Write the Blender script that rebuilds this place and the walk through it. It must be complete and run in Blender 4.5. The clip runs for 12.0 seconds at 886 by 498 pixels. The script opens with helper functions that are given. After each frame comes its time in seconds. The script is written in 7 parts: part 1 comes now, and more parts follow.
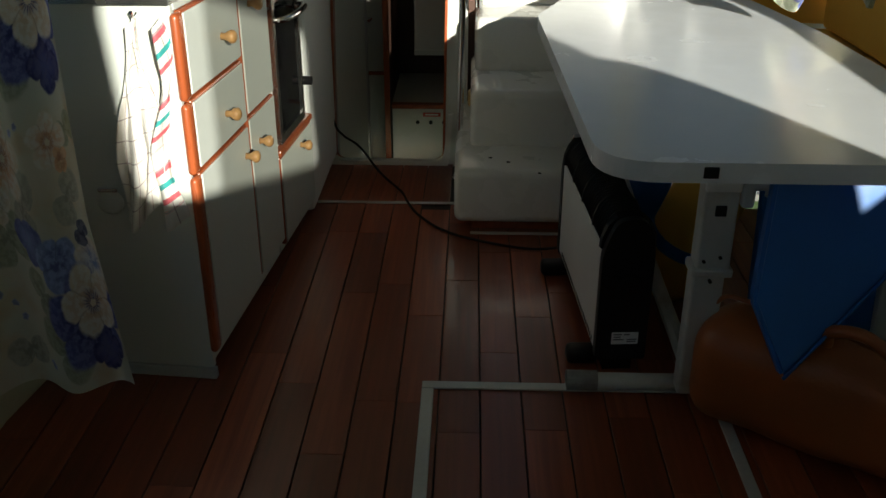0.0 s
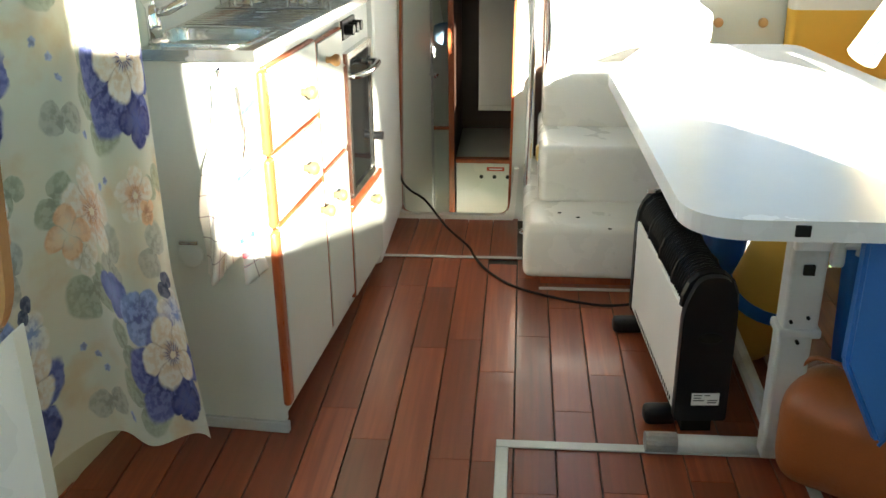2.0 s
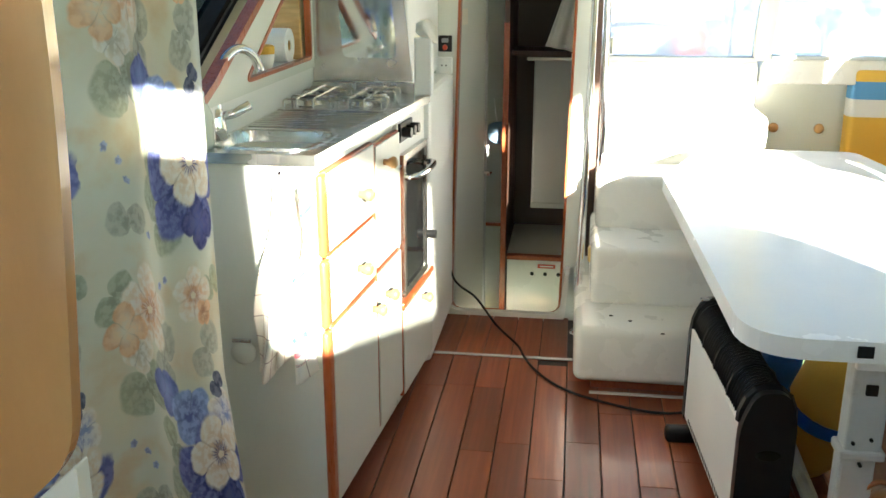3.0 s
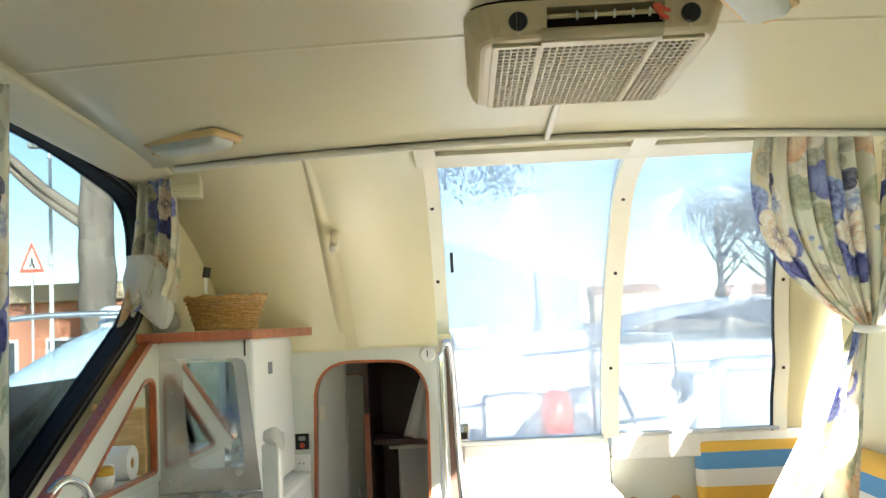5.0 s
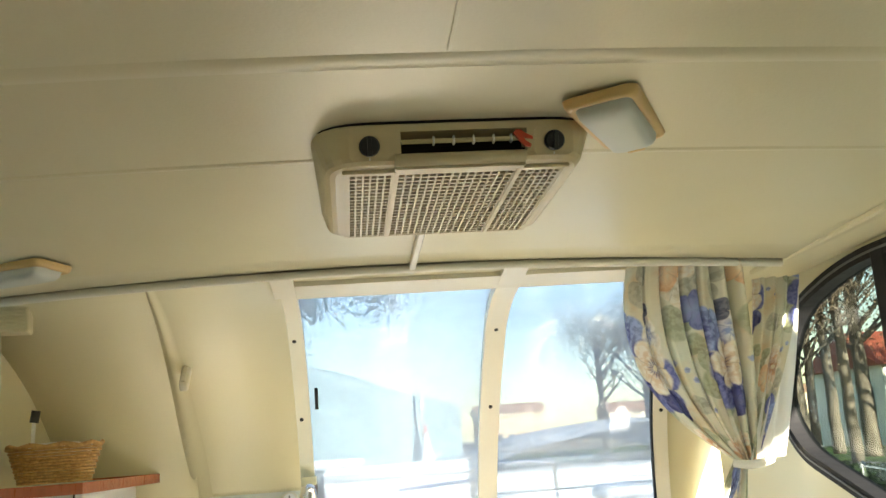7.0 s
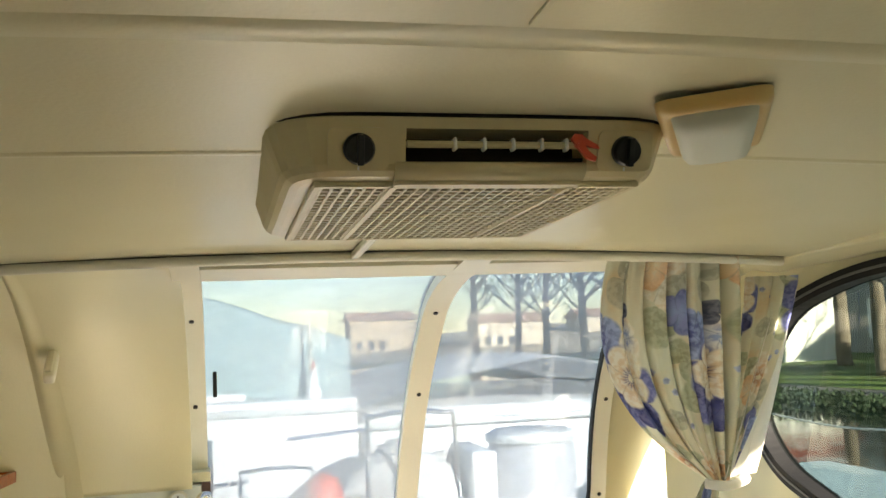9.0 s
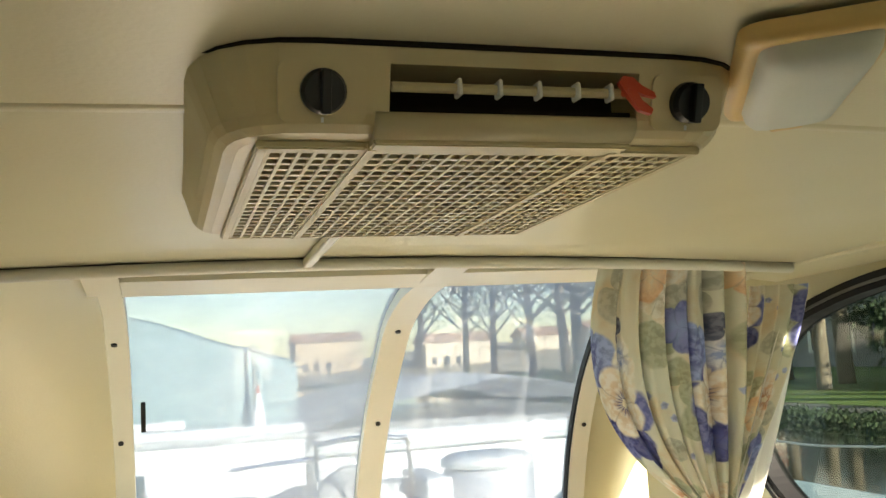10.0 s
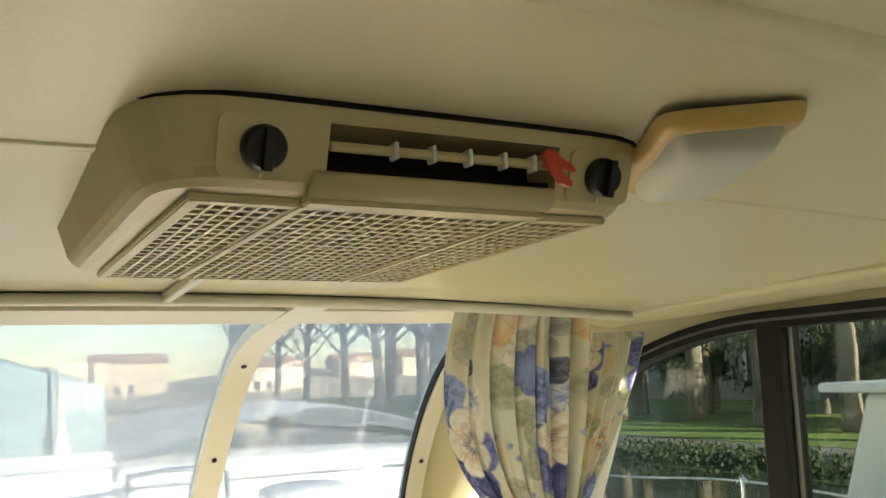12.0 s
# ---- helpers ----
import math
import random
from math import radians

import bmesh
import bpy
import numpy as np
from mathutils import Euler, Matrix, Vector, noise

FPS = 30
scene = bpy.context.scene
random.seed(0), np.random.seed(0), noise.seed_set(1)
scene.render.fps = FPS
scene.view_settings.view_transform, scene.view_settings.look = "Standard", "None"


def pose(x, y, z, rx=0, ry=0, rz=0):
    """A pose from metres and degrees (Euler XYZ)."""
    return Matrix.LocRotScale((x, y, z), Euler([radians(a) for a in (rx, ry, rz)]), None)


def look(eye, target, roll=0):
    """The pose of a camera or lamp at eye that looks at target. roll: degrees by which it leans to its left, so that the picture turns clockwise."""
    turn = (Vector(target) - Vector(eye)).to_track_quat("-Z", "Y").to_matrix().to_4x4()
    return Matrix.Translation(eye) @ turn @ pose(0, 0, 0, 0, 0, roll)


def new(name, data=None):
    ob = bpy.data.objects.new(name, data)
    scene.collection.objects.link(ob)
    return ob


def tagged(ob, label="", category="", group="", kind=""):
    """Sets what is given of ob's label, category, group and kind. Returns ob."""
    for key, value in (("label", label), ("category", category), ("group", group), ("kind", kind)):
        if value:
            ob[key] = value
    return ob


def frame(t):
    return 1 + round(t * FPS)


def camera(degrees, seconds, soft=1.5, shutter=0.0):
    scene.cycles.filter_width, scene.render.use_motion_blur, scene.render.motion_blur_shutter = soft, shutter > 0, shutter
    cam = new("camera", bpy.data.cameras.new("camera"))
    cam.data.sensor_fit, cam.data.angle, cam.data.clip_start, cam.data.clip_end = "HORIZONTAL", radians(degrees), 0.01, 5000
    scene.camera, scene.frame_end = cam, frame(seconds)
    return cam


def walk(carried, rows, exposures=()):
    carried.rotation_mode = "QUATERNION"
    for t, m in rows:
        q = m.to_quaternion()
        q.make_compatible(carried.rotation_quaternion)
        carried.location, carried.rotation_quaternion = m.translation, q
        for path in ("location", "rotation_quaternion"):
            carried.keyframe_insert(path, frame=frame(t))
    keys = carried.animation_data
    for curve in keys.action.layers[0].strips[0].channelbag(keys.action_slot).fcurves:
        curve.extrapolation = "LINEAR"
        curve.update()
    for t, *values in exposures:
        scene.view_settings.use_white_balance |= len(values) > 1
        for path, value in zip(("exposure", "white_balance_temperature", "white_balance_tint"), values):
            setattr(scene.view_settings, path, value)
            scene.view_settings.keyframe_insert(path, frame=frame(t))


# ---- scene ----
cam = camera(51.1, 12.0)
METRES, EYE, TILT, LEAN, TURN = 8.0, 1.5, 0.0, 0.0, 0.0
PATH = [
    (0, (0.099, 0.135, 1.307), (0.045, 1.934, 0.435), 0.1),
    (0.5, (0.09, 0.135, 1.27), (0.036, 1.881, 0.297), -0.3),
    (1, (0.074, 0.132, 1.248), (0.049, 1.876, 0.269), -0.2),
    (1.5, (0.06, 0.138, 1.275), (0.005, 1.922, 0.371), -1.3),
    (2, (0.03, 0.15, 1.306), (-0.129, 1.99, 0.538), -0.6),
    (2.5, (0.015, 0.163, 1.319), (-0.252, 2.026, 0.644), -0.1),
    (4.5, (0.073, 0.155, 1.457), (-0.072, 2.147, 1.352), -2.1),
    (5, (0.172, 0.134, 1.469), (0.131, 2.127, 1.631), -2.7),
    (5.5, (0.17, 0.15, 1.495), (0.011, 2.122, 1.784), -5.1),
    (6, (0.172, 0.161, 1.518), (0.027, 2.123, 1.881), -6.3),
    (6.5, (0.199, 0.2, 1.509), (0.219, 2.173, 1.832), -7.1),
    (7, (0.237, 0.309, 1.526), (0.458, 2.255, 1.929), -4.1),
    (9, (0.141, 0.802, 1.803), (0.617, 2.735, 1.995), -2.4),
    (9.5, (0.165, 0.963, 1.804), (0.684, 2.882, 2.023), -3.3),
    (10, (0.172, 1.112, 1.809), (0.762, 3.01, 2.038), -3.2),
    (10.5, (0.139, 1.145, 1.819), (0.912, 2.98, 2.002), -3.2),
    (11, (0.093, 1.165, 1.822), (0.931, 2.975, 1.971), -2.2),
    (11.5, (0.08, 1.146, 1.845), (0.942, 2.929, 2.129), -2.7),
    (12, (0.087, 1.136, 1.841), (1.038, 2.875, 2.108), -2.0),
]
EXPOSURES = [(0.0, 0.75, 6200, 3), (0.5, 2.15, 6350, 4), (1.0, 2.9, 6450, 5), (1.5, 3.35, 6400, 5), (2.0, 3.7, 6350, 5), (2.5, 3.8, 6350, 5), (4.3, 3.7, 6200, 7), (4.9, 3.45, 6350, 8), (5.5, 3.15, 6600, 9), (7.0, 3.1, 6900, 9), (9.0, 2.8, 7300, 10), (12.0, 2.9, 7600, 8)]
walk(cam, [(t, look(eye, target, roll)) for t, eye, target, roll in PATH], EXPOSURES)

# ---- light ----
SUN_WAY = Vector((-0.40, 0.90, -0.27)).normalized()
world = bpy.data.worlds.new("sky")
scene.world = world
world.use_nodes = True
wn = world.node_tree
sky = wn.nodes.new("ShaderNodeTexSky")
sky.sky_type = "NISHITA"
sky.sun_disc = False
sky.dust_density = 0.3
sky.sun_elevation = math.asin(-SUN_WAY.z)
sky.sun_rotation = math.atan2(-SUN_WAY.x, -SUN_WAY.y)
wn.links.new(sky.outputs["Color"], wn.nodes["Background"].inputs["Color"])
wn.nodes["Background"].inputs["Strength"].default_value = 0.11
sun_data = bpy.data.lights.new("sun", "SUN")
sun_data.energy, sun_data.angle, sun_data.color = 5.0, radians(0.6), (1.0, 0.93, 0.82)
sun = new("sun", sun_data)
sun.matrix_world = look((0, 0, 20), Vector((0, 0, 20)) + SUN_WAY)


# ---- mesh helpers ----
def thing(name, label, category, m=None, group="", kind=""):
    ob = new(name)
    ob.matrix_basis = m or Matrix()
    return tagged(ob, label, category, group, kind)


def part(name, bm, material, parent=None, label="", smooth=False, m=None):
    """Link a bmesh as one mesh object under a thing or a part."""
    me = bpy.data.meshes.new(name)
    bmesh.ops.recalc_face_normals(bm, faces=bm.faces)
    bm.to_mesh(me)
    bm.free()
    if smooth:
        for p in me.polygons:
            p.use_smooth = True
    me.materials.append(material)
    ob = new(name, me)
    ob.parent = parent
    if m is not None:
        ob.matrix_basis = m
    if label:
        ob["label"] = label
    return ob


def structure(name, bm, material, label, category, smooth=False):
    return tagged(part(name, bm, material, None, "", smooth), label, category, "", "structure")


def box(x0, x1, y0, y1, z0, z1, bevel=0.0, seg=2, bm=None):
    b = bmesh.new()
    bmesh.ops.create_cube(b, size=1.0)
    for v in b.verts:
        v.co = Vector((x0 + (v.co.x + 0.5) * (x1 - x0), y0 + (v.co.y + 0.5) * (y1 - y0), z0 + (v.co.z + 0.5) * (z1 - z0)))
    if bevel > 0:
        bmesh.ops.bevel(b, geom=b.edges[:], offset=bevel, segments=seg, profile=0.5, affect="EDGES", clamp_overlap=True)
    return merge(bm, b)


def merge(bm, b):
    if bm is None:
        return b
    me = bpy.data.meshes.new("tmp")
    b.to_mesh(me)
    b.free()
    bm.from_mesh(me)
    bpy.data.meshes.remove(me)
    return bm


def rod(p, q, r, n=12, r2=None, bm=None):
    """A round bar from p to q."""
    p, q = Vector(p), Vector(q)
    b = bmesh.new()
    bmesh.ops.create_cone(b, cap_ends=True, segments=n, radius1=r, radius2=r if r2 is None else r2, depth=(q - p).length)
    bmesh.ops.transform(b, verts=b.verts, matrix=Matrix.Translation((p + q) / 2) @ (q - p).to_track_quat("Z", "Y").to_matrix().to_4x4())
    return merge(bm, b)


def smooth_path(pts, n=8):
    """Points along a smooth curve through pts."""
    pts = [Vector(p) for p in pts]
    out = []
    for i in range(len(pts) - 1):
        a, b, c, d = pts[max(i - 1, 0)], pts[i], pts[i + 1], pts[min(i + 2, len(pts) - 1)]
        for k in range(n):
            t = k / n
            out.append(0.5 * (2 * b + (c - a) * t + (2 * a - 5 * b + 4 * c - d) * t * t + (3 * b - a - 3 * c + d) * t ** 3))
    out.append(pts[-1])
    return out


def tube(pts, r, n=10, bm=None, taper=None):
    """A round tube along a line of points."""
    pts = [Vector(p) for p in pts]
    b = bmesh.new()
    rings = []
    side = None
    for i, p in enumerate(pts):
        way = (pts[min(i + 1, len(pts) - 1)] - pts[max(i - 1, 0)]).normalized()
        if side is None:
            side = way.orthogonal().normalized()
        side = (side - way * side.dot(way)).normalized()
        up = way.cross(side)
        rr = r if taper is None else r * (1 + (taper - 1) * i / (len(pts) - 1))
        rings.append([b.verts.new(p + rr * (math.cos(a) * side + math.sin(a) * up)) for a in [2 * math.pi * k / n for k in range(n)]])
    for a, c in zip(rings, rings[1:]):
        for k in range(n):
            b.faces.new((a[k], a[(k + 1) % n], c[(k + 1) % n], c[k]))
    b.faces.new(rings[0]), b.faces.new(rings[-1][::-1])
    return merge(bm, b)


def plate(outer, holes, axis, at, depth, bm=None):
    """A flat plate with holes. outer, holes: loops of (u, v). axis: its normal; at, at + depth: its two faces."""
    def place(u, v, w):
        return {"x": (w, u, v), "y": (u, w, v), "z": (u, v, w)}[axis]
    b = bmesh.new()
    sides = []
    for w in (at, at + depth):
        edges, loops = [], []
        for loop in [outer, *holes]:
            vs = [b.verts.new(place(u, v, w)) for u, v in loop]
            edges += [b.edges.new((vs[i], vs[(i + 1) % len(vs)])) for i in range(len(vs))]
            loops.append(vs)
        bmesh.ops.triangle_fill(b, use_beauty=True, use_dissolve=False, edges=edges)
        sides.append(loops)
    for la, lb in zip(*sides):
        n = len(la)
        for i in range(n):
            b.faces.new((la[i], la[(i + 1) % n], lb[(i + 1) % n], lb[i]))
    return merge(bm, b)


def rounded(loop, r, n=6):
    """The loop (u, v) with its corners rounded; r: one radius or one for each corner."""
    out = []
    for i, p in enumerate(loop):
        rr = r[i] if isinstance(r, (list, tuple)) else r
        p, a, c = Vector(p), Vector(loop[i - 1]), Vector(loop[(i + 1) % len(loop)])
        if rr <= 0:
            out.append(tuple(p))
            continue
        d1, d2 = (a - p), (c - p)
        k = min(rr, d1.length * 0.49, d2.length * 0.49)
        s, e = p + d1.normalized() * k, p + d2.normalized() * k
        for j in range(n + 1):
            t = j / n
            out.append(tuple((1 - t) ** 2 * s + 2 * t * (1 - t) * p + t * t * e))
    return out


def inset(loop, d):
    """The loop drawn inwards by d."""
    area = sum(loop[i - 1][0] * loop[i][1] - loop[i][0] * loop[i - 1][1] for i in range(len(loop)))
    s = 1 if area > 0 else -1
    out = []
    for i, p in enumerate(loop):
        p, a, c = Vector(p), Vector(loop[i - 1]), Vector(loop[(i + 1) % len(loop)])
        e1, e2 = (p - a), (c - p)
        n1 = Vector((-e1.y, e1.x)).normalized() * s
        n2 = Vector((-e2.y, e2.x)).normalized() * s
        m = (n1 + n2)
        out.append(tuple(p + m * d / max(0.35, 1 + n1.dot(n2))))
    return out


def sheet(f, nu, nv, thick=0.0):
    """A surface f(u, v), u and v from 0 to 1, with its own UV map; thick: a second skin behind it."""
    b = bmesh.new()
    uv = b.loops.layers.uv.new("UVMap")
    g = [[b.verts.new(f(i / nu, j / nv)) for j in range(nv + 1)] for i in range(nu + 1)]
    for i in range(nu):
        for j in range(nv):
            fc = b.faces.new((g[i][j], g[i + 1][j], g[i + 1][j + 1], g[i][j + 1]))
            for lp, (a, c) in zip(fc.loops, ((i, j), (i + 1, j), (i + 1, j + 1), (i, j + 1))):
                lp[uv].uv = (a / nu, c / nv)
    if thick:
        b.normal_update()
        bmesh.ops.solidify(b, geom=b.faces[:], thickness=thick)
    return b


def ball(c, r, bm=None, squash=(1, 1, 1), n=2):
    b = bmesh.new()
    bmesh.ops.create_icosphere(b, subdivisions=n, radius=1.0)
    for v in b.verts:
        v.co = Vector(c) + Vector((v.co.x * r * squash[0], v.co.y * r * squash[1], v.co.z * r * squash[2]))
    return merge(bm, b)


def lathe(profile, m, n=20, bm=None):
    """A turned body: profile of (radius, height), placed by m."""
    b = bmesh.new()
    rings = [[b.verts.new(m @ Vector((r * math.cos(2 * math.pi * k / n), r * math.sin(2 * math.pi * k / n), h))) for k in range(n)] for r, h in profile]
    for a, c in zip(rings, rings[1:]):
        for k in range(n):
            b.faces.new((a[k], a[(k + 1) % n], c[(k + 1) % n], c[k]))
    b.faces.new(rings[0][::-1]), b.faces.new(rings[-1])
    return merge(bm, b)


# ---- materials ----
def mat(name, col, rough=0.5, metal=0.0, var=0.12, vscale=3.0, bump=0.05, bscale=60.0, grain=0.06, coat=0.0, stain=None, stain_amount=0.0, sub=0.0, uneven=0.045, stretch=(1, 1, 1), per_object=0.0):
    m = bpy.data.materials.new(name)
    m.use_nodes = True
    nt = m.node_tree
    N, L = nt.nodes, nt.links
    p = N["Principled BSDF"]
    p.inputs["Roughness"].default_value, p.inputs["Metallic"].default_value = rough, metal
    p.inputs["Coat Weight"].default_value = coat
    p.inputs["Coat Roughness"].default_value = 0.1
    tc = N.new("ShaderNodeTexCoord")
    mp = N.new("ShaderNodeMapping")
    mp.inputs["Scale"].default_value = stretch
    L.new(tc.outputs["Object"], mp.inputs["Vector"])

    def noise_at(scale, detail=4.0):
        n = N.new("ShaderNodeTexNoise")
        n.inputs["Scale"].default_value, n.inputs["Detail"].default_value = scale, detail
        L.new(mp.outputs["Vector"], n.inputs["Vector"])
        return n.outputs["Fac"]

    def mixed(fac, a, b):
        x = N.new("ShaderNodeMix")
        x.data_type = "RGBA"
        for sock, val in ((x.inputs[0], fac), (x.inputs[6], a), (x.inputs[7], b)):
            if isinstance(val, (tuple, list)):
                sock.default_value = (*val[:3], 1)
            elif isinstance(val, (int, float)):
                sock.default_value = val
            else:
                L.new(val, sock)
        return x.outputs[2]

    def ranged(v, a, b, c, d):
        r = N.new("ShaderNodeMapRange")
        r.inputs[1].default_value, r.inputs[2].default_value, r.inputs[3].default_value, r.inputs[4].default_value = a, b, c, d
        L.new(v, r.inputs[0])
        return r.outputs[0]

    dark = tuple(c * (1 - var) for c in col)
    light = tuple(min(1, c * (1 + var * 0.6)) for c in col)
    big = noise_at(vscale)
    fine = noise_at(bscale, 6.0)
    c = mixed(ranged(big, 0.3, 0.7, 0, 1), dark, light)
    c = mixed(ranged(fine, 0.35, 0.75, 0, grain), c, tuple(x * 0.5 for x in col))
    if stain:
        c = mixed(ranged(noise_at(vscale * 2.3, 8.0), 0.55, 0.75, 0, stain_amount), c, stain)
    if per_object:
        oi = N.new("ShaderNodeObjectInfo")
        h = N.new("ShaderNodeHueSaturation")
        L.new(c, h.inputs["Color"])
        L.new(ranged(oi.outputs["Random"], 0, 1, 1 - per_object, 1 + per_object), h.inputs["Value"])
        c = h.outputs["Color"]
    L.new(c, p.inputs["Base Color"])
    L.new(ranged(noise_at(vscale * 4), 0.3, 0.7, max(0.02, rough - uneven), min(1, rough + uneven)), p.inputs["Roughness"])
    if bump:
        bp = N.new("ShaderNodeBump")
        bp.inputs["Strength"].default_value, bp.inputs["Distance"].default_value = bump, 0.01
        L.new(fine, bp.inputs["Height"])
        L.new(bp.outputs["Normal"], p.inputs["Normal"])
    if sub:
        p.inputs["Subsurface Weight"].default_value = sub
        p.inputs["Subsurface Radius"].default_value = (0.01, 0.01, 0.01)
    return m


def wood(name, col, dark, rough=0.35, scale=(60, 3, 60), per_object=0.25, coat=0.2):
    m = mat(name, col, rough, 0, 0.22, 1.5, 0.04, 30, 0.10, coat, stretch=scale, per_object=per_object)
    nt = m.node_tree
    n = nt.nodes.new("ShaderNodeTexNoise")
    n.inputs["Scale"].default_value, n.inputs["Detail"].default_value, n.inputs["Distortion"].default_value = 0.7, 6, 1.2
    oi = nt.nodes.new("ShaderNodeObjectInfo")
    ad = nt.nodes.new("ShaderNodeVectorMath")
    mp = next(x for x in nt.nodes if x.type == "MAPPING")
    sc = nt.nodes.new("ShaderNodeMath")
    sc.operation = "MULTIPLY"
    sc.inputs[1].default_value = 90.0
    nt.links.new(oi.outputs["Random"], sc.inputs[0])
    nt.links.new(mp.outputs["Vector"], ad.inputs[0])
    nt.links.new(sc.outputs[0], ad.inputs[1])
    nt.links.new(ad.outputs[0], n.inputs["Vector"])
    p = nt.nodes["Principled BSDF"]
    old = p.inputs["Base Color"].links[0].from_socket
    x = nt.nodes.new("ShaderNodeMix")
    x.data_type = "RGBA"
    r = nt.nodes.new("ShaderNodeMapRange")
    r.inputs[1].default_value, r.inputs[2].default_value = 0.42, 0.72
    nt.links.new(n.outputs["Fac"], r.inputs[0])
    nt.links.new(r.outputs[0], x.inputs[0])
    nt.links.new(old, x.inputs[6])
    x.inputs[7].default_value = (*dark, 1)
    nt.links.new(x.outputs[2], p.inputs["Base Color"])
    return m


def glass(name, tint=(1, 1, 1), haze=0.0, haze_col=(0.9, 0.92, 0.95), rough=0.0, gloss=0.09):
    """A thin pane: clear, with a film of dirt that scatters light."""
    m = bpy.data.materials.new(name)
    m.use_nodes = True
    N, L = m.node_tree.nodes, m.node_tree.links
    out = N["Material Output"]
    N.remove(N["Principled BSDF"])
    tr = N.new("ShaderNodeBsdfTransparent")
    tr.inputs["Color"].default_value = (*tint, 1)
    gl = N.new("ShaderNodeBsdfGlossy")
    gl.inputs["Roughness"].default_value = 0.02 + rough
    fr = N.new("ShaderNodeFresnel")
    fr.inputs["IOR"].default_value = 1.45
    mx = N.new("ShaderNodeMixShader")
    cap = N.new("ShaderNodeMath")
    cap.operation = "MINIMUM"
    cap.inputs[1].default_value = gloss
    L.new(fr.outputs[0], cap.inputs[0])
    L.new(cap.outputs[0], mx.inputs[0]), L.new(tr.outputs[0], mx.inputs[1]), L.new(gl.outputs[0], mx.inputs[2])
    last = mx
    if haze:
        df = N.new("ShaderNodeBsdfTranslucent")
        df.inputs["Color"].default_value = (*haze_col, 1)
        d2 = N.new("ShaderNodeBsdfDiffuse")
        d2.inputs["Color"].default_value = (*haze_col, 1)
        dm = N.new("ShaderNodeMixShader")
        L.new(df.outputs[0], dm.inputs[1]), L.new(d2.outputs[0], dm.inputs[2])
        ns = N.new("ShaderNodeTexNoise")
        ns.inputs["Scale"].default_value, ns.inputs["Detail"].default_value = 2.2, 6
        tc = N.new("ShaderNodeTexCoord")
        L.new(tc.outputs["Object"], ns.inputs["Vector"])
        r = N.new("ShaderNodeMapRange")
        r.inputs[1].default_value, r.inputs[2].default_value, r.inputs[3].default_value, r.inputs[4].default_value = 0.3, 0.7, haze * 0.75, haze * 1.25
        L.new(ns.outputs["Fac"], r.inputs[0])
        m2 = N.new("ShaderNodeMixShader")
        L.new(r.outputs[0], m2.inputs[0]), L.new(mx.outputs[0], m2.inputs[1]), L.new(dm.outputs[0], m2.inputs[2])
        last = m2
    L.new(last.outputs[0], out.inputs["Surface"])
    return m


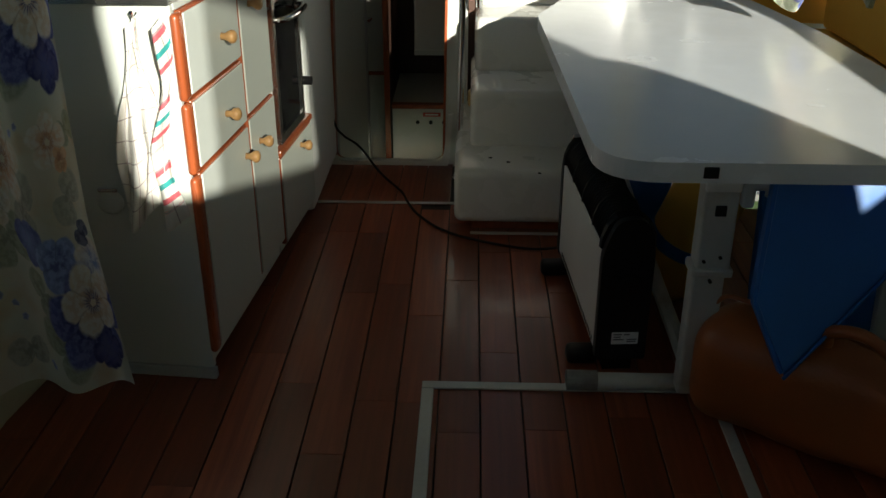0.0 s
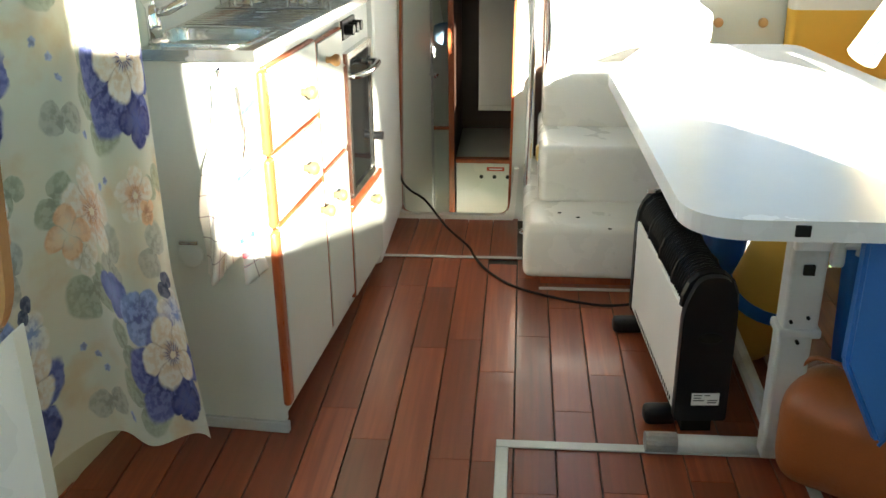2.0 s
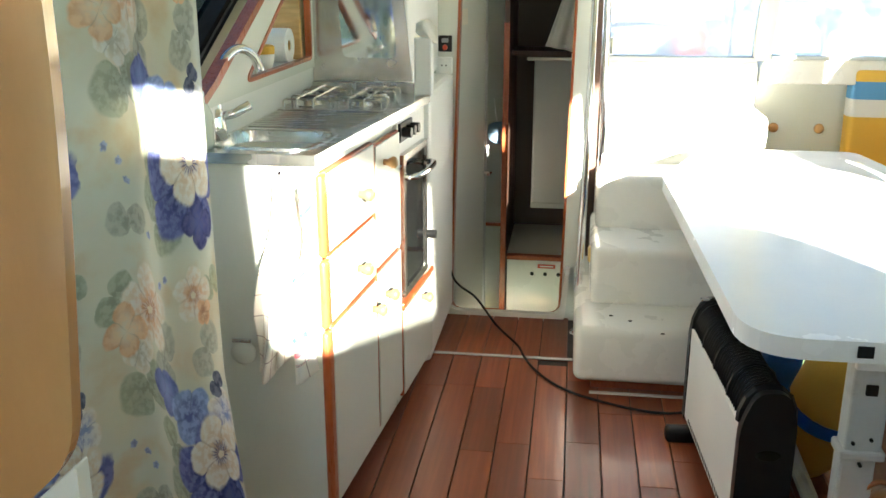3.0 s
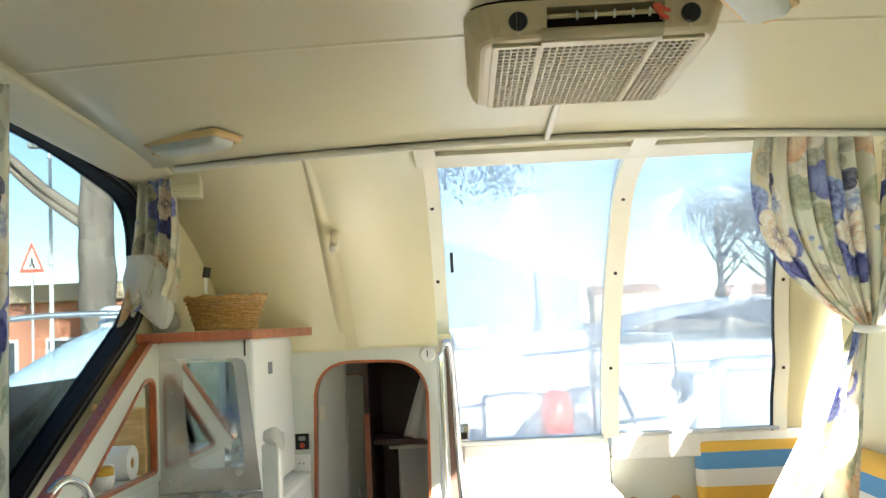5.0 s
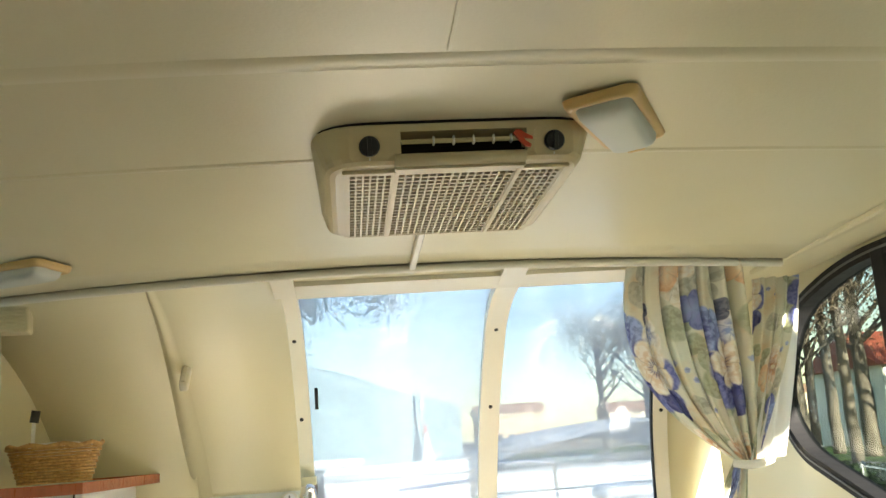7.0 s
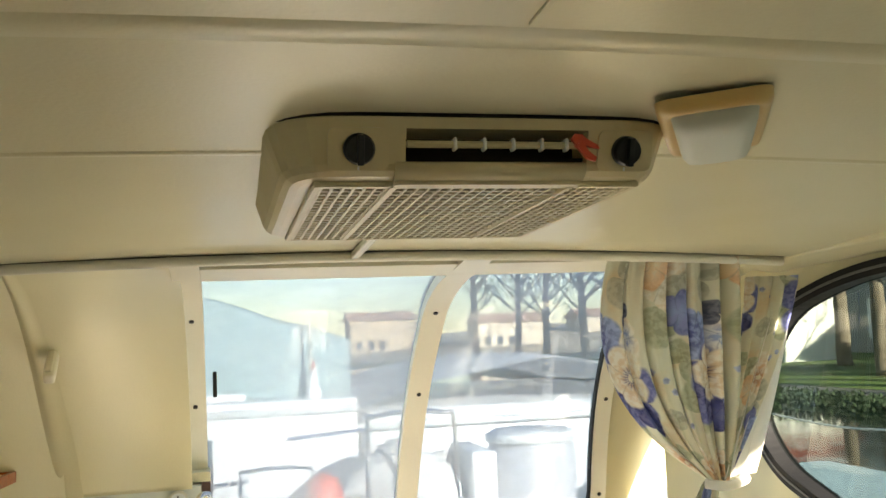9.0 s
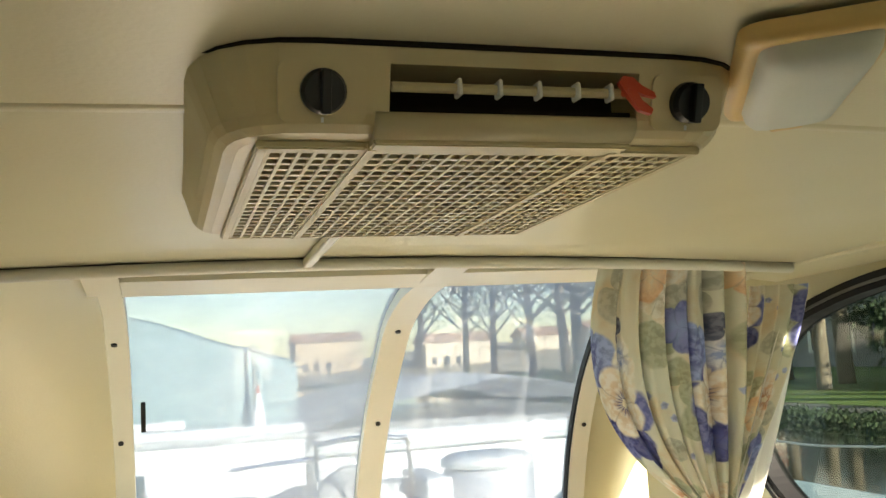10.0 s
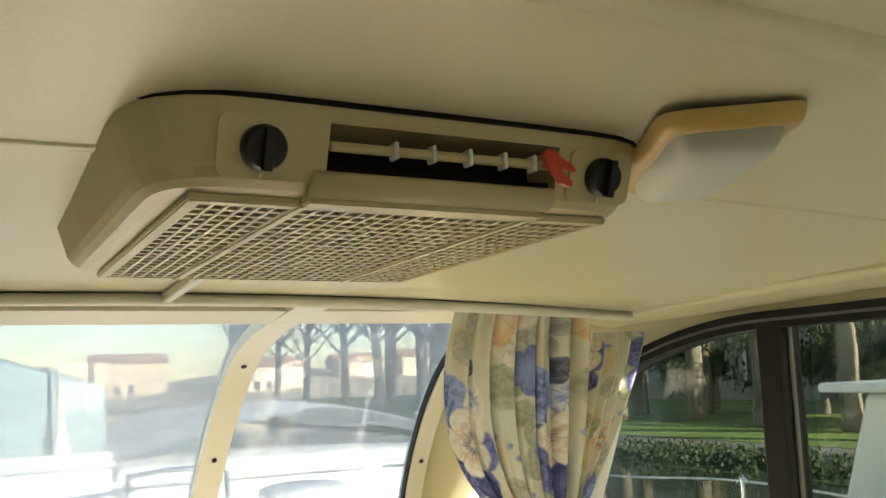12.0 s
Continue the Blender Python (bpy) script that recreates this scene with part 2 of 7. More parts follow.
def floral(name, base=(0.70, 0.65, 0.50), translucent=0.22):
    """Printed cotton: blue and cream flowers with leaves on a washed ground, drawn in the cloth's own map."""
    m = bpy.data.materials.new(name)
    m.use_nodes = True
    N, L = m.node_tree.nodes, m.node_tree.links
    p = N["Principled BSDF"]
    p.inputs["Roughness"].default_value = 0.85
    uv = N.new("ShaderNodeUVMap")

    def math_(op, a, b=None):
        n = N.new("ShaderNodeMath")
        n.operation = op
        for s, v in zip(n.inputs, (a, b)):
            if v is None:
                continue
            if isinstance(v, (int, float)):
                s.default_value = v
            else:
                L.new(v, s)
        return n.outputs[0]

    def ramp(v, a, b, c=0.0, d=1.0):
        r = N.new("ShaderNodeMapRange")
        r.interpolation_type = "SMOOTHSTEP"
        r.inputs[1].default_value, r.inputs[2].default_value, r.inputs[3].default_value, r.inputs[4].default_value = a, b, c, d
        L.new(v, r.inputs[0])
        return r.outputs[0]

    def mixed(f, a, b):
        x = N.new("ShaderNodeMix")
        x.data_type = "RGBA"
        for s, v in ((x.inputs[0], f), (x.inputs[6], a), (x.inputs[7], b)):
            if isinstance(v, tuple):
                s.default_value = (*v, 1)
            elif isinstance(v, (int, float)):
                s.default_value = v
            else:
                L.new(v, s)
        return x.outputs[2]

    def noise_(scale, detail=3.0):
        n = N.new("ShaderNodeTexNoise")
        n.inputs["Scale"].default_value, n.inputs["Detail"].default_value = scale, detail
        L.new(uv.outputs[0], n.inputs["Vector"])
        return n

    # the print repeats every 0.45 by 0.62 m of cloth
    wob = N.new("ShaderNodeVectorMath")
    wob.operation = "MULTIPLY_ADD"
    L.new(noise_(15.0, 5).outputs["Color"], wob.inputs[0])
    wob.inputs[1].default_value = (0.034, 0.034, 0)
    L.new(uv.outputs[0], wob.inputs[2])
    sp = N.new("ShaderNodeSeparateXYZ")
    L.new(wob.outputs[0], sp.inputs[0])
    pu, pv = math_("FLOORED_MODULO", sp.outputs[0], 0.45), math_("FLOORED_MODULO", sp.outputs[1], 0.62)
    wash = noise_(60.0, 5).outputs["Fac"]

    def blossom(c, at, r, petals, turn, outer, inner, heart=None, depth=0.35, soft=0.06, strength=1.0):
        """One flower or leaf laid over the colour c: outer to inner colour from the rim to the middle."""
        dx, dy = math_("SUBTRACT", pu, at[0]), math_("SUBTRACT", pv, at[1])
        ang = math_("ARCTAN2", dy, dx)
        dist = math_("SQRT", math_("ADD", math_("MULTIPLY", dx, dx), math_("MULTIPLY", dy, dy)))
        lobe = math_("POWER", math_("ABSOLUTE", math_("COSINE", math_("ADD", math_("MULTIPLY", ang, petals / 2), turn))), 0.6)
        rel = math_("DIVIDE", dist, math_("MULTIPLY", math_("ADD", math_("MULTIPLY", lobe, depth), 1 - depth), r))
        mask = ramp(rel, 1 - soft * 2, 1.0, strength, 0)
        col = mixed(ramp(rel, 0.15, 0.95), inner, outer)
        col = mixed(ramp(wash, 0.40, 0.60, 0, 0.65), col, tuple(min(0.85, 1.25 * x + 0.10) for x in outer))
        col = mixed(ramp(lobe, 0.0, 0.45, 0.55, 0.0), col, tuple(0.55 * x for x in inner))
        if heart:
            ray = math_("ABSOLUTE", math_("SINE", math_("MULTIPLY", ang, 9.0)))
            col = mixed(math_("MULTIPLY", ramp(rel, 0.20, 0.42, 1, 0), ramp(ray, 0.3, 0.6, 1.0, 0.35)), col, heart)
            col = mixed(ramp(rel, 0.10, 0.13, 1, 0), col, (0.75, 0.68, 0.52))
        return mixed(mask, c, col)

    ground = mixed(ramp(noise_(4.0).outputs["Fac"], 0.38, 0.62), base, (0.66, 0.68, 0.57))
    ground = mixed(ramp(noise_(7.5, 5).outputs["Fac"], 0.5, 0.7, 0, 0.7), ground, (0.64, 0.47, 0.26))
    c = mixed(ramp(noise_(9.0, 5).outputs["Fac"], 0.52, 0.7, 0, 0.6), ground, (0.70, 0.67, 0.56))
    SAGE, GREY, NAVY, MIDBLUE, SKY = (0.30, 0.34, 0.22), (0.36, 0.37, 0.30), (0.035, 0.04, 0.16), (0.12, 0.14, 0.36), (0.26, 0.34, 0.58)
    IVORY, PEACH, RUST = (0.78, 0.70, 0.56), (0.70, 0.42, 0.24), (0.40, 0.20, 0.12)
    for at, r, turn, col in (((0.12, 0.30), 0.075, 0.4, SAGE), ((0.21, 0.20), 0.065, 1.4, GREY), ((0.05, 0.10), 0.05, 0.9, SAGE), ((0.24, 0.53), 0.075, 2.2, SAGE), ((0.36, 0.20), 0.055, 1.1, GREY), ((0.10, 0.56), 0.05, 0.1, GREY), ((0.20, 0.40), 0.05, 2.0, SAGE), ((0.40, 0.06), 0.04, 0.6, SAGE)):
        c = blossom(c, at, 1.25 * r, 2, turn, col, tuple(0.6 * x for x in col), None, 0.9, 0.06, 0.75)
    c = blossom(c, (0.10, 0.22), 0.052, 4, 0.3, IVORY, (0.55, 0.52, 0.42), None, 0.3)
    c = blossom(c, (0.15, 0.12), 0.095, 5, 0.9, IVORY, PEACH, RUST)
    c = blossom(c, (0.07, 0.17), 0.062, 4, 0.2, PEACH, IVORY)
    c = blossom(c, (0.20, 0.28), 0.060, 3, 1.3, MIDBLUE, SKY)
    c = blossom(c, (0.33, 0.08), 0.066, 5, 0.5, IVORY, PEACH, RUST)
    c = blossom(c, (0.36, 0.12), 0.032, 4, 1.2, PEACH, RUST)
    c = blossom(c, (0.28, 0.33), 0.072, 3, 0.4, SKY, MIDBLUE)
    c = blossom(c, (0.39, 0.34), 0.058, 3, 1.9, IVORY, SKY)
    c = blossom(c, (0.38, 0.28), 0.034, 2, 1.0, (0.10, 0.11, 0.16), (0.05, 0.06, 0.10), None, 0.7)
    c = blossom(c, (0.33, 0.475), 0.135, 5, 0.7, MIDBLUE, NAVY)
    c = blossom(c, (0.365, 0.555), 0.058, 4, 0.2, NAVY, MIDBLUE)
    c = blossom(c, (0.350, 0.435), 0.092, 5, 1.5, IVORY, (0.62, 0.46, 0.30), NAVY, 0.28)
    for at in ((0.05, 0.42), (0.085, 0.445), (0.10, 0.48), (0.22, 0.05), (0.245, 0.035), (0.17, 0.585)):
        c = blossom(c, at, 0.012, 5, 0.3, SKY, MIDBLUE, None, 0.3, 0.2, 0.8)
    weave = noise_(420.0, 2)
    bp = N.new("ShaderNodeBump")
    bp.inputs["Strength"].default_value, bp.inputs["Distance"].default_value = 0.15, 0.002
    L.new(weave.outputs["Fac"], bp.inputs["Height"])
    L.new(bp.outputs[0], p.inputs["Normal"])
    L.new(c, p.inputs["Base Color"])
    tl = N.new("ShaderNodeBsdfTranslucent")
    L.new(c, tl.inputs["Color"])
    mx = N.new("ShaderNodeMixShader")
    mx.inputs[0].default_value = translucent
    L.new(p.outputs[0], mx.inputs[1]), L.new(tl.outputs[0], mx.inputs[2])
    L.new(mx.outputs[0], N["Material Output"].inputs["Surface"])
    return m


def cloth(name, col, translucent=0.25):
    m = mat(name, col, 0.9, 0, 0.08, 6, 0.12, 300, 0.1)
    N, L = m.node_tree.nodes, m.node_tree.links
    tl = N.new("ShaderNodeBsdfTranslucent")
    tl.inputs["Color"].default_value = (*col, 1)
    mx = N.new("ShaderNodeMixShader")
    mx.inputs[0].default_value = translucent
    L.new(N["Principled BSDF"].outputs[0], mx.inputs[1]), L.new(tl.outputs[0], mx.inputs[2])
    L.new(mx.outputs[0], N["Material Output"].inputs["Surface"])
    return m


def stripes(name, axis, bands, rough=0.8, scale=250):
    """Cloth in bands of colour along one axis of the object: rows of (from, colour)."""
    m = mat(name, bands[0][1], rough, 0, 0.06, 5, 0.1, scale, 0.08)
    N, L = m.node_tree.nodes, m.node_tree.links
    tc = next(n for n in N if n.type == "TEX_COORD")
    sp = N.new("ShaderNodeSeparateXYZ")
    L.new(tc.outputs["Object"], sp.inputs[0])
    rp = N.new("ShaderNodeValToRGB")
    rp.color_ramp.interpolation = "CONSTANT"
    while len(rp.color_ramp.elements) < len(bands):
        rp.color_ramp.elements.new(0.5)
    for e, (at, col) in zip(rp.color_ramp.elements, bands):
        e.position, e.color = at, (*col, 1)
    L.new(sp.outputs[axis], rp.inputs[0])
    p = N["Principled BSDF"]
    L.new(rp.outputs[0], p.inputs["Base Color"])
    return m


CREAM = mat("cream_vinyl", (0.655, 0.60, 0.39), 0.34, 0, 0.025, 0.8, 0.055, 160, 0.03, uneven=0.06)
CREAM_TRIM = mat("cream_plastic", (0.74, 0.70, 0.58), 0.35, 0, 0.06, 2, 0.02, 90, 0.04)
GEL = mat("white_gelcoat", (0.78, 0.76, 0.70), 0.28, 0, 0.02, 1.5, 0.015, 40, 0.03, coat=0.3)
WHITE = mat("white_paint", (0.80, 0.80, 0.77), 0.4, 0, 0.05, 2, 0.02, 80, 0.04)
TABLETOP = mat("white_laminate", (0.82, 0.83, 0.84), 0.22, 0, 0.03, 2, 0.01, 120, 0.03, uneven=0.06)
GREYGREEN = mat("pale_laminate", (0.64, 0.66, 0.60), 0.4, 0, 0.05, 1.5, 0.02, 120, 0.04, stain=(0.56, 0.55, 0.47), stain_amount=0.10)
TRIMWOOD = wood("varnished_mahogany", (0.42, 0.10, 0.03), (0.34, 0.075, 0.022), 0.3, (40, 40, 4), 0.1, 0.5)
PLANK = wood("sole_plank", (0.285, 0.070, 0.026), (0.195, 0.043, 0.017), 0.34, (45, 2.2, 45), 0.42, 0.15)
CAULK = mat("dark_caulk", (0.035, 0.03, 0.028), 0.7)
ALU = mat("aluminium", (0.62, 0.63, 0.63), 0.42, 0.9, 0.1, 4, 0.04, 120, 0.1)
STRIP = mat("grey_trim_strip", (0.55, 0.57, 0.55), 0.45, 0.2, 0.1, 4, 0.04, 120, 0.15)
STEEL = mat("brushed_steel", (0.62, 0.61, 0.58), 0.24, 1.0, 0.015, 4, 0.008, 260, 0.03, stretch=(1, 14, 1), uneven=0.05)
CHROME = mat("chrome", (0.8, 0.8, 0.82), 0.08, 1.0, 0.03, 5, 0.0, 60, 0.02, uneven=0.04)
BLACK = mat("black_plastic", (0.010, 0.010, 0.011), 0.32, 0, 0.1, 5, 0.03, 150, 0.1)
BLACK.node_tree.nodes["Principled BSDF"].inputs["Specular IOR Level"].default_value = 0.3
RUBBER = mat("black_rubber", (0.011, 0.011, 0.012), 0.6, 0, 0.15, 8, 0.05, 90, 0.1)
RUBBER.node_tree.nodes["Principled BSDF"].inputs["Specular IOR Level"].default_value = 0.25
KNOBWOOD = wood("beech", (0.62, 0.36, 0.14), (0.45, 0.22, 0.08), 0.4, (40, 40, 8), 0.1, 0.3)
AC_BEIGE = mat("aged_beige_plastic", (0.60, 0.50, 0.28), 0.36, 0, 0.03, 3, 0.02, 200, 0.03, uneven=0.05)
# the dark of the grille cells is put into this bed's colour
AC_BED = mat("dark_grille_bed", (0.10, 0.075, 0.04), 0.9)
AC_FACE = mat("beige_grille_plastic", (0.60, 0.51, 0.30), 0.42, 0, 0.05, 3, 0.02, 200, 0.04)
LAMP_FRAME = mat("yellowed_plastic", (0.68, 0.46, 0.17), 0.35, 0, 0.10, 6, 0.02, 120, 0.05)
LAMP_LENS = mat("frosted_lens", (0.58, 0.60, 0.52), 0.5, 0, 0.05, 6, 0.02, 200, 0.03, sub=0.3)
PLASTIC_WHITE = mat("white_plastic", (0.82, 0.82, 0.79), 0.35, 0, 0.04, 5, 0.01, 120, 0.03)
RED = mat("red_plastic", (0.62, 0.07, 0.03), 0.35, 0, 0.08, 6, 0.01, 100, 0.04)
# near-black for small dark parts and for shade put into gaps and slots
DARK = mat("dark_parts_and_shade", (0.02, 0.016, 0.012), 0.9)
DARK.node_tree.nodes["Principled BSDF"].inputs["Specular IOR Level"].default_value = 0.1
FLORAL = floral("floral_cotton")
LINING = cloth("white_lining", (0.86, 0.85, 0.80), 0.5)
GREYPAINT = mat("worn_grey_enamel", (0.60, 0.60, 0.56), 0.4, 0, 0.08, 6, 0.04, 90, 0.08, stain=(0.28, 0.2, 0.12), stain_amount=0.45)
LEATHER = mat("tan_leather", (0.36, 0.105, 0.026), 0.42, 0, 0.15, 5, 0.12, 140, 0.12, coat=0.1)
BLUE = mat("blue_vinyl", (0.013, 0.135, 0.46), 0.5, 0, 0.15, 4, 0.08, 220, 0.1)
YELLOW = mat("yellow_canvas", (0.72, 0.42, 0.06), 0.75, 0, 0.08, 4, 0.1, 260, 0.08)
WICKER = wood("wicker", (0.60, 0.36, 0.12), (0.36, 0.18, 0.05), 0.55, (90, 90, 90), 0.1, 0.1)
BOARD = wood("chopping_board", (0.66, 0.44, 0.19), (0.52, 0.30, 0.10), 0.5, (6, 3, 50), 0.1, 0.0)
PAPER = mat("paper", (0.85, 0.84, 0.82), 0.9, 0, 0.03, 8, 0.1, 200, 0.05)
DULLSTRIP = mat("dull_strip", (0.16, 0.16, 0.15), 0.5)
CLEAR = glass("window_glass", (0.37, 0.41, 0.43))
TINTED = glass("tinted_glass", (0.43, 0.46, 0.44), gloss=0.035)
HAZY = glass("weathered_acrylic", (0.47, 0.51, 0.56), 0.35)
HAZY2 = glass("weathered_acrylic_clearer", (0.45, 0.49, 0.54), 0.24)


# ---- structure ----
def ceil_z(x, y):
    return 1.995 + 0.055 * (2.78 - y) - 0.028 * ((x - 0.43) / 1.1) ** 2


# sole: caulk bed, then planks last in the file
structure("floor", plate([(-1.3, -1.1), (1.9, -1.1), (1.9, 3.2), (-1.3, 3.2)], [], "z", -0.06, 0.052), CAULK, "dark caulked bed under the boat's wooden sole", "floor")
b = bmesh.new()
vs = [b.verts.new(p) for p in ((-0.60, 3.2, -0.012), (0.10, 3.2, -0.012), (0.10, 3.73, -0.052), (-0.60, 3.73, -0.052), (-0.60, 3.2, -0.06), (0.10, 3.2, -0.06), (0.10, 3.73, -0.1), (-0.60, 3.73, -0.1))]
for f in ((0, 1, 2, 3), (7, 6, 5, 4), (0, 4, 5, 1), (1, 5, 6, 2), (2, 6, 7, 3), (3, 7, 4, 0)):
    b.faces.new([vs[i] for i in f])
structure("floor_threshold", b, CAULK, "dark bed of the sloping sole before the passage", "floor")

# ceiling: one cambered shell with raised joints
b = bmesh.new()
nx, ny = 24, 24
top, low = [], []
for i in range(nx + 1):
    for j in range(ny + 1):
        x, y = -0.72 + 2.28 * i / nx, -1.1 + 3.9 * j / ny
        low.append(b.verts.new((x, y, ceil_z(x, y))))
        top.append(b.verts.new((x, y, ceil_z(x, y) + 0.06)))
for i in range(nx):
    for j in range(ny):
        q = [i * (ny + 1) + j, i * (ny + 1) + j + 1, (i + 1) * (ny + 1) + j + 1, (i + 1) * (ny + 1) + j]
        b.faces.new([low[k] for k in q]), b.faces.new([top[k] for k in q[::-1]])
for rim in ([i * (ny + 1) for i in range(nx + 1)], [i * (ny + 1) + ny for i in range(nx + 1)], list(range(ny + 1)), [nx * (ny + 1) + j for j in range(ny + 1)]):
    for k, l in zip(rim, rim[1:]):
        b.faces.new((low[k], low[l], top[l], top[k]))


def joint(b, y, w, h):
    """A raised joint across the ceiling."""
    for i in range(30):
        x0, x1 = -0.70 + 2.24 * i / 30, -0.70 + 2.24 * (i + 1) / 30
        r = [[b.verts.new((x, y + dy, ceil_z(x, y) + dz)) for dy, dz in ((-w, 0.004), (-w * 0.6, -h), (w * 0.6, -h), (w, 0.004))] for x in (x0, x1)]
        for k in range(3):
            b.faces.new((r[0][k], r[0][k + 1], r[1][k + 1], r[1][k]))


joint(b, 1.555, 0.030, 0.0032)
joint(b, 1.945, 0.014, 0.0018)
joint(b, 0.62, 0.02, 0.003)
structure("ceiling", b, CREAM, "cream vinyl-lined cambered cabin headliner with raised joints", "ceiling", True)
bm = box(0.420, 0.437, 2.28, 2.80, 1.975, 1.992, 0.004)
for v in bm.verts:
    v.co.z += ceil_z(v.co.x, v.co.y) - 1.993
structure("trim_ceiling_rib", bm, CREAM_TRIM, "cream plastic joint strip along the headliner", "trim")
bm = box(0.400, 0.406, 0.3, 1.52, 1.975, 1.9785, 0.001)
for v in bm.verts:
    v.co.z += ceil_z(v.co.x, v.co.y) - 1.978
structure("trim_ceiling_rib_forward", bm, CREAM, "narrow cream joint strip along the headliner", "trim")

# side beams under the deck edge
for nm, x0, x1, s in (("trim_beam_left", -0.84, -0.70, 1), ("trim_beam_right", 1.50, 1.68, -1)):
    bm = box(x0, x1, -1.1, 2.99 if s > 0 else 3.05, 1.93, 2.12, 0.012)
    for v in bm.verts:
        inner = (v.co.x > -0.75) if s > 0 else (v.co.x < 1.58)
        v.co.z += 0.035 * (2.9 - v.co.y) + 0.012
        if inner and v.co.z < 2.05:
            v.co.z += 0.02
    structure(nm, bm, CREAM, "cream vinyl-lined beam where headliner meets cabin side", "beam")

# aft shell: a curved section, drawn along x
AFT = [(2.80, 2.0), (2.96, 1.982), (3.17, 1.955), (3.38, 1.893), (3.54, 1.785), (3.685, 1.645), (3.82, 1.475), (3.945, 1.270), (4.02, 1.10), (4.05, 0.972)]
LEFT = [(2.80, 2.0), (2.95, 1.970), (3.10, 1.935), (3.27, 1.86), (3.42, 1.76), (3.55, 1.64), (3.65, 1.52), (3.72, 1.388)]


def along(profile, n=6):
    return [(p.x, p.y) for p in smooth_path([(a, c, 0) for a, c in profile], n)]


def shell(profile, x0, x1, thick, lead=0.0, bm=None, xs=None):
    """A strip of the curved aft shell between two x (or two functions of z), lead metres inboard of the profile."""
    b = bm or bmesh.new()
    pts = along(profile)
    rows = []
    for i, (y, z) in enumerate(pts):
        a, c = pts[max(i - 1, 0)], pts[min(i + 1, len(pts) - 1)]
        t = Vector((c[0] - a[0], c[1] - a[1])).normalized()
        nrm = Vector((t.y, -t.x))
        xa, xb = (x0(z), x1(z)) if callable(x0) else (x0, x1)
        p0 = Vector((y, z)) + nrm * lead
        p1 = p0 - nrm * thick
        rows.append([b.verts.new(q) for q in ((xa, p0.x, p0.y), (xb, p0.x, p0.y), (xb, p1.x, p1.y), (xa, p1.x, p1.y))])
    for r, s in zip(rows, rows[1:]):
        for k in range(4):
            b.faces.new((r[k], r[(k + 1) % 4], s[(k + 1) % 4], s[k]))
    b.faces.new(rows[0]), b.faces.new(rows[-1][::-1])
    return b


structure("wall_aft_left", shell(LEFT, -0.90, 0.06, 0.03), CREAM, "cream vinyl-lined curved aft cabin wall", "wall", True)
structure("wall_aft_left_field", shell(LEFT, -0.89, -0.292, 0.045, 0.006), CREAM, "cream moulded field on the aft wall", "wall", True)


# moulded ridge that widens downwards
def ridge_at(u, v):
    pts = along(LEFT)
    k = 2 + v * (len(pts) - 3.01)
    i = int(k)
    y, z = (pts[i][c] + (pts[i + 1][c] - pts[i][c]) * (k - i) for c in (0, 1))
    ty, tz = pts[i + 1][0] - pts[i][0], pts[i + 1][1] - pts[i][1]
    n = Vector((0, tz, -ty)).normalized()
    w = 0.010 + 0.030 * v
    high = (0.003 + 0.008 * math.sin(math.pi * min(1, 0.08 + v)) ** 0.6) * (0.0 if u in (0, 1) else math.exp(-((u - 0.35) / (0.22 if u < 0.35 else 0.35)) ** 2)) - 0.0015
    return Vector((-0.285 - 0.02 * math.sin(math.pi * v) + w * (2.6 * u - 1.1), y, z)) + n * (high + 0.006 * (1 - u))


structure("wall_aft_left_moulding", sheet(ridge_at, 16, 40), CREAM, "cream moulded ridge down the aft wall", "wall", True)


def mid_x(z):
    return 0.722 - 0.02 * max(0.0, (z - 1.80) / 0.18) ** 2


def right_x(z):
    return 1.418 - 0.15 * max(0.0, z - 1.25)


structure("window_post_left", shell(AFT, 0.042, 0.105, 0.05, 0.018), CREAM_TRIM, "cream moulded window post with screws", "window frame")
structure("window_post_middle", shell(AFT, lambda z: mid_x(z) - 0.008, lambda z: mid_x(z) + 0.062, 0.045, 0.018), CREAM_TRIM, "cream curved post between the two aft panes", "window frame")
structure("window_post_right", shell(AFT, lambda z: right_x(z), lambda z: right_x(z) + 0.055, 0.05, 0.018), CREAM_TRIM, "cream curved edge frame of the aft window", "window frame")
structure("wall_aft_right", shell(AFT, lambda z: right_x(z) + 0.055, lambda z: 1.72, 0.03), CREAM, "cream aft wall beside the window", "wall", True)
structure("window_head", shell(AFT[:2], 0.04, 1.6, 0.03, 0.0), CREAM, "cream lining above the aft window", "window frame")
structure("window_head_lip", shell([(2.90, 1.9905), (2.94, 1.984), (2.985, 1.977), (3.01, 1.972)], 0.106, 1.33, 0.02, 0.016), CREAM_TRIM, "cream lip along the head of the aft panes", "window frame")
w1 = structure("window_1", shell(AFT, lambda z: 0.105, lambda z: mid_x(z) - 0.008, 0.004, -0.008), HAZY, "weathered hazy acrylic companionway pane", "window", True)
w2 = structure("window_2", shell(AFT, lambda z: mid_x(z) + 0.062, lambda z: right_x(z), 0.004, -0.008), HAZY2, "weathered curved acrylic aft pane", "window", True)
for w in (w1, w2):
    w.visible_shadow = False
